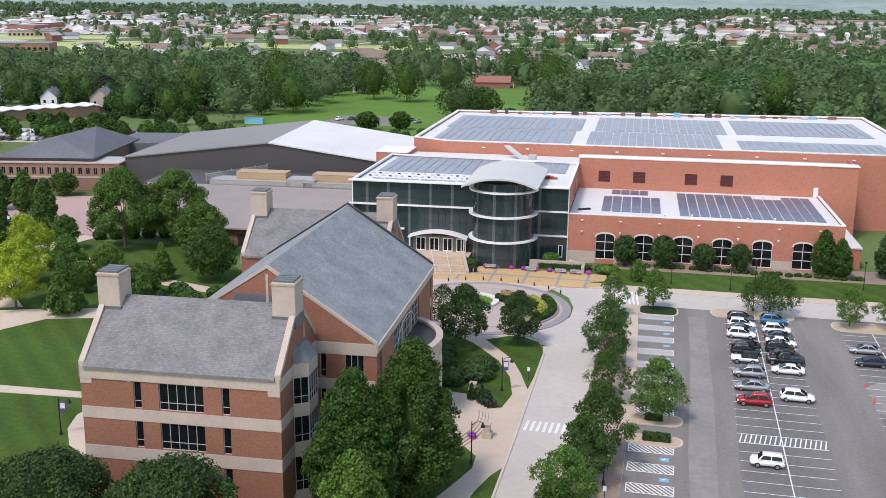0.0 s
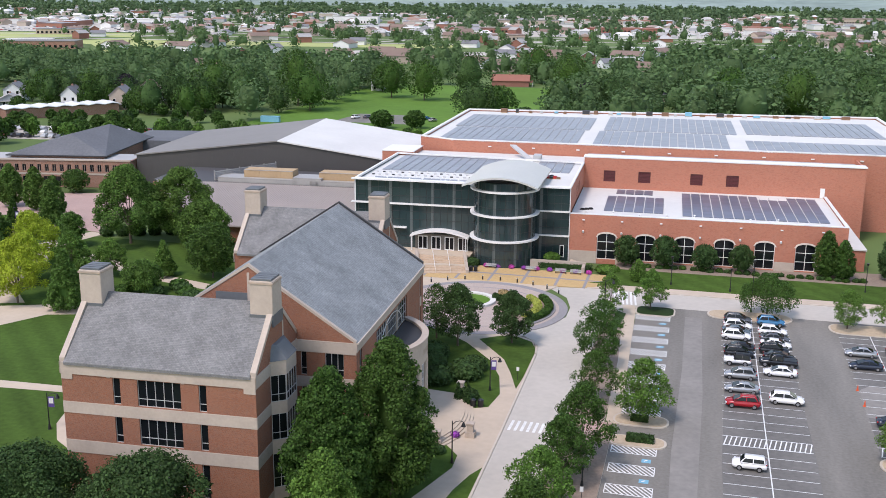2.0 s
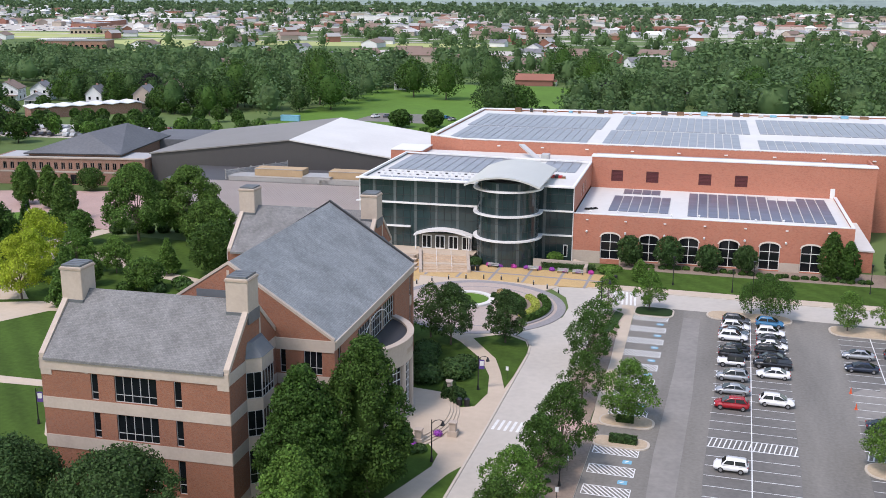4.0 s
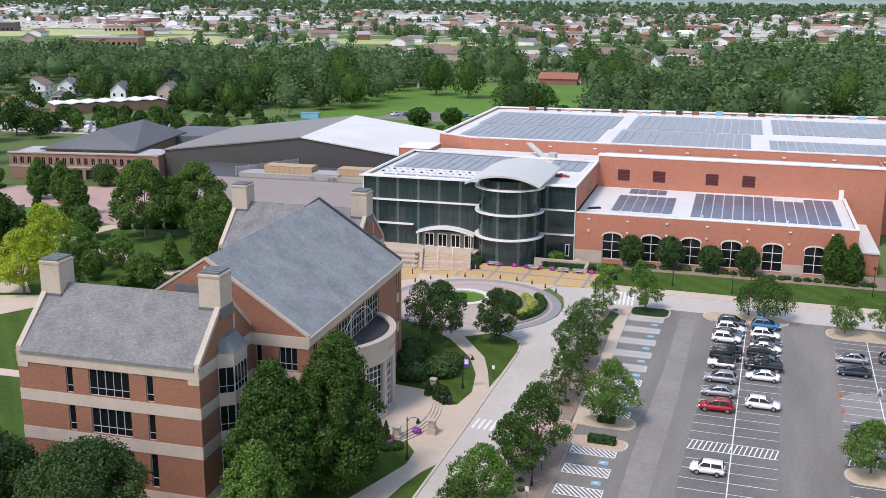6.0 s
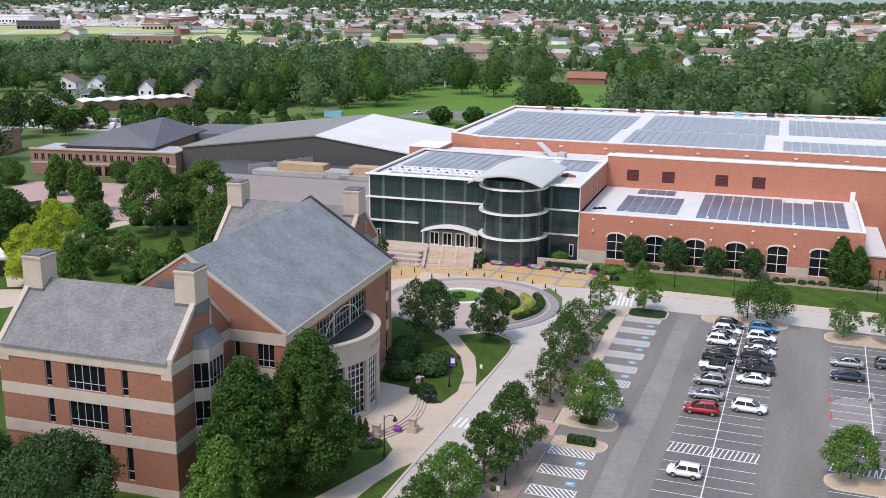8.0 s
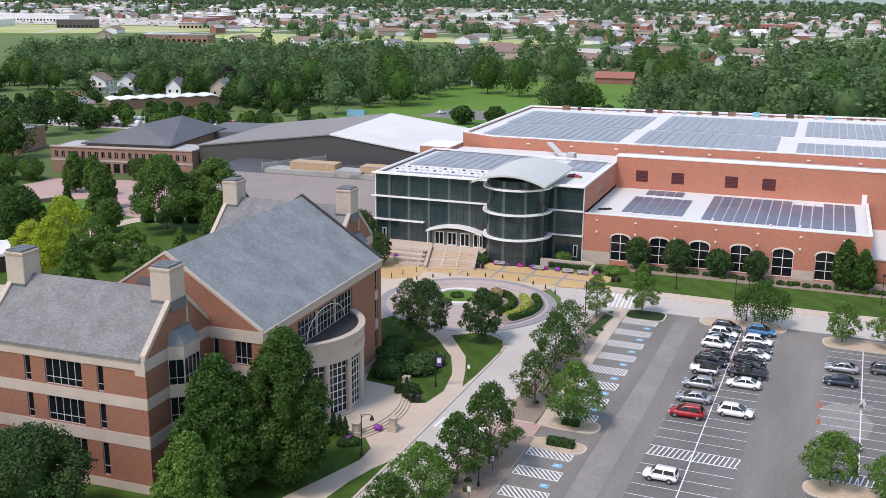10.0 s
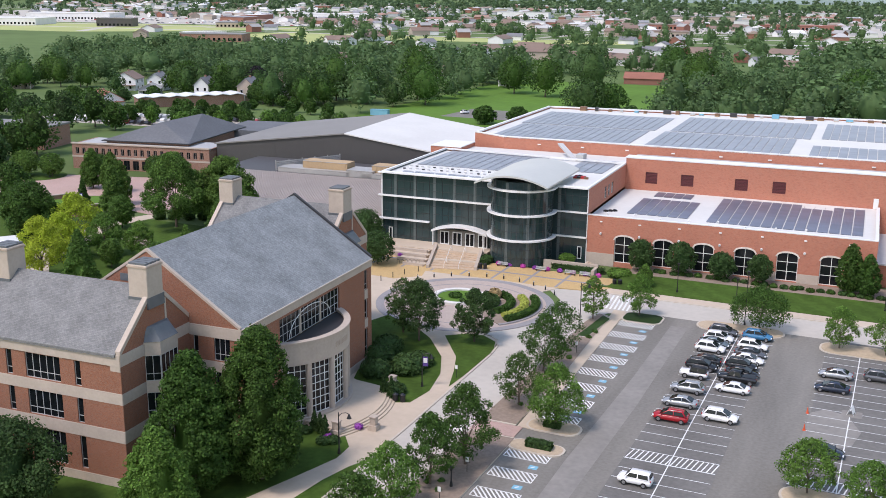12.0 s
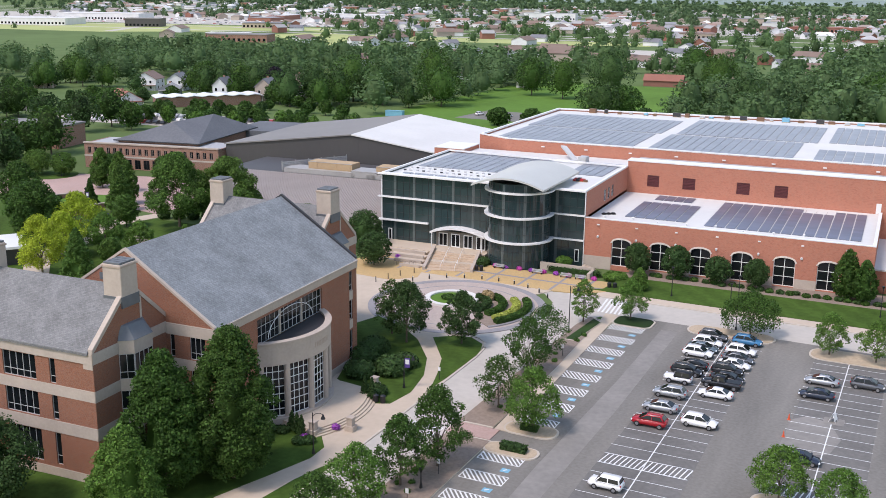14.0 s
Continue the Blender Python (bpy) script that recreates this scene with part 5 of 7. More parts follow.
for k in range(2300):
    y = 880 + 1500 * rng.random()
    x = -1.1 * y - 40 + (1.45 * y + 120) * rng.random()
    if x > 0.32 * y + 60 or blocked(x, y) or noise.noise((x / 170, y / 170, 2.0)) < (-0.3 if x > -0.3 * y else -0.02):
        continue
    h = 8 + 7 * rng.random()
    (mid if y < 1300 else far).append((x, y, h, h * (0.9 + 0.4 * rng.random())))
for k in range(3000):
    y = 2250 + 2000 * rng.random() ** 1.4
    x = -1.05 * y + 1.35 * y * rng.random()
    h = 10 + 7 * rng.random()
    if noise.noise((x / 300, y / 200, 5.0)) > -0.28:
        far.append((x, y, h, h * (1.1 + 0.8 * rng.random())))
far_crowns(near, 290, 0.043, LEAF_WOOD_HAZED, "near_woods", "dense green deciduous trees behind the campus", 18)
far_crowns(mid, 100, 0.068, LEAF_WOOD_HAZED, "middle_woods", "green treetops among houses")
far_crowns(far, 24, 0.16, LEAF_FAR_HAZED, "far_woods", "far treetops of the town, haze mixed into the green", 8)

# an added rise that covers the sky gap; its pale green holds painted haze
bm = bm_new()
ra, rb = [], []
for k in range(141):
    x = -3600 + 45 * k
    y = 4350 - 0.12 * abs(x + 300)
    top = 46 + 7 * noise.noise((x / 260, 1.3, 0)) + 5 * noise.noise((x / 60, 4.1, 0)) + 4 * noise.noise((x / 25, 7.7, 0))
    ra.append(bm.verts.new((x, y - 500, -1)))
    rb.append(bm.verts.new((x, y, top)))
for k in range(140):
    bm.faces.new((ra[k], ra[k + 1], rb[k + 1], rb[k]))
tagged(part("backdrop", bm, surf("far_rise_painted_haze", (0.22, 0.275, 0.245), 0.95, 0.3, 0.4, 0.02, 0.004, 0, spec=0.1)), "added low rise along the horizon, haze painted into its pale green", "horizon", kind="structure")


# ---- parking lines ----
def flat_bar(bm, p, q, w, z=0.012):
    p, q = Vector(p), Vector(q)
    n = (q - p).normalized()
    s = Vector((-n.y, n.x)) * w / 2
    bm.faces.new([bm.verts.new((v.x, v.y, z)) for v in (p - s, q - s, q + s, p + s)])


def marking(name, bm, label, mat_=None):
    bmesh.ops.recalc_face_normals(bm, faces=bm.faces[:])
    for f in bm.faces:
        if f.normal.z < 0:
            f.normal_flip()
    return tagged(part(name, bm, mat_ or PAINT), label, "road marking", kind="structure")


for cx, x0, x1, y0, y1, hatch in ((13.3, 7.9, 18.7, 62.2, 176.3, (124.1, 126.9)), (31.9, 26.5, 37.3, 62.2, 173.5, (125.5, 128.2)), (52.5, 47.1, 57.9, 62.2, 173.5, None)):
    bm = bm_new()
    flat_bar(bm, (cx + 0.35, y0), (cx - 0.35, y1), 0.14)
    marking("bay_line", bm, "white painted centre line between parking bays")
    y = 126.9 if hatch is None else hatch[1]
    ys = [y + 2.72 * k for k in range(-24, 20)]
    for y in ys:
        if y0 < y < y1 and not (hatch and hatch[0] + 0.3 < y < hatch[1] - 0.3):
            bm = bm_new()
            flat_bar(bm, (x0, y), (x1, y + 0.1), 0.11, 0.011)
            marking("bay_line", bm, "white painted parking bay line")
    if hatch:
        bm = bm_new()
        for k in range(18):
            x = x0 + 0.15 + 0.6 * k
            flat_bar(bm, (x, hatch[0]), (x + 0.45, hatch[1]), 0.16, 0.013)
        for y in hatch:
            flat_bar(bm, (x0, y), (x1, y + 0.1), 0.13, 0.014)
        marking("hatched_bay", bm, "white hatched no-parking bay")
HC = [(172.6 - 6.05 * k, 2.5) for k in range(8)] + [(118.3 - 5.45 * k, 2.3) for k in range(10)]
for y, hh in HC:
    xa, xb = along(y, -5.4, -0.023), along(y, 0.05, -0.012)
    bm = bm_new()
    for k in range(-2, 9):
        u0_, u1_ = xa + 0.62 * k + 0.3, xa + 0.62 * k + 2.2
        f0, f1 = max(0.0, (xa - u0_) / (u1_ - u0_)), min(1.0, (xb - u0_) / (u1_ - u0_))
        if f1 - f0 > 0.1:
            flat_bar(bm, (u0_ + (u1_ - u0_) * f0, y + hh * (1 - f0)), (u0_ + (u1_ - u0_) * f1, y + hh * (1 - f1)), 0.2)
    for xx in (xa, xb):
        flat_bar(bm, (xx, y), (xx, y + hh), 0.12, 0.0145)
    for yy in (y, y + hh):
        flat_bar(bm, (xa, yy), (xb, yy), 0.14, 0.014)
    marking("hatched_aisle", bm, "white hatched aisle between accessible bays")
    bm = bm_new()
    sx, sy = xb - 1.6, y - 1.6
    flat_bar(bm, (sx, sy), (sx + 1.1, sy), 1.0, 0.013)
    marking("accessible_symbol", bm, "blue painted accessible parking symbol", BLUE)
    bm = bm_new()
    flat_bar(bm, (sx + 0.3, sy - 0.1), (sx + 0.7, sy + 0.25), 0.22, 0.017)
    marking("symbol_mark", bm, "white mark on a blue parking symbol")
for k in range(8):
    bm = bm_new()
    flat_bar(bm, (-18.6 + 0.8 * k, 121.2), (-18.5 + 0.8 * k, 124.4), 0.38, 0.02)
    marking("crosswalk_bar", bm, "white crosswalk bar across the concrete road")
for k in range(6):
    bm = bm_new()
    flat_bar(bm, (-10.6 + 0.75 * k, 180.6), (-11.4 + 0.75 * k, 188.8), 0.35, 0.02)
    marking("crosswalk_bar", bm, "white crosswalk bar across the concrete road")


# ---- kerbed islands and planting strips ----
def island(name, pts, fill, label, h=0.16):
    n = len(pts)
    cx, cy = sum(p[0] for p in pts) / n, sum(p[1] for p in pts) / n
    inner = []
    for x, y in pts:
        d = math.hypot(x - cx, y - cy)
        inner.append((cx + (x - cx) * (1 - 0.3 / d), cy + (y - cy) * (1 - 0.3 / d)))
    t = thing(name, label, "planting island", kind="structure")
    part("kerb", prism(pts, -0.3, h), KERB, t)
    part("bed", prism(inner, -0.2, h + 0.04), fill, t)
    return t


def rounded(x0, x1, y0, y1, r, n=5):
    out = []
    for cx, cy, a in ((x1 - r, y0 + r, -90), (x1 - r, y1 - r, 0), (x0 + r, y1 - r, 90), (x0 + r, y0 + r, 180)):
        out += [(cx + r * math.cos(radians(a + 90 * k / n)), cy + r * math.sin(radians(a + 90 * k / n))) for k in range(n + 1)]
    return out


island("parking_island", rounded(-6.7, 0.2, 174.9, 180.2, 1.6), LEAF_DARK, "kerbed island with low green ground cover")
island("parking_island", rounded(5.6, 19.8, 176.6, 181.4, 2.2), GRAVEL, "kerbed tan gravel parking island")
island("parking_island", rounded(25.4, 62, 173.4, 178.8, 2.2), GRAVEL, "kerbed tan gravel parking island")
island("parking_island", rounded(26.0, 42, 120.6, 125.0, 2.0), GRAVEL, "kerbed tan gravel parking island")
island("parking_island", rounded(-6.0, 1.2, 126.6, 130.4, 1.6), GRAVEL, "kerbed tan gravel island beside accessible bays")
island("parking_island", rounded(-6.0, 1.2, 120.2, 123.4, 1.4), GRAVEL, "kerbed tan gravel island beside accessible bays")
island("planting_strip", [(-11.9, 126.8), (-7.0, 126.8), (-7.2, 150), (-8.6, 176), (-10.6, 177), (-11.5, 172)], MULCH, "kerbed mulch planting strip beside the road")
island("planting_strip", [(-11.4, 60), (-5.5, 60), (-5.7, 123.2), (-11.7, 123.2)], MULCH, "kerbed mulch planting strip beside the road")
island("planting_strip", [(-10.6, 163.5), (-8.9, 163.5), (-8.0, 174.6), (-9.7, 176)], LEAF_DARK, "low green ground cover by the pavement", 0.24)


# ---- shrubs, hedges, flowers ----
def leaf_box(name, label, x0, x1, y0, y1, z0, z1, leaf, count, size, seed, cat="hedge", round_=False):
    rng_ = np.random.default_rng(seed)
    u = rng_.random((count, 3))
    if round_:
        d = rng_.normal(size=(count, 3))
        d /= np.linalg.norm(d, axis=1)[:, None]
        c = 0.5 + 0.5 * d * (0.88 + 0.16 * rng_.random((count, 1)))
        c[:, 2] = np.abs(c[:, 2] - 0.15) / 0.85
        n = d
    else:
        side = rng_.integers(0, 5, count)
        c = u.copy()
        n = np.zeros((count, 3))
        for k, (ax, v) in enumerate(((0, 0), (0, 1), (1, 0), (1, 1), (2, 1))):
            c[side == k, ax] = v
            n[side == k, ax] = 2 * v - 1
        c += 0.03 * rng_.normal(size=(count, 3))
    lo, hi = np.array([x0, y0, z0]), np.array([x1, y1, z1])
    c = lo + (hi - lo) * c
    n = n + 0.7 * rng_.normal(size=(count, 3)) + np.array([0, 0, 0.4])
    n /= np.linalg.norm(n, axis=1)[:, None]
    t = np.cross(n, rng_.normal(size=(count, 3)))
    t /= np.linalg.norm(t, axis=1)[:, None]
    b = np.cross(n, t)
    s = size * (0.6 + 0.8 * rng_.random((count, 1)))
    q = np.stack([c - t * s, c - b * s * 0.7, c + t * s, c + b * s * 0.7], 1)
    verts, faces = q.reshape(-1, 3), np.arange(count * 4).reshape(-1, 4)
    ob = tagged(new(name, mesh_of(name, verts, faces, leaf)), label, cat)
    m = 0.12
    bm = bm_new()
    if round_:
        bmesh.ops.create_icosphere(bm, subdivisions=2, radius=1.0, matrix=Matrix.Translation(((x0 + x1) / 2, (y0 + y1) / 2, z0 + (z1 - z0) * 0.42)) @ Matrix.Diagonal(((x1 - x0) * 0.42, (y1 - y0) * 0.42, (z1 - z0) * 0.46, 1)))
    else:
        quad_box(bm, x0 + m, x1 - m, y0 + m, y1 - m, z0 - 0.1, z1 - m)
    part("inner_growth", bm, leaf, ob)
    return ob


FLOWER = surf("purple_flowers", (0.25, 0.05, 0.32), 0.8, 0.2, 0.2, island=0.3)
PINKF = surf("pink_flowers", (0.42, 0.05, 0.28), 0.8, 0.2, 0.2, island=0.3)
LIME = surf("lime_flowers", (0.32, 0.36, 0.06), 0.8, 0.2, 0.2, island=0.3)
TAN = surf("tan_grass", (0.36, 0.26, 0.12), 0.9, 0.2, 0.2, island=0.3)
sd = 500
for x, y, r, h in ((-31.5, 134.5, 2.4, 2.6), (-28.0, 137.5, 2.6, 2.8), (-27.6, 141, 2.0, 2.2), (-33.5, 139, 2.2, 3.0), (-34.5, 144, 2.4, 2.8), (-26.0, 129.6, 1.6, 1.6)):
    sd += 1
    leaf_box("shrub", "rounded dark green shrub on the lawn", x - r, x + r, y - r, y + r, 0.1, h, LEAF_DARK, 900, 0.2, sd, "shrub", True)
for x, y, h in ((-26.9, 128.2, 3.0), (-25.4, 127.6, 3.4), (-28.4, 114.0, 2.8), (-27.2, 113.2, 3.0), (-29.6, 114.6, 2.6)):
    sd += 1
    build_tree("cone", h, 1.5, LEAF_DARK, 420, 0.2, sd, "small clipped dark conifer beside the library steps", pose(x, y, 0.12))
for x, y in ((-30.2, 113.2), (-31.5, 112.8), (-25.5, 112.2), (-26.5, 111.5)):
    sd += 1
    leaf_box("shrub", "low dark green shrub in the corner bed", x - 0.9, x + 0.9, y - 0.9, y + 0.9, 0.1, 1.0, LEAF_DARK, 350, 0.16, sd, "shrub", True)
for x0, x1, y0, y1, lf, h, lb in ((-3.6, -0.6, 121.3, 122.4, LEAF_DARK, 1.0, "clipped dark green box hedge on an island"), (-3.6, -1.6, 127.8, 128.8, LEAF_DARK, 0.8, "clipped dark green box hedge on an island"), (-27.5, -17.5, 201.4, 202.8, LEAF_DARK, 1.1, "long clipped dark hedge before the glass front"), (-42.4, -40.0, 197.6, 201.5, LEAF_DARK, 1.2, "clipped dark hedge beside the steps")):
    sd += 1
    leaf_box("hedge", lb, x0, x1, y0, y1, 0.1, h, lf, 900, 0.16, sd)
for k, (r, a0, a1, lf, h, lb) in enumerate(((4.9, -30, 75, LEAF_DARK, 1.0, "curved clipped dark hedge on the circle"), (7.6, -28, 60, LEAF, 0.9, "curved clipped green hedge on the circle"), (10.0, -30, 42, LIME, 0.7, "curved band of lime-green flowers"), (12.0, -35, 36, LEAF, 0.9, "curved clipped green hedge on the circle"))):
    rng_ = np.random.default_rng(900 + k)
    cnt = 1500
    a = np.radians(a0 + (a1 - a0) * rng_.random(cnt))
    rr = r + (rng_.random(cnt) - 0.5) * 1.5
    c = np.stack([RX + 0.6 + rr * np.cos(a), RY + rr * np.sin(a), 0.2 + h * (0.75 + 0.3 * rng_.random(cnt)) * (1 - (np.abs(rr - r) / 0.85) ** 4)], 1)
    n = rng_.normal(size=(cnt, 3)) * 0.6 + np.array([0, 0, 1])
    n /= np.linalg.norm(n, axis=1)[:, None]
    t = np.cross(n, rng_.normal(size=(cnt, 3)))
    t /= np.linalg.norm(t, axis=1)[:, None]
    b = np.cross(n, t)
    q = np.stack([c - t * 0.22, c - b * 0.16, c + t * 0.22, c + b * 0.16], 1)
    ob = tagged(new("curved_hedge", mesh_of("curved_hedge", q.reshape(-1, 3), np.arange(cnt * 4).reshape(-1, 4), lf)), lb, "hedge")
    part("inner_growth", ring_bm(RX + 0.6, RY, r - 0.65, r + 0.65, 0.1, 0.2 + h * 0.8, 24, a0, a1), lf, ob)
leaf_box("ornamental_grass", "tan ornamental grass clump on the circle", -31.5, -29.2, 176.4, 178.4, 0.2, 1.9, TAN, 500, 0.25, 77, "grass", True)
leaf_box("shrub", "low green shrub inside the white kerb", -38, -35.5, 173, 175.5, 0.3, 1.1, LEAF, 400, 0.16, 78, "shrub", True)
for k in range(9):
    x = -38.8 + 2.6 * k
    leaf_box("flower_clump", "purple and pink flowers before the glass tower" if k % 2 else "pink petunias before the glass tower", x, x + 1.2, 198.4, 199.4, 0.1, 0.9, FLOWER if k % 2 else PINKF, 160, 0.12, 700 + k, "flowers", True)
for x, y in ((-24.6, 117.0), (-26.4, 112.6), (-59.0, 196.0)):
    leaf_box("flower_clump", "purple petunias in a round planter", x - 0.6, x + 0.6, y - 0.6, y + 0.6, 0.1, 0.9, FLOWER, 200, 0.12, int(800 + y), "flowers", True)
for k in range(26):
    x = -9 + 1.7 * k + random.random()
    leaf_box("shrub", "low green shrub in the mulch bed along the hall", x, x + 1.5, 203.6 + random.random(), 205.0 + random.random(), 0.75, 1.5, (LEAF_DARK, LEAF)[k % 2], 160, 0.2, 1000 + k, "shrub", True)
for k in range(22):
    x, y = -10.9 + 2.2 * random.random(), 129.5 + 40 * random.random() if k < 11 else 90 + 30 * random.random()
    leaf_box("shrub", "small green plant in the mulch strip", x, x + 0.8, y, y + 0.8, 0.15, 0.6, LEAF, 60, 0.14, 1100 + k, "shrub", True)
leaf_box("shrub", "bright green planting beside the hall's steps", -16.4, -11.5, 199, 204, 0.3, 1.4, LEAF_BRIGHT, 700, 0.22, 81, "shrub", True)
leaf_box("shrub", "bright green shrub on the hall's terrace", -27.4, -24, 203.5, 206, 0.9, 2.6, LEAF_BRIGHT, 500, 0.22, 82, "shrub", True)


# ---- cars ----
def loft(bm, sections):
    rings = [[bm.verts.new(p) for p in s] for s in sections]
    n = len(rings[0])
    for a, b in zip(rings, rings[1:]):
        for i in range(n):
            j = (i + 1) % n
            bm.faces.new((a[i], a[j], b[j], b[i]))
    bm.faces.new(rings[0][::-1])
    bm.faces.new(rings[-1])
    bmesh.ops.recalc_face_normals(bm, faces=bm.faces[:])
    return bm


def body_section(x, hw, z0, z1):
    c = 0.17
    return [(x, -hw + c, z0), (x, hw - c, z0), (x, hw, z0 + c), (x, hw, z1 - c * 1.3), (x, hw - c * 1.2, z1), (x, -hw + c * 1.2, z1), (x, -hw, z1 - c * 1.3), (x, -hw, z0 + c)]


CARKIND = {  # body stations (x, half width, low, high); cabin (x at base rear, roof rear, roof front, base front, roof height, belt)
    "sedan": ([(-2.36, 0.6, 0.45, 0.86), (-2.28, 0.78, 0.32, 1.0), (-1.95, 0.88, 0.25, 1.06), (-1.2, 0.91, 0.22, 1.0), (0.8, 0.91, 0.22, 0.96), (1.5, 0.9, 0.22, 0.92), (2.05, 0.84, 0.26, 0.8), (2.32, 0.7, 0.34, 0.66), (2.4, 0.52, 0.42, 0.58)], (-1.95, -0.85, 0.3, 1.42, 1.46, 0.96)),
    "suv": ([(-2.28, 0.68, 0.5, 0.98), (-2.2, 0.82, 0.38, 1.1), (-1.9, 0.91, 0.3, 1.14), (-1.1, 0.94, 0.27, 1.1), (0.9, 0.94, 0.27, 1.06), (1.5, 0.92, 0.27, 1.03), (2.0, 0.86, 0.3, 0.94), (2.26, 0.72, 0.38, 0.8), (2.33, 0.56, 0.46, 0.7)], (-2.18, -1.6, 0.28, 1.38, 1.68, 1.06)),
    "box": ([(-1.95, 0.8, 0.42, 1.0), (-1.85, 0.88, 0.3, 1.08), (0.9, 0.9, 0.26, 1.06), (1.7, 0.87, 0.28, 0.98), (2.0, 0.74, 0.36, 0.8)], (-1.88, -1.65, 0.55, 1.15, 1.62, 1.04)),
    "pickup": ([(-2.8, 0.92, 0.5, 1.12), (-2.7, 0.95, 0.42, 1.16), (1.2, 0.97, 0.4, 1.16), (2.4, 0.95, 0.42, 1.08), (2.75, 0.84, 0.48, 0.9)], (-0.75, -0.55, 0.75, 1.4, 1.85, 1.12)),
    "offroad": ([(-1.95, 0.82, 0.5, 1.12), (-1.85, 0.84, 0.42, 1.16), (0.8, 0.84, 0.42, 1.14), (1.9, 0.72, 0.46, 1.1), (2.02, 0.66, 0.5, 1.04)], (-1.85, -1.78, 0.3, 0.62, 1.84, 1.12)),
}
RIM = surf("alloy_rim", (0.4, 0.4, 0.42), 0.35, 0.05, 0.05, metal=0.8)
LAMP_W = surf("headlight", (0.7, 0.72, 0.75), 0.2, 0.05, 0.05)
LAMP_R = surf("tail_light", (0.35, 0.015, 0.015), 0.25, 0.05, 0.05)
COLOURS = {"white": (0.78, 0.78, 0.78), "silver": (0.40, 0.41, 0.42), "grey": (0.13, 0.135, 0.145), "black": (0.014, 0.015, 0.018), "red": (0.34, 0.012, 0.02), "blue": (0.04, 0.17, 0.32), "navy": (0.022, 0.03, 0.05), "teal": (0.16, 0.2, 0.22)}
PAINTS = {k: surf("car_paint_" + k, c, 0.22, 0.02, 0.03, 0.5, 0.2, 0, metal=0.5 if k in ("silver", "grey", "teal") else 0.0, spec=0.6) for k, c in COLOURS.items()}


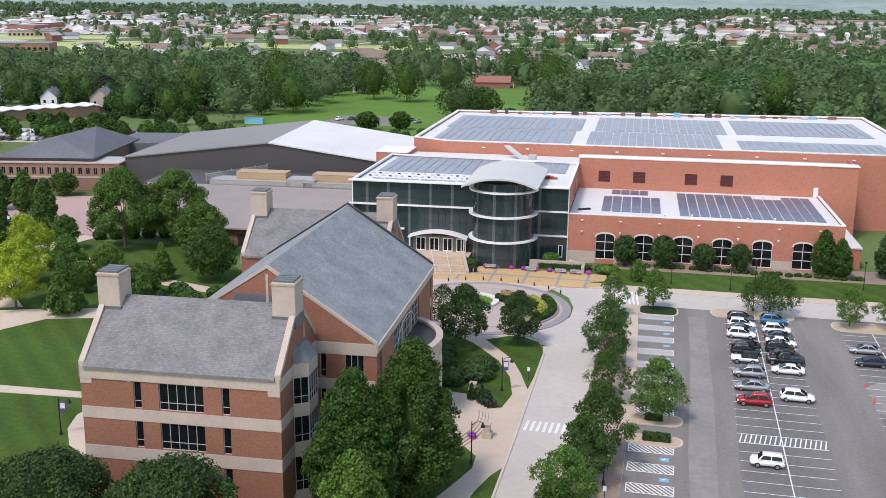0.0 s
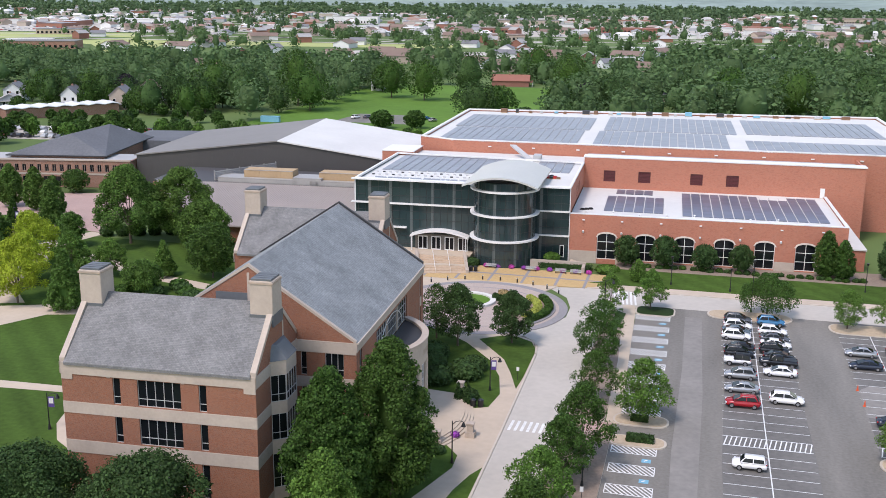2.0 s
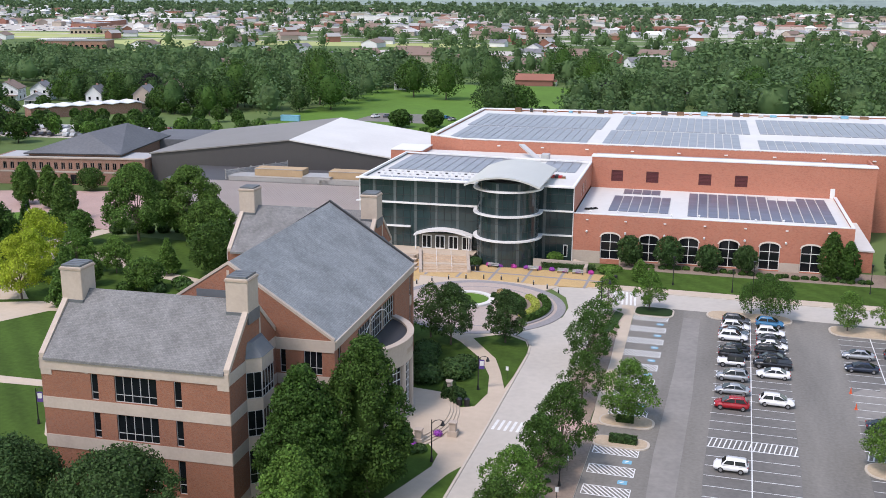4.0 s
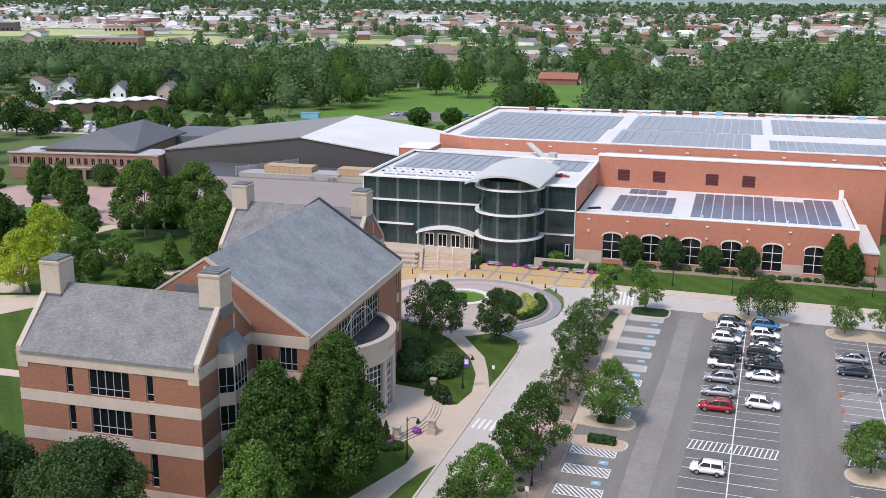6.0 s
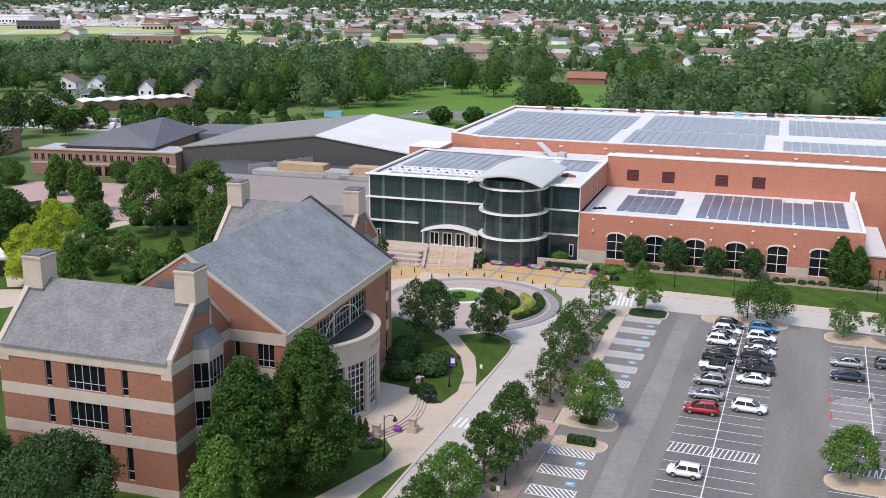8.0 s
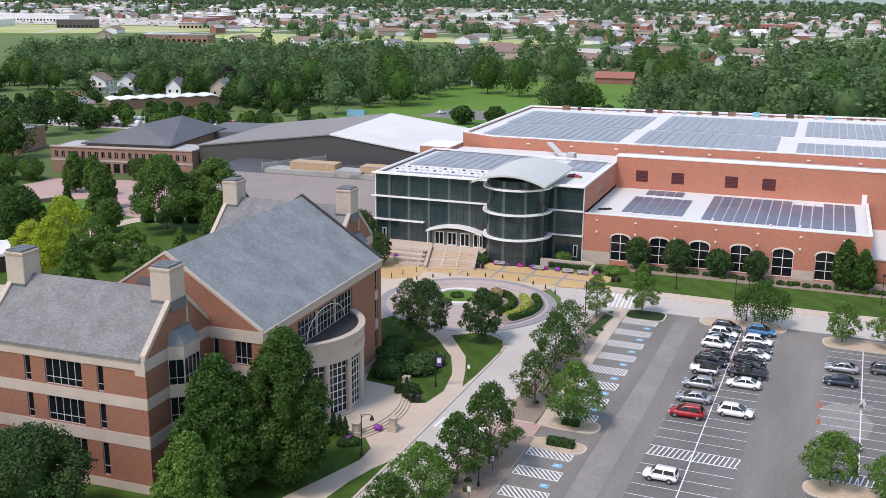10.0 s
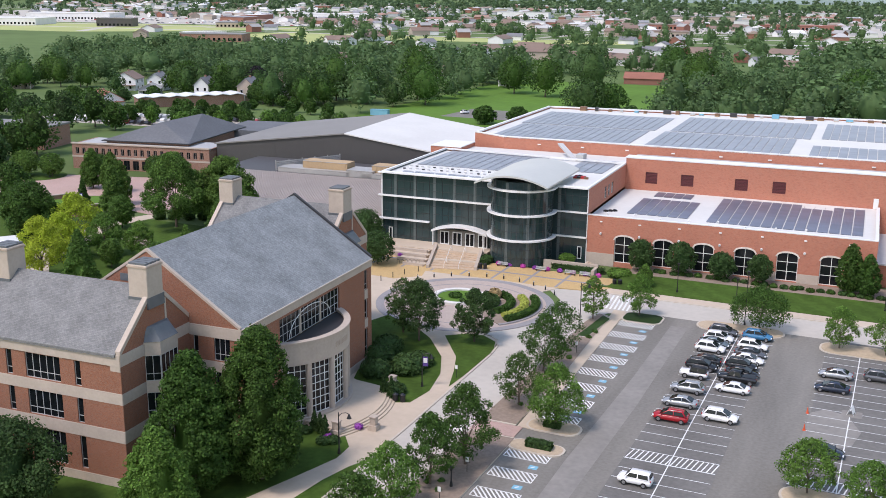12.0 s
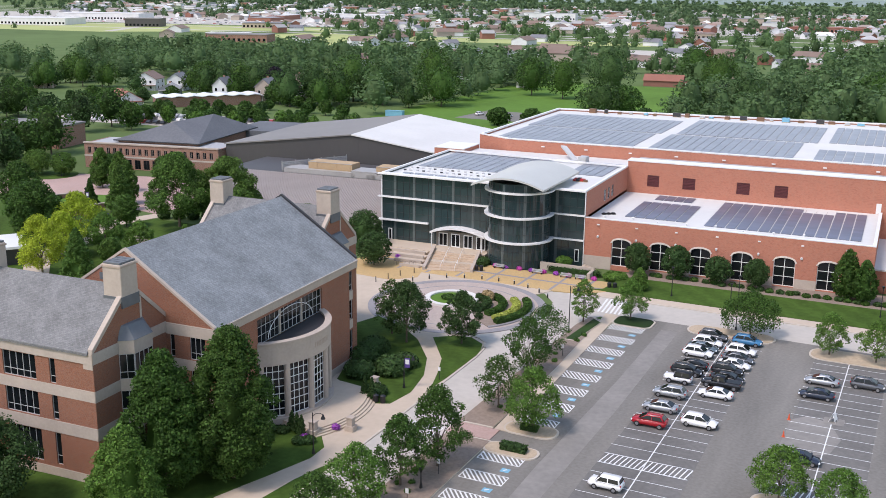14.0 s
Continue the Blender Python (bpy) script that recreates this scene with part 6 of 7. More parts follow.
def make_car(kind, colour, label, m):
    st, (b0, r0, r1, b1, zr, zb) = CARKIND[kind]
    pm = PAINTS[colour]
    car = thing("pickup_truck" if kind == "pickup" else "car", label, "pickup" if kind == "pickup" else "car", m)
    bm = loft(bm_new(), [body_section(*s) for s in st])
    bmesh.ops.bevel(bm, geom=bm.edges[:], offset=0.04, segments=2, affect="EDGES")
    part("body", bm, pm, car, smooth=True)
    hb, ht = st[2][1] - 0.06, st[2][1] - 0.24
    top = BLACK if kind == "offroad" else pm
    bm = loft(bm_new(), [[(b0, -hb, zb - 0.1), (b0, hb, zb - 0.1), (b0 + 0.02, hb, zb), (r0, ht, zr), (r0, -ht, zr), (b0 + 0.02, -hb, zb)], [(b1, -hb, zb - 0.1), (b1, hb, zb - 0.1), (b1, hb, zb), (r1, ht, zr), (r1, -ht, zr), (b1, -hb, zb)]])
    bmesh.ops.bevel(bm, geom=bm.edges[:], offset=0.09, segments=3, affect="EDGES")
    part("cabin", bm, top, car, smooth=True)
    e = 0.02

    def glass(nm, pts, off):
        off = Vector(off)
        part(nm, solid([Vector(p) + off * e for p in pts], [Vector(p) - off * 0.02 for p in pts]), GLASS, car)

    k = 0.12
    glass("windscreen", [(b1 - (b1 - r1) * k, -hb + 0.12, zb + (zr - zb) * k), (b1 - (b1 - r1) * k, hb - 0.12, zb + (zr - zb) * k), (r1 + (b1 - r1) * 0.1, ht - 0.06, zr - (zr - zb) * 0.1), (r1 + (b1 - r1) * 0.1, -ht + 0.06, zr - (zr - zb) * 0.1)], (0.7, 0, 0.7))
    glass("rear_window", [(b0 + (r0 - b0) * 0.2, -hb + 0.14, zb + (zr - zb) * 0.2), (b0 + (r0 - b0) * 0.2, hb - 0.14, zb + (zr - zb) * 0.2), (r0 - (r0 - b0) * 0.12, ht - 0.08, zr - (zr - zb) * 0.12), (r0 - (r0 - b0) * 0.12, -ht + 0.08, zr - (zr - zb) * 0.12)], (-0.7, 0, 0.7))
    for s in (-1, 1):
        def side(x, f):
            return (x, s * (hb + (ht - hb) * f), zb + (zr - zb) * f)
        mid = (b0 + b1) / 2
        for xa, xb, xc, xd in ((b0 + (r0 - b0) * 0.3 + 0.18, mid - 0.06, mid - 0.06, r0 + 0.12), (mid + 0.04, b1 - 0.25, r1 - 0.02, mid + 0.04)):
            glass("side_window", [side(xa, 0.12), side(xb, 0.12), side(xc, 0.86), side(xd, 0.86)], (0, s, 0.2))
        hw = st[2][1]
        for x in (st[0][0] + 0.82, st[-1][0] - 0.86):
            r = 0.4 if kind in ("pickup", "offroad") else 0.34 if kind != "suv" else 0.37
            wh = part("tyre", tube(bm_new(), (x, s * (hw - 0.2), r), (x, s * (hw + 0.02), r), r, r, 16), RUBBER, car)
            part("rim", tube(bm_new(), (x, s * (hw - 0.05), r), (x, s * (hw + 0.035), r), r * 0.62, r * 0.58, 10), RIM, wh)
        part("headlight", box(st[-2][0] - 0.12, st[-2][0] + 0.06, s * 0.62 - 0.14, s * 0.62 + 0.14, st[-2][3] - 0.16, st[-2][3] + 0.0), LAMP_W, car)
        part("tail_light", box(st[1][0] - 0.09, st[1][0] + 0.04, s * 0.68 - 0.12, s * 0.68 + 0.12, st[1][3] - 0.24, st[1][3] - 0.06), LAMP_R, car)
        part("wing_mirror", box(b1 - 0.3, b1 - 0.14, s * (hb + 0.1) - 0.1, s * (hb + 0.1) + 0.1, zb, zb + 0.14), top if kind != "offroad" else BLACK, car)
    if kind == "suv":
        for s in (-1, 1):
            part("roof_rail", box(r0 + 0.15, r1 - 0.1, s * (ht - 0.1) - 0.02, s * (ht - 0.1) + 0.02, zr, zr + 0.045), ALU, car)
    if kind == "pickup":
        part("bed_liner", box(-2.6, -0.85, -0.78, 0.78, 1.12, 1.175), BLACK, car)
    return car


W = 2.72
LOT = [  # bay y, x, heading, kind, colour, label
    (175.2, 10.6, 0, "suv", "grey", "dark grey estate car parked under a tree"), (171.6, 10.5, 0, "suv", "white", "white crossover parked in a bay"),
    (169.0, 10.3, 0, "sedan", "teal", "grey-green saloon parked between white cars"), (166.2, 10.2, 0, "suv", "white", "white three-row SUV parked in a bay"),
    (160.6, 10.6, 180, "sedan", "black", "black hatchback parked in a bay"), (157.8, 10.5, 0, "suv", "black", "black SUV parked in a bay"), (154.0, 10.2, 180, "offroad", "white", "white open off-road car with a black roof"),
    (148.2, 10.5, 180, "suv", "silver", "silver SUV parked in a bay"), (142.8, 10.6, 180, "sedan", "silver", "silver saloon parked in a bay"), (137.3, 10.6, 180, "suv", "red", "red SUV parked in a bay"),
    (118.0, 10.9, 180, "box", "white", "white boxy hatchback parked alone"),
    (175.2, 16.0, 0, "suv", "blue", "bright blue SUV parked under a tree"), (170.0, 16.0, 0, "suv", "white", "white SUV with roof rails parked in a bay"), (166.6, 16.2, 0, "sedan", "grey", "dark grey saloon parked in a bay"),
    (163.6, 16.2, 0, "sedan", "white", "white saloon parked in a bay"), (160.6, 15.8, 0, "suv", "black", "black SUV parked in a bay"), (157.6, 16.4, 0, "sedan", "black", "black saloon parked in a bay"),
    (155.0, 16.1, 180, "pickup", "black", "black pickup truck parked in a bay"), (150.8, 16.2, 180, "sedan", "white", "white saloon parked in a bay"), (140.0, 16.4, 0, "suv", "white", "white crossover parked in a bay"),
    (163.0, 28.8, 180, "sedan", "silver", "silver-grey saloon parked in a bay"), (157.2, 28.8, 180, "sedan", "navy", "dark navy saloon parked in a bay"), (164.2, 34.8, 0, "suv", "grey", "dark grey SUV parked in a bay"),
    (135.2, 29.6, 0, "sedan", "navy", "dark blue saloon parked behind a tree"), (94.2, 10.6, 180, "suv", "white", "white SUV parked in a bay"),
]
for k, (y, x, hd, kind, col, lb) in enumerate(LOT):
    make_car(kind, col, lb, pose(x, y, 0.012, 0, 0, hd + random.uniform(-1.2, 1.2)))
for k in range(7):
    make_car(("suv", "sedan")[k % 2], ("white", "grey", "silver", "white", "black", "blue", "silver")[k], "far car parked at a town park", pose(-146 + 4.5 * k + (k > 3) * 8, 428 + 3 * (k % 3), 0.02, 0, 0, 70))
for k in range(9):
    make_car(("suv", "sedan")[k % 2], ("white", "grey", "silver", "black", "white", "red", "silver", "white", "grey")[k], "far car parked beside town houses", pose(-235 + 9.0 * k, 356 + 2 * (k % 4), 0.0, 0, 0, 10))

# ---- lamp posts, bollards, bins, cones ----
def lamp_post(x, y, h, arm, label, banner=False, z=0.1, white=False):
    lp = thing("street_lamp", label, "street lamp", pose(x, y, z, 0, 0, 15))
    part("base", tube(bm_new(), (0, 0, 0), (0, 0, 0.7), 0.22, 0.13, 10), BLACK, lp)
    part("pole", tube(bm_new(), (0, 0, 0.6), (0, 0, h), 0.085, 0.06, 8), BLACK, lp)
    if arm:
        bm = bm_new()
        pts = [(0, 0, h - 0.5), (0.4, 0, h - 0.1), (0.9, 0, h), (1.3, 0, h - 0.15)]
        for a, b in zip(pts, pts[1:]):
            tube(bm, a, b, 0.045, 0.045, 6)
        part("arm", bm, BLACK, lp)
        part("lantern", tube(bm_new(), (1.3, 0, h - 0.15), (1.3, 0, h - 0.7), 0.08, 0.3, 10), BLACK, lp)
    else:
        part("lantern", tube(bm_new(), (0, 0, h), (0, 0, h + 0.5), 0.12, 0.28, 8), WHITE if white else BLACK, lp)
    if banner:
        bn = part("banner", box(0.1, 0.85, -0.02, 0.02, h - 1.9, h - 0.5), surf("banner_purple", (0.09, 0.05, 0.22), 0.7) if "banner_purple" not in bpy.data.materials else bpy.data.materials["banner_purple"], lp)
        part("banner_panel", box(0.2, 0.75, -0.03, 0.03, h - 1.4, h - 0.7), WHITE, bn)
    return lp


for x, y, h, arm, bn in ((-23.2, 109.8, 5.4, True, False), (-23.6, 133.4, 5.0, True, True), (-11.2, 167.2, 8.0, True, False), (-74.8, 105.8, 4.9, True, True), (-1.3, 195.2, 5.2, False, False), (9.6, 193.8, 4.0, False, False), (34.0, 199.0, 5.5, False, False), (-119, 160, 5, False, True), (-128, 184, 5, False, True), (-146, 196, 6, False, True), (-190, 230, 6, False, True), (-7.6, 108, 2.0, False, False)):
    lamp_post(x, y, h, arm, "black lamp post with a hanging lantern" if arm else "slim black lamp post", bn, 0.02 if x < -60 else 0.1)
for k in range(5):
    lamp_post(13.3 + (k - 2) * 19.3 if k != 2 else 13.0, 181.5 if k == 2 else 60 + 3 * k, 9.0, False, "tall slim car park lamp post", z=0.0)
for k in range(10):
    a = radians(42 + 11.5 * k)
    b_ = thing("bollard", "short dark bollard with a pale cap", "bollard", pose(RX + 17.2 * math.cos(a), RY + 17.2 * math.sin(a), 0.12), "bollards round the turning circle")
    part("post", tube(bm_new(), (0, 0, 0), (0, 0, 0.9), 0.14, 0.12, 10), BLACK, b_)
    part("cap", tube(bm_new(), (0, 0, 0.72), (0, 0, 0.86), 0.15, 0.15, 10), WHITE, b_)
for x, y in ((-54, 178), (-53, 181), (-52, 184), (-50.5, 187)):
    b_ = thing("bollard", "slim dark bollard on the pavement", "bollard", pose(x, y, 0.1), "bollards by the library")
    part("post", tube(bm_new(), (0, 0, 0), (0, 0, 1.1), 0.09, 0.08, 8), BLACK, b_)
for x, y in ((-24.6, 127.2), (-23.6, 127.4), (-40.4, 194.6), (-39.5, 194.8), (-13.2, 195.3), (-12.2, 195.6)):
    b_ = thing("litter_bin", "round black litter bin", "bin", pose(x, y, 0.14))
    part("drum", tube(bm_new(), (0, 0, 0), (0, 0, 0.95), 0.36, 0.4, 12), BLACK, b_)
    part("lid", tube(bm_new(), (0, 0, 0.95), (0, 0, 1.1), 0.42, 0.2, 12), BLACK, b_)
for x in (-38.2, -30.0, -24.0, -21.0):
    b_ = thing("bench", "grey slatted bench before the glass front", "bench", pose(x, 197.8, 0.12))
    for k in range(4):
        part("slat", box(0, 2.2, 0.12 * k, 0.12 * k + 0.09, 0.43, 0.47), FRAME_LIGHT, b_)
    for k in range(3):
        part("back_slat", box(0, 2.2, 0.5, 0.54, 0.55 + 0.13 * k, 0.64 + 0.13 * k), FRAME_LIGHT, b_)
    for u in (0.1, 2.0):
        part("leg", box(u, u + 0.08, 0.02, 0.5, 0, 0.43), BLACK, b_)
rack = thing("bicycle_rack", "dark metal hoop bicycle rack", "bicycle rack", pose(-57, 190.5, 0.12, 0, 0, 20))
for k in range(6):
    bm = bm_new()
    pts = [(0.8 * k, 0, 0), (0.8 * k, 0, 0.75), (0.8 * k + 0.25, 0, 0.9), (0.8 * k + 0.5, 0, 0.75), (0.8 * k + 0.5, 0, 0)]
    for a, b in zip(pts, pts[1:]):
        tube(bm, a, b, 0.03, 0.03, 6)
    part("hoop", bm, BLACK, rack)
ORANGE = surf("orange_plastic", (0.6, 0.09, 0.03), 0.6, 0.1, 0.1)
for x, y in ((26.5, 147.7), (26.7, 141.8)):
    cn = thing("traffic_cone", "orange traffic cone on the asphalt", "cone", pose(x, y, 0.01))
    part("foot", box(-0.2, 0.2, -0.2, 0.2, 0, 0.05), ORANGE, cn)
    part("cone", tube(bm_new(), (0, 0, 0.05), (0, 0, 0.85), 0.16, 0.04, 10), ORANGE, cn)
sw = thing("barricade", "white folding barricade over a drain", "barricade", pose(31.8, 149.9, 0.01, 0, 0, 80))
for s in (-1, 1):
    part("rail", solid([(-0.6, s * 0.35, 0.25), (0.6, s * 0.35, 0.25), (0.6, s * 0.05, 1.05), (-0.6, s * 0.05, 1.05)], [(-0.6, s * 0.39, 0.25), (0.6, s * 0.39, 0.25), (0.6, s * 0.09, 1.05), (-0.6, s * 0.09, 1.05)]), WHITE, sw)
    for x in (-0.5, 0.5):
        part("leg", tube(bm_new(), (x, s * 0.45, 0), (x, s * 0.05, 1.05), 0.03, 0.03, 6), WHITE, sw)
dr = tagged(part("drain_patch", prism(rounded(30.6, 33.2, 148.7, 151.0, 0.2), -0.1, 0.016), PATCH), "square brown drain patch in the asphalt", "drain", kind="structure")
SIGNW = surf("sign_white", (0.7, 0.7, 0.7), 0.5, 0.05, 0.05)
for x, y in ((-7.2, 104), (-7.4, 112), (-8.2, 156), (-20.6, 138.5)):
    sg = thing("sign_post", "small white sign on a slim post", "sign", pose(x, y, 0.1))
    part("post", tube(bm_new(), (0, 0, 0), (0, 0, 2.0), 0.04, 0.04, 6), BLACK, sg)
    part("plate", box(-0.2, 0.2, -0.06, -0.04, 1.4, 2.0), SIGNW, sg)
for x, y, h in ((-22.8, 117.8, 1.7), (-26.3, 114.5, 1.7), (-27.4, 131.8, 1.4)):
    pd = thing("stone_pedestal", "pale limestone pedestal by the library steps", "pedestal", pose(x, y, 0.1))
    part("plinth", box(-0.6, 0.6, -0.6, 0.6, 0, 0.7), STONE, pd)
    part("shaft", box(-0.4, 0.4, -0.4, 0.4, 0.7, h), STONE, pd)
    part("cap", box(-0.5, 0.5, -0.5, 0.5, h, h + 0.15), STONE, pd)


# ---- solar panels ----
MH = HALL.matrix_basis.copy()


def panel_mesh(w, l, mat_, tilt=0.1):
    bm = solid([(0.03, 0.03, 0.1), (w - 0.03, 0.03, 0.1), (w - 0.03, l - 0.03, 0.1 + tilt), (0.03, l - 0.03, 0.1 + tilt)], [(0.03, 0.03, 0.04), (w - 0.03, 0.03, 0.04), (w - 0.03, l - 0.03, 0.04 + tilt), (0.03, l - 0.03, 0.04 + tilt)])
    uv_metres(bm)
    me = bpy.data.meshes.new("solar_panel")
    bm.to_mesh(me)
    bm.free()
    me.materials.append(mat_)
    return me


def array_of(x, y, z, nx, ny, px, py, skip=lambda i, j: False, label="array of dark blue solar panels on a white roof"):
    t = thing("solar_array", label, "solar panels", MH @ pose(x, y, z), "solar arrays on the hall")
    me = panel_mesh(px - 0.16, py - 0.14, PV)
    for i in range(nx):
        for j in range(ny):
            if not skip(i, j):
                ob = new("panel", me)
                ob.parent = t
                ob.location = (px * i, py * j, 0)
    for i in range(nx):
        part("rail", box(px * i + 0.3, px * i + 0.4, 0, py * ny, 0, 0.05), ALU, t)
    return t


array_of(6.4, 6.6, 9.75, 6, 10, 2.08, 1.66)
array_of(8.0, 26.4, 9.75, 4, 3, 2.08, 1.66, label="small array of dark solar panels on a white roof")
array_of(22.6, 5.2, 9.75, 14, 15, 2.08, 1.66, skip=lambda i, j: (j > 12 and 8 <= i < 11))


def array_joined(parts_, z, px=2.1, py=1.66, label="large field of solar panels, sky sheen in their colour, on a white roof"):
    bm = bm_new()
    for x0, x1, y0, y1 in parts_:
        for i in range(int((x1 - x0) / px)):
            for j in range(int((y1 - y0) / py)):
                x, y = x0 + px * i, y0 + py * j
                a, b, c, d = x + 0.1, x + px - 0.12, y + 0.03, y + py - 0.03
                v = [bm.verts.new(q) for q in ((a, c, 0.1), (b, c, 0.1), (b, d, 0.2), (a, d, 0.2), (a, c, 0.03), (b, c, 0.03), (b, d, 0.13), (a, d, 0.13))]
                for f in ((0, 1, 2, 3), (4, 5, 1, 0), (5, 6, 2, 1), (6, 7, 3, 2), (7, 4, 0, 3)):
                    bm.faces.new([v[k] for k in f])
    ob = part("solar_field", bm, PV_SKY_SHEEN, m=MH @ pose(0, 0, z))
    return tagged(ob, label, "solar panels", kind="stuff")


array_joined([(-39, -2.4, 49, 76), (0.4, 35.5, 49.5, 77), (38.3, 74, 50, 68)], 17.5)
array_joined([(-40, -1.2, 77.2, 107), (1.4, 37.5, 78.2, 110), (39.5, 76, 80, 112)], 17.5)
array_joined([(-44.0, -18.5, 14, 38), (-10.6, -1.2, 20, 38), (-43.0, -22.0, 3.2, 5.2)], 15.1, label="field of solar panels, sky sheen in their colour, on the glass block's roof")
# odds and ends on the roofs
REDP = surf("red_plastic", (0.45, 0.03, 0.03), 0.6, 0.1, 0.1)
CRATE = surf("brown_crate", (0.18, 0.1, 0.06), 0.8, 0.1, 0.1)
random.seed(5)
for k in range(26):
    x = -34 + 4.1 * k + random.random() * 2
    w, d, h = 0.8 + 1.6 * random.random(), 0.8 + random.random(), 0.5 + 0.8 * random.random()
    t = thing("roof_crate", "small pallet of material at the roof's edge", "crate", MH @ pose(x, 111.0 + 0.096 * (x + 43) + random.random(), 17.52))
    part("body", box(0, w, 0, d, 0.12, h), (CRATE, FRAME, CRATE, FRAME_LIGHT, BLUE)[k % 5], t)
    part("pallet", box(-0.05, w + 0.05, -0.05, d + 0.05, 0, 0.12), WOOD, t)
for k in range(7):
    t = thing("roof_crate", "pile of red and dark building material on a white roof", "crate", MH @ pose(-6.6 + 0.8 * (k % 4), 12 + 1.1 * (k // 4), 15.12))
    part("body", box(0, 0.7, 0, 0.8, 0.1, 0.4 + 0.1 * (k % 3)), (REDP, FRAME, REDP, CRATE)[k % 4], t)
    part("pallet", box(-0.04, 0.74, -0.04, 0.84, 0, 0.1), WOOD, t)
for k in range(18):
    x, y, z = (-45 + 2.6 * k, 1.4, 15.1) if k < 10 else (3 + 5.5 * (k - 10), 3.0, 9.75)
    t = thing("roof_vent", "small white roof vent on the membrane", "vent", MH @ pose(x, y + (k % 3), z))
    part("pipe", tube(bm_new(), (0, 0, 0), (0, 0, 0.35), 0.14, 0.14, 8), WHITE, t)
    part("hood", tube(bm_new(), (0, 0, 0.35), (0, 0, 0.5), 0.26, 0.1, 8), WHITE, t)
for k in range(34):
    t = thing("ballast_block", "small dark ballast block on the white roof", "roof block", MH @ pose(-44.5 + 1.45 * (k % 17) + 0.3 * random.random(), 7.2 + 3.2 * (k // 17) + 0.5 * random.random(), 15.1), "ballast blocks on the roof")
    part("block", box(0, 0.55, 0, 0.35, 0, 0.3), FRAME_LIGHT if k % 3 else FRAME, t)
    part("pad", box(-0.12, 0.67, -0.1, 0.45, 0, 0.04), WHITE, t)
for k in range(3):
    t = thing("black_hose_heap", "heap of black hoses on the white roof", "hose", MH @ pose(2.0 + 0.8 * k, 7 + 0.5 * k, 9.75))
    for j in range(3):
        part("coil", ring_bm(0, 0, 0.5 - 0.1 * j, 0.62 - 0.1 * j, 0.1 * j, 0.1 * j + 0.09, 16), RUBBER, t)

# ---- west side: paths, court and walls ----
for pts, mt, lb in (
    ([(-190, 108), (-92, 118.6), (-78, 119.2), (-62, 117.2), (-62, 115.4), (-78, 117.2), (-91, 116.2), (-190, 105)], WALK, "beige concrete footpath across the lawn"),
    ([(-62, 100), (-68, 100.6), (-72, 103.2), (-75, 107.5), (-76.3, 111.7), (-76, 115.8), (-73.6, 115.8), (-73.4, 110), (-70, 105), (-62, 104)], WALK, "curved beige footpath at the library"),
    ([(-150, 122), (-108, 139.6), (-104, 147), (-88, 152), (-62, 152), (-62, 156), (-92, 156), (-105, 153), (-115, 149), (-150, 132)], WALK, "wide beige concrete path to the library"),
    ([(-127, 160), (-130, 173), (-137, 190), (-132, 204), (-128, 203), (-131, 190), (-124, 174), (-121, 161), (-112, 152), (-117, 150)], WALK, "beige path between courtyard lawns"),
    ([(-120, 186), (-100, 176), (-80, 170), (-80, 167), (-100, 172), (-121, 182)], WALK, "beige path between courtyard lawns"),
):
    slab("footpath", pts, 0.05, mt, lb, "path")
slab("brick_court", [(-176, 240), (-149, 247), (-140, 236), (-134, 222), (-130, 204), (-146, 207), (-160, 215), (-178, 206), (-192, 203), (-205, 215), (-200, 232)], 0.06, PINKPAVE, "pink brick paved courtyard before the dining hall", "court")
slab("round_lawn", disc_pts(-194.5, 230.5, 7.6, 28), 0.1, GRASS, "round lawn in the brick court", "lawn")
slab("court_lawn", [(-166, 212), (-157, 217), (-147, 206), (-152, 196), (-165, 200)], 0.09, PARK, "green lawn with clipped hedges in the court", "lawn")
for k, (x, y, l, a) in enumerate(((-172, 196, 18, 60), (-163, 191, 20, 12), (-150, 197, 12, 75))):
    w_ = thing("brick_garden_wall", "low red brick garden wall with a stone cap", "wall", pose(x, y, 0, 0, 0, a))
    part("wall", box(0, l, -0.25, 0.25, 0, 1.1), BRICK_OLD, w_)
    part("cap", box(-0.1, l + 0.1, -0.35, 0.35, 1.1, 1.3), STONE, w_)
for k in range(14):
    leaf_box("shrub", "low green shrub in the planted court", -168 + 1.5 * k, -166.4 + 1.5 * k, 198 + (k * 7) % 9, 199.6 + (k * 7) % 9, 0.05, 1.0, LEAF, 160, 0.22, 1300 + k, "shrub", True)
for k in range(16):
    leaf_box("shrub", "spreading green shrub below the courtyard trees", -100 + 2.0 * k, -96.5 + 2.0 * k, 160 + (k * 5) % 7, 163.5 + (k * 5) % 7, 0.02, 1.8, (LEAF, LEAF_DARK)[k % 2], 380, 0.26, 1340 + k, "shrub", True)
for k in range(5):
    leaf_box("shrub", "rounded clipped shrub at the court's edge", -128 + 3.2 * k, -125 + 3.2 * k, 200 + 1.5 * k, 203 + 1.5 * k, 0.02, 2.4, LEAF_DARK, 380, 0.26, 1370 + k, "shrub", True)
PV2 = thing("garden_pavilion", "low pavilion with a flat white roof", "pavilion", pose(-129.5, 155.5, 0, 0, 0, -38))
part("roof", box(-6, 6, -5, 5, 3.4, 3.9), WHITE, PV2)
part("wall", box(-5, 5, -4, 4, 0, 3.4), FRAME, PV2)


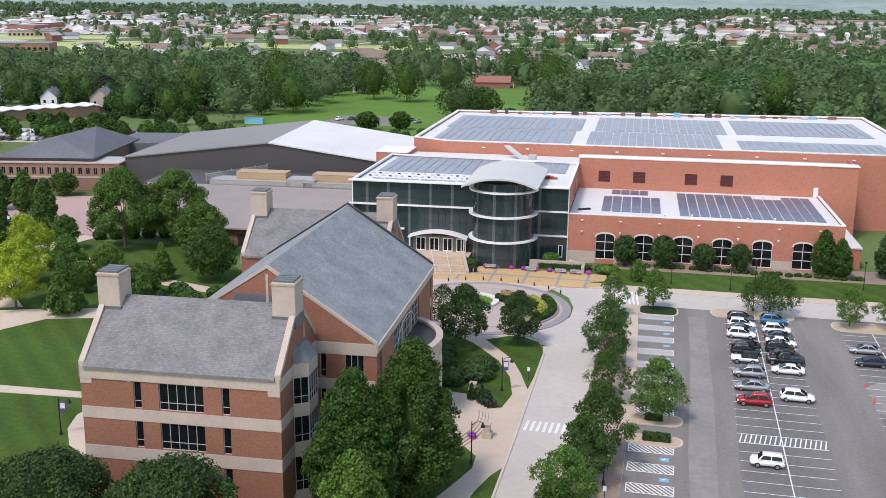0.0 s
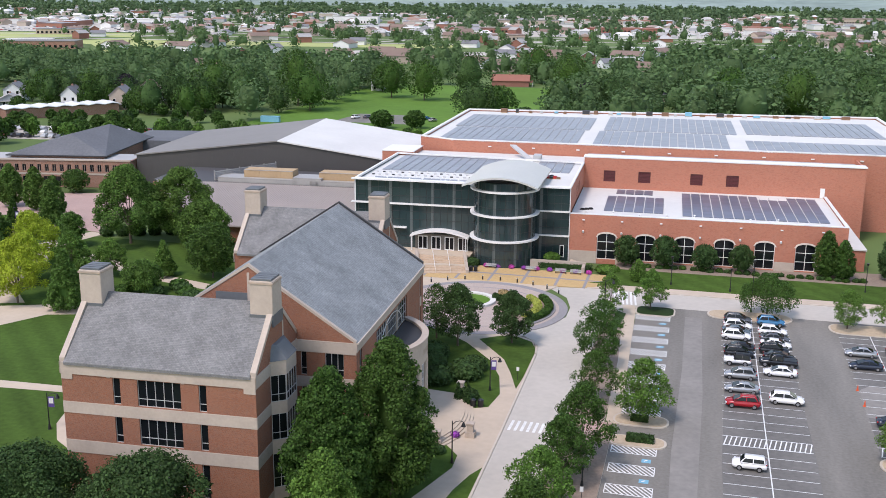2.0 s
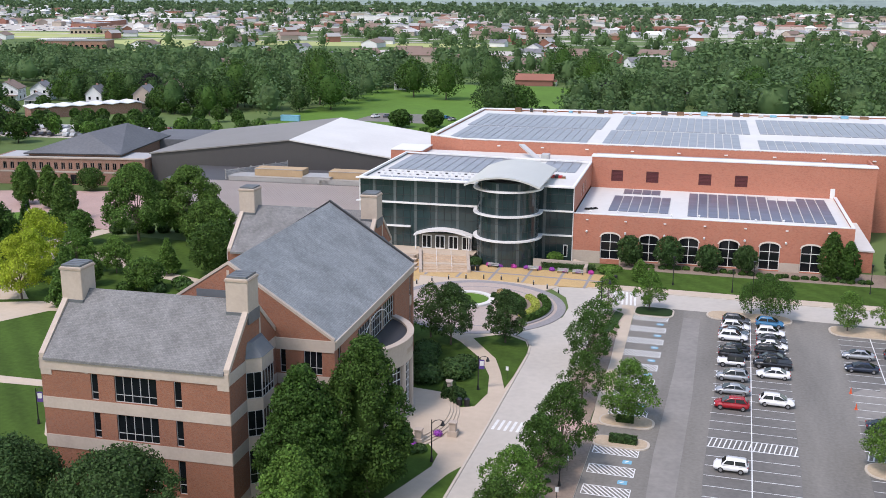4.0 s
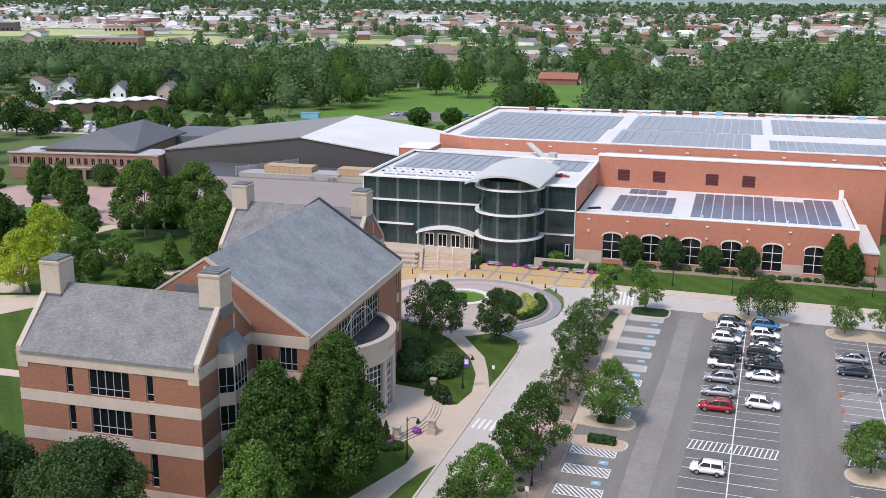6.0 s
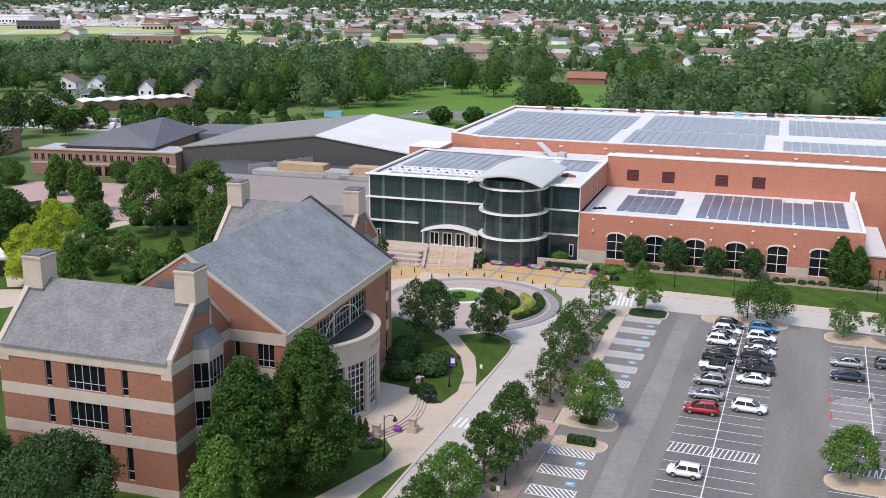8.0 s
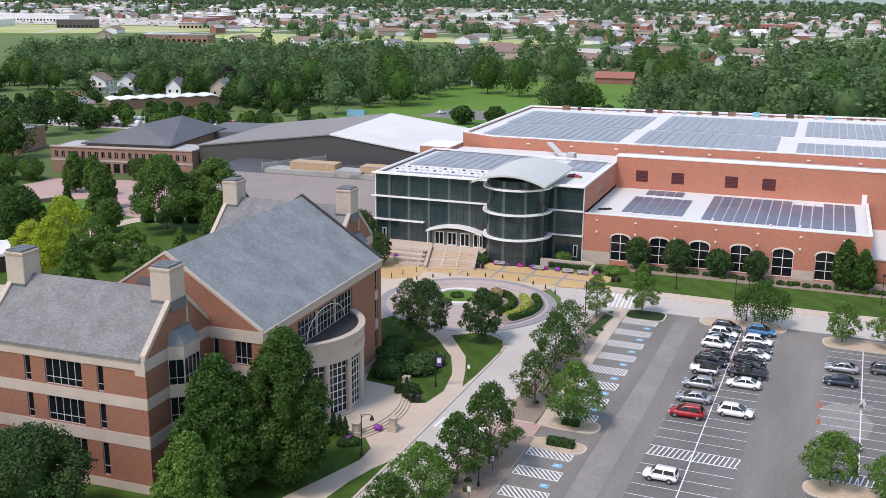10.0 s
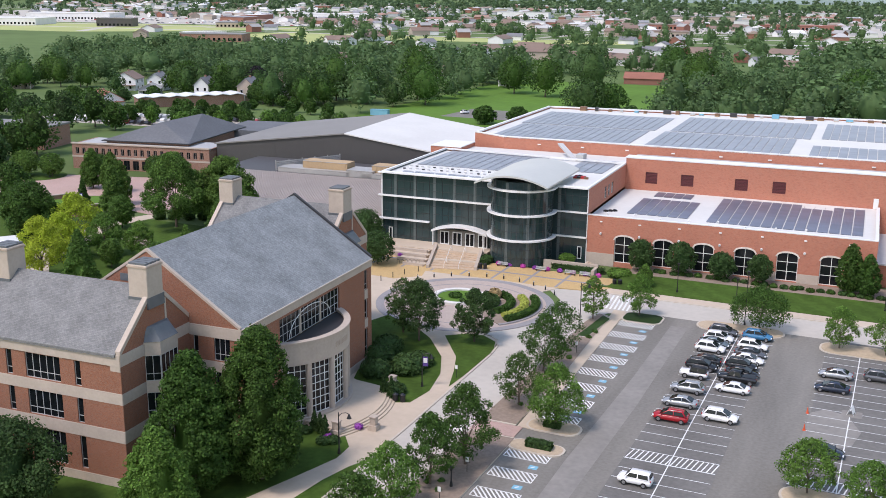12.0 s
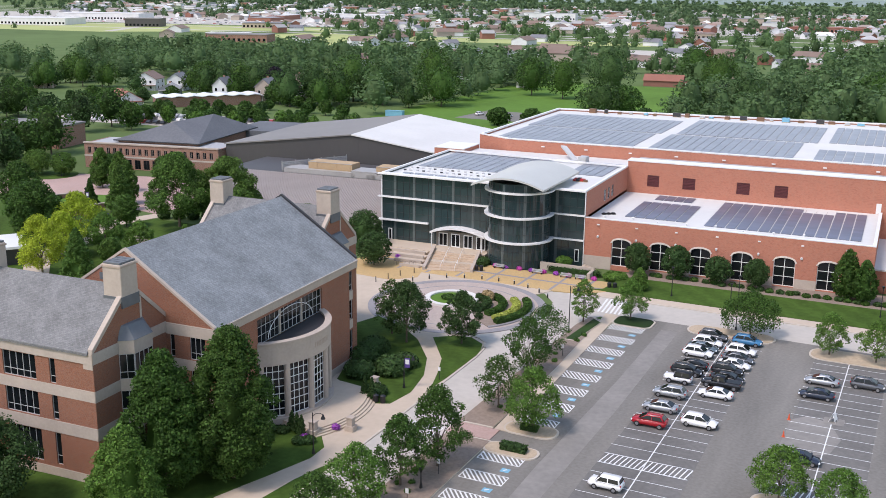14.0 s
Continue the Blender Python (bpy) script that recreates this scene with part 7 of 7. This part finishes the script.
# ---- town houses and sheds ----
def paint(name, c):
    return bpy.data.materials.get(name) or surf(name, c, 0.85, 0.1, 0.15)


SIDING = [paint("white_siding", (0.66, 0.66, 0.66)), paint("tan_siding", (0.40, 0.33, 0.27)), paint("grey_siding", (0.32, 0.33, 0.34)), paint("brick_house", (0.25, 0.11, 0.08))]
SHINGLE = [paint("grey_shingle", (0.17, 0.17, 0.18)), paint("brown_shingle", (0.20, 0.14, 0.11)), paint("red_shingle", (0.27, 0.11, 0.075)), paint("pale_shingle", (0.33, 0.32, 0.31))]


def house(x, y, rz, w, d, h, rise, wall_m, roof_m, label, storeys=2, porch=True, far=False):
    t = thing("house", label, "house", pose(x, y, -0.05, 0, 0, rz))
    part("wall", solid([(-w / 2, -d / 2, h), (-w / 2, -d / 2, 0), (w / 2, -d / 2, 0), (w / 2, -d / 2, h), (0, -d / 2, h + rise)], [(-w / 2, d / 2, h), (-w / 2, d / 2, 0), (w / 2, d / 2, 0), (w / 2, d / 2, h), (0, d / 2, h + rise)]), wall_m, t)
    for s in (-1, 1):
        e = s * (w / 2 + 0.5)
        ze = h - rise / (w / 2) * 0.5
        p = [(e, -d / 2 - 0.5, ze), (e, d / 2 + 0.5, ze), (0, d / 2 + 0.5, h + rise), (0, -d / 2 - 0.5, h + rise)]
        part("roof_slope", solid([(a, b, c + 0.25) for a, b, c in p], p), roof_m, t)
    for k in range(storeys):
        for u in (-w / 4, w / 4):
            wn_ = part("window", box(u - 0.55, u + 0.55, -d / 2 - 0.06, -d / 2, 0.9 + 2.8 * k, 2.3 + 2.8 * k), GLASS, t)
            part("frame", box(u - 0.65, u + 0.65, -d / 2 - 0.04, -d / 2 - 0.005, 0.8 + 2.8 * k, 2.4 + 2.8 * k), WHITE, wn_)
        for v in (-d / 4, d / 4):
            part("window", box(w / 2, w / 2 + 0.05, v - 0.5, v + 0.5, 0.9 + 2.8 * k, 2.3 + 2.8 * k), GLASS, t)
    if porch:
        part("porch_roof", box(-w / 2, w / 2, -d / 2 - 2.2, -d / 2 - 0.1, 2.6, 2.85), roof_m, t)
        for u in (-w / 2 + 0.2, 0, w / 2 - 0.2):
            part("porch_post", box(u - 0.1, u + 0.1, -d / 2 - 2.1, -d / 2 - 1.9, 0, 2.6), WHITE, t)
    if not far:
        part("chimney", box(-0.5, 0.4, 0.5, 1.3, h, h + rise + 0.9), BRICK_OLD, t)
    return t


S, R_ = SIDING, SHINGLE
for a in (
    (-286, 428, 15, 7.5, 11, 6.4, 3.6, S[0], R_[0], "white two-storey house with a grey roof", 2),
    (-261, 430, 15, 9, 11, 6.8, 3.8, S[1], R_[0], "tall taupe house with a steep gable", 2),
    (-248, 440, 60, 8, 10, 4.2, 3.4, S[2], R_[3], "small grey house with a pale roof", 1),
    (-345, 440, 20, 12, 12, 6.0, 3.4, S[0], R_[1], "large white house with dormered brown roof", 2),
    (-330, 446, 20, 9, 11, 5.8, 3.2, S[0], R_[0], "white two-storey house with a grey roof", 2),
    (-302, 375, 60, 12, 16, 3.6, 3.6, S[0], R_[2], "white gabled hall with a red-brown roof", 1),
    (-317, 424, 30, 10, 9, 3.4, 2.4, S[2], R_[3], "low grey bungalow with a pale roof", 1),
    (-270, 470, 10, 9, 11, 6, 3.4, S[1], R_[1], "tan house behind trees", 2),
    (-245, 492, 100, 9, 12, 6, 3.2, S[0], R_[0], "white house behind trees", 2),
    (-230, 592, 95, 10, 20, 4.0, 3.0, S[0], R_[1], "long white house with a brown roof", 1),
    (-212, 596, 95, 9, 14, 4.0, 2.6, S[0], R_[3], "white house with a pale roof", 1),
    (-112, 612, 97, 13, 22, 3.4, 3.0, S[3], R_[2], "long low brick house with a red-brown roof", 1),
    (-72, 606, 20, 13, 15, 3.6, 3.4, S[3], R_[1], "brick bungalow with a brown hipped roof", 1),
    (-178, 560, 15, 8, 10, 6, 3.2, S[0], R_[0], "white house at the park's edge", 2),
    (-228, 782, 100, 24, 34, 6, 5, S[1], R_[1], "wide building with a brown roof among trees", 2),
    (36, 545, 100, 10, 16, 3.2, 2.2, S[0], R_[0], "low pale house behind the sports hall", 1),
    (14, 540, 100, 9, 13, 3.2, 2.2, S[2], R_[3], "low grey house behind the sports hall", 1),
    (-18, 552, 100, 9, 13, 3.2, 2.0, S[1], R_[0], "low tan house behind the sports hall", 1),
    (60, 520, 90, 9, 13, 3.2, 2.2, S[0], R_[0], "low pale house behind the sports hall", 1),
    (80, 560, 90, 9, 13, 3.2, 2.2, S[2], R_[0], "low grey house behind the sports hall", 1),
    (-52, 545, 90, 8, 12, 3.2, 2.2, S[0], R_[0], "small pale house behind the sports hall", 1),
    (-400, 420, 40, 10, 12, 6, 3.2, S[1], R_[1], "tan house among trees", 2),
):
    house(*a)
cp = thing("long_shed", "long low shed with a folded white roof", "shed", pose(-273, 398, 0, 0, 0, 50))
for k in range(7):
    p = [(-24 + 7 * k, -7, 4.6), (-20.5 + 7 * k, -7, 5.2), (-17 + 7 * k, -7, 4.6), (-17 + 7 * k, 7, 4.6), (-20.5 + 7 * k, 7, 5.2), (-24 + 7 * k, 7, 4.6)]
    part("roof_fold", solid([p[0], p[1], p[4], p[5]], [(a, b, c - 0.3) for a, b, c in (p[0], p[1], p[4], p[5])]), WHITE, cp)
    part("roof_fold", solid([p[1], p[2], p[3], p[4]], [(a, b, c - 0.3) for a, b, c in (p[1], p[2], p[3], p[4])]), WHITE, cp)
part("wall", box(-23.5, 24.5, -6, 6, 0, 4.3), BRICK_OLD, cp)
slab("town_street", [(-420, 318), (-330, 338), (-150, 350), (-60, 372), (-60, 388), (-150, 364), (-330, 352), (-420, 332)], 0.0, ASPHALT, "grey asphalt street behind the campus", "street")
slab("back_car_park", [(-190, 300), (-100, 325), (-90, 352), (-200, 346)], 0.0, CONCRETE, "grey car park behind the dark field house", "car park")
slab("back_car_park", [(-300, 322), (-185, 338), (-165, 350), (-165, 376), (-300, 360)], 0.03, CONCRETE, "pale car park behind the dining hall", "car park")
slab("park_lawn", [(-185, 398), (-60, 380), (-40, 600), (-190, 600)], 0.0, PARK, "open bright green park lawn", "park")
slab("park_car_park", [(-152, 415), (-118, 415), (-122, 446), (-150, 446)], 0.03, ASPHALT, "small grey car park beside the lawn", "car park")
slab("dry_field", [(-660, 965), (-640, 1070), (-560, 1020), (-440, 720), (-415, 690), (-470, 760), (-600, 930)], 0.0, FIELD, "pale yellow-green open field", "field")
slab("dry_field", [(-1150, 880), (-850, 920), (-760, 1000), (-700, 1090), (-640, 1080), (-700, 1180), (-1000, 1130), (-1300, 1020)], 0.0, FIELD, "pale yellow-green open field", "field")
slab("dry_field", [(-545, 960), (-300, 985), (-230, 1010), (-240, 1060), (-560, 1045)], 0.0, FIELD, "pale yellow-green strip of open field", "field")
slab("dry_field", [(60, 1250), (420, 1280), (470, 1400), (70, 1350)], 0.0, FIELD, "pale yellow-green strip of open field", "field")
slab("far_paving", [(-1500, 1040), (-1000, 1150), (-640, 1230), (-560, 1480), (-1600, 1600)], 0.01, CONCRETE, "pale far car parks and yards", "paving")
slab("far_paving", [(-860, 935), (-935, 1085), (-925, 1092), (-846, 936)], 0.02, CONCRETE, "pale curved road beside far stores", "paving")
slab("far_paving", [(-500, 1280), (250, 1350), (500, 1750), (-500, 1640)], 0.01, CONCRETE, "pale far car parks and yards", "paving")
slab("far_paving", [(-330, 860), (-190, 880), (-180, 950), (-320, 930)], 0.01, CONCRETE, "pale far car parks and yards", "paving")
bm = bm_new()
for k in range(17):
    for x0, y0, x1, y1 in ((-1700 + 150 * k, 1100, -1350 + 150 * k, 2500), (-2000, 920 + 95 * k, 900, 1180 + 95 * k)):
        d = Vector((x1 - x0, y1 - y0)).normalized() * 5.5
        bm.faces.new([bm.verts.new((x, y, 0.04)) for x, y in ((x0 + d.y, y0 - d.x), (x1 + d.y, y1 - d.x), (x1 - d.y, y1 + d.x), (x0 - d.y, y0 + d.x))])
tagged(part("far_streets", bm, CONCRETE), "pale concrete streets of the far town", "street", kind="structure")
slab("far_road", [(120, 780), (132, 780), (420, 2600), (395, 2600)], 0.0, CONCRETE, "pale straight far road", "road")
bc = thing("skip_container", "blue steel skip container by the car park", "container", pose(-176, 405, 0, 0, 0, 5))
part("body", box(-4, 4, -1.2, 1.2, 0.1, 2.4), BLUE, bc)
part("rim", box(-4.1, 4.1, -1.3, 1.3, 2.4, 2.55), BLUE, bc)
# street trees along the town street, some park trees, and a purple-leaved one
rs = np.random.default_rng(3)
HOMES = [(-286, 428), (-261, 430), (-248, 440), (-345, 440), (-330, 446), (-302, 375), (-317, 424), (-273, 398), (-285, 385), (-262, 411)]
street = [(-330 + 5.4 * k + 3 * rs.random(), 322 + 0.11 * 5.4 * k + 16 * rs.random(), 5 + 3 * rs.random(), 5 + 3 * rs.random()) for k in range(50)]
for k in range(150):
    x, y = -420 + 235 * rs.random(), 345 + 105 * rs.random()
    h = 4.5 + 3 * rs.random() if y < 412 else 9 + 8 * rs.random()
    # keep the houses in sight from the campus
    if any(abs(x - a + 0.75 * (b - y)) < 9 and -6 < b - y < 40 or math.hypot(x - a, y - b) < 10 for a, b in HOMES):
        continue
    street.append((x, y, h, h * (0.85 + 0.3 * rs.random())))
for i, (x, y, h, w) in enumerate(street):
    build_tree("round", h, w, (LEAF, LEAF_BRIGHT, LEAF)[i % 3] if i < 50 else (LEAF, LEAF_DARK, LEAF)[i % 3], 240 if i < 50 else 360, 0.8, 3000 + i, "small bright street tree behind the campus" if i < 50 else "leafy tree between town houses", pose(x, y, 0, 0, 0, 20 * i))
PARKT = [(-138, 512, 20, 20), (-158, 520, 19, 18), (-118, 528, 24, 25), (-172, 548, 15, 13), (-190, 470, 26, 20), (-205, 440, 20, 26), (-222, 446, 22, 24), (-176, 450, 18, 24), (-95, 440, 16, 22), (-86, 446, 14, 18), (-62, 470, 15, 14), (-40, 480, 18, 22), (-70, 560, 22, 22), (-100, 640, 22, 22), (-8, 510, 16, 17), (12, 480, 22, 22), (40, 470, 23, 24), (70, 480, 23, 26), (100, 470, 22, 24), (55, 440, 14, 14), (-250, 420, 9, 10), (-274, 424, 13, 12), (-306, 440, 16, 18), (-232, 425, 18, 18), (-125, 400, 7, 10), (-112, 404, 7, 9), (-70, 420, 8, 10)]
for i, (x, y, h, w) in enumerate(PARKT):
    build_tree("round", h, w, (LEAF, LEAF, LEAF_DARK)[i % 3], 1100, 0.8, 3200 + i, "large spreading tree at the town park", pose(x, y, 0, 0, 0, 20 * i))
build_tree("round", 13, 14, LEAF_PURPLE, 1100, 0.7, 3300, "dark purple-leaved tree behind the sports hall", pose(-52, 486, 0))
build_tree("round", 14, 13, LEAF_PURPLE, 1100, 0.7, 3301, "dark purple-leaved tree among town houses", pose(-272, 452, 0))

# ---- far town ----
rt = np.random.default_rng(21)
protos = []
for k in range(4):
    protos.append(house(-4000, -3000 - 60 * k, 0, (12, 14, 11, 16)[k], (16, 22, 14, 26)[k], (4, 5, 6, 4.5)[k], (3, 3.5, 3.2, 3.4)[k], S[k % 3 if k != 2 else 3], R_[(0, 1, 3, 1)[k]], "far town house among treetops", 0, False, True))
for k in range(230):
    y = 660 + 800 * rt.random()
    x = -0.22 * y + (rt.random() * 2 - 1) * (0.6 * y)
    if blocked(x, y) or x > 0.4 * y + 60 or (y < 1150 and rt.random() < 0.45):
        continue
    copy_thing(protos[k % 4], pose(x, y, 0, 0, 0, rt.random() * 180))


def island_tints(name, tints, rough):
    """One material whose separate pieces each take one of a few plain colours."""
    m = surf(name, tints[0], rough, 0.1, 0.1)
    n, l = m.node_tree.nodes, m.node_tree.links
    ramp = n.new("ShaderNodeValToRGB")
    ramp.color_ramp.interpolation = "CONSTANT"
    while len(ramp.color_ramp.elements) < len(tints):
        ramp.color_ramp.elements.new(0.5)
    for k, c in enumerate(tints):
        ramp.color_ramp.elements[k].position = k / len(tints)
        ramp.color_ramp.elements[k].color = (*c, 1)
    l.new(n.new("ShaderNodeNewGeometry").outputs["Random Per Island"], ramp.inputs[0])
    l.new(ramp.outputs[0], [k for k in n if k.bl_idname == "ShaderNodeHueSaturation"][0].inputs["Color"])
    return m


TOWN_WALL = island_tints("town_walls", [(0.62, 0.62, 0.6), (0.42, 0.36, 0.3), (0.28, 0.13, 0.09), (0.68, 0.67, 0.64), (0.4, 0.41, 0.42)], 0.85)
TOWN_ROOF = island_tints("town_roofs", [(0.26, 0.26, 0.27), (0.3, 0.24, 0.2), (0.42, 0.41, 0.4), (0.3, 0.19, 0.15), (0.62, 0.62, 0.61), (0.36, 0.3, 0.26)], 0.85)
TOWN_CAR = island_tints("distant_car_paint", [(0.75, 0.75, 0.75), (0.4, 0.41, 0.42), (0.03, 0.03, 0.035), (0.7, 0.7, 0.68), (0.12, 0.13, 0.15), (0.3, 0.03, 0.03)], 0.3)


def turned(x, y, a):
    ca, sa = math.cos(a), math.sin(a)
    return lambda u, v, z: (x + u * ca - v * sa, y + u * sa + v * ca, z)


walls_, roofs_, cars_ = bm_new(), bm_new(), bm_new()
for k in range(860):
    y = 1180 + 1500 * rt.random() ** 0.9
    x = -1.0 * y + 1.35 * y * rt.random()
    if blocked(x, y):
        continue
    w, d, h = 10 + 8 * rt.random(), 12 + 12 * rt.random(), 3.2 + 3 * rt.random()
    if rt.random() < 0.16:
        w, d, h = w * 2.2, d * 2.4, h + 1.5
    at = turned(x, y, (0.18, 0.18 + math.pi / 2)[k % 2] + 0.1 * (rt.random() - 0.5))
    lo = [walls_.verts.new(at(u, v, 0)) for u, v in ((-w / 2, -d / 2), (w / 2, -d / 2), (w / 2, d / 2), (-w / 2, d / 2))]
    hi = [walls_.verts.new(at(u, v, h)) for u, v in ((-w / 2, -d / 2), (w / 2, -d / 2), (w / 2, d / 2), (-w / 2, d / 2))]
    for i in range(4):
        walls_.faces.new((lo[i], lo[(i + 1) % 4], hi[(i + 1) % 4], hi[i]))
    rise, q = (0.5, 0.45) if w > 20 else (2.2 + 1.6 * rt.random(), 0.5)
    ev = [roofs_.verts.new(at(u, v, h)) for u, v in ((-w / 2 - 0.6, -d / 2 - 0.6), (w / 2 + 0.6, -d / 2 - 0.6), (w / 2 + 0.6, d / 2 + 0.6), (-w / 2 - 0.6, d / 2 + 0.6))]
    rg = [roofs_.verts.new(at(0, v, h + rise)) for v in (-d / 2 + w * 0.3 * (k % 3 > 0), d / 2 - w * 0.3 * (k % 3 > 0))]
    roofs_.faces.new((ev[0], ev[1], rg[0]))
    roofs_.faces.new((ev[1], ev[2], rg[1], rg[0]))
    roofs_.faces.new((ev[2], ev[3], rg[1]))
    roofs_.faces.new((ev[3], ev[0], rg[0], rg[1]))
SIDE = [(-2.3, 0.4), (2.3, 0.4), (2.25, 0.85), (1.2, 1.0), (0.5, 1.5), (-1.3, 1.5), (-2.2, 0.95)]
for k in range(620):
    if k < 110:
        x, y, a = -288 + 3.2 * (k % 36) + rt.random(), 328 + 0.14 * 3.2 * (k % 36) + 10 * (k // 36), 1.72
    elif k < 420:
        x, y, a = -1300 + 700 * rt.random(), 1150 + 13 * (k % 17), 0.2
        y += 0.15 * (x + 1000)
    else:
        x, y, a = -480 + 900 * rt.random(), 1330 + 16 * (k % 17), 1.7
    if k < 110 and rt.random() < 0.25:
        continue
    at = turned(x, y, a)
    rows_ = [[cars_.verts.new(at(u, v, z + 0.02)) for u, z in SIDE] for v in (-0.9, 0.9)]
    for i in range(7):
        cars_.faces.new((rows_[0][i], rows_[0][(i + 1) % 7], rows_[1][(i + 1) % 7], rows_[1][i]))
    for r_ in rows_:
        cars_.faces.new(r_)
for nm, bm, mt, lb, ct in (("far_town_walls", walls_, TOWN_WALL, "walls of many small far town houses", "houses"), ("far_town_roofs", roofs_, TOWN_ROOF, "grey, brown and pale roofs of far town houses", "roofs"), ("far_parked_cars", cars_, TOWN_CAR, "rows of small far parked cars", "cars")):
    bmesh.ops.recalc_face_normals(bm, faces=bm.faces[:])
    tagged(part(nm, bm, mt), lb, ct, kind="stuff")


def flat_block(x, y, w, d, h, rz, wall_m, roof_m, label):
    t = thing("commercial_building", label, "building", pose(x, y, 0, 0, 0, rz))
    part("wall", box(-w / 2, w / 2, -d / 2, d / 2, 0, h), wall_m, t)
    part("roof", box(-w / 2 - 0.3, w / 2 + 0.3, -d / 2 - 0.3, d / 2 + 0.3, h, h + 0.6), roof_m, t)
    for i in range(int(w / 5)):
        part("window", box(-w / 2 + 1 + 5 * i, -w / 2 + 3.6 + 5 * i, -d / 2 - 0.1, -d / 2, 1, min(h - 0.8, 3.6)), GLASS, t)
    return t


for a in ((-600, 1720, 90, 24, 11, 8, S[0], MEMBRANE_GREY, "long white office building with tall bays"), (-1080, 1040, 110, 60, 8, 20, S[0], MEMBRANE, "broad white far store"), (-1150, 1240, 130, 60, 9, 20, S[0], MEMBRANE, "broad white far store"), (-915, 1068, 46, 26, 10, 25, DARKMETAL, GREYROOF, "dark box-shaped far building"), (-650, 900, 44, 20, 5, 20, BRICK_OLD, MEMBRANE, "low brick building with a pale roof"), (-770, 1135, 60, 30, 6, 25, S[1], R_[0], "far tan building with a grey roof"), (-596, 850, 60, 30, 7, 20, BRICK_OLD, GREYROOF, "low brown brick building"), (-290, 1690, 100, 30, 10, 10, S[1], GREYROOF, "tan far apartment block in town"), (-300, 1420, 80, 40, 6, 10, S[3], R_[1], "low brown far building"), (-160, 1900, 120, 40, 7, 5, S[1], R_[2], "far building with a brown roof"), (320, 2200, 200, 70, 9, 0, S[1], R_[1], "wide far store with a brown roof"), (-60, 980, 40, 30, 5, 0, S[0], MEMBRANE, "low white far building"), (-240, 1200, 60, 40, 6, 15, S[1], R_[1], "far building with a brown roof"), (-850, 1500, 140, 50, 8, 20, S[0], MEMBRANE, "broad white far store"), (-120, 1500, 110, 40, 6, 5, S[3], R_[2], "row of far brick shops"), (60, 1650, 110, 40, 6, 0, S[1], R_[2], "far shops with a brown roof")):
    flat_block(*a)

flat_block(-244, 272, 26, 16, 7, 12, BRICK_OLD, GREYROOF, "dark brick building among trees west of the court")
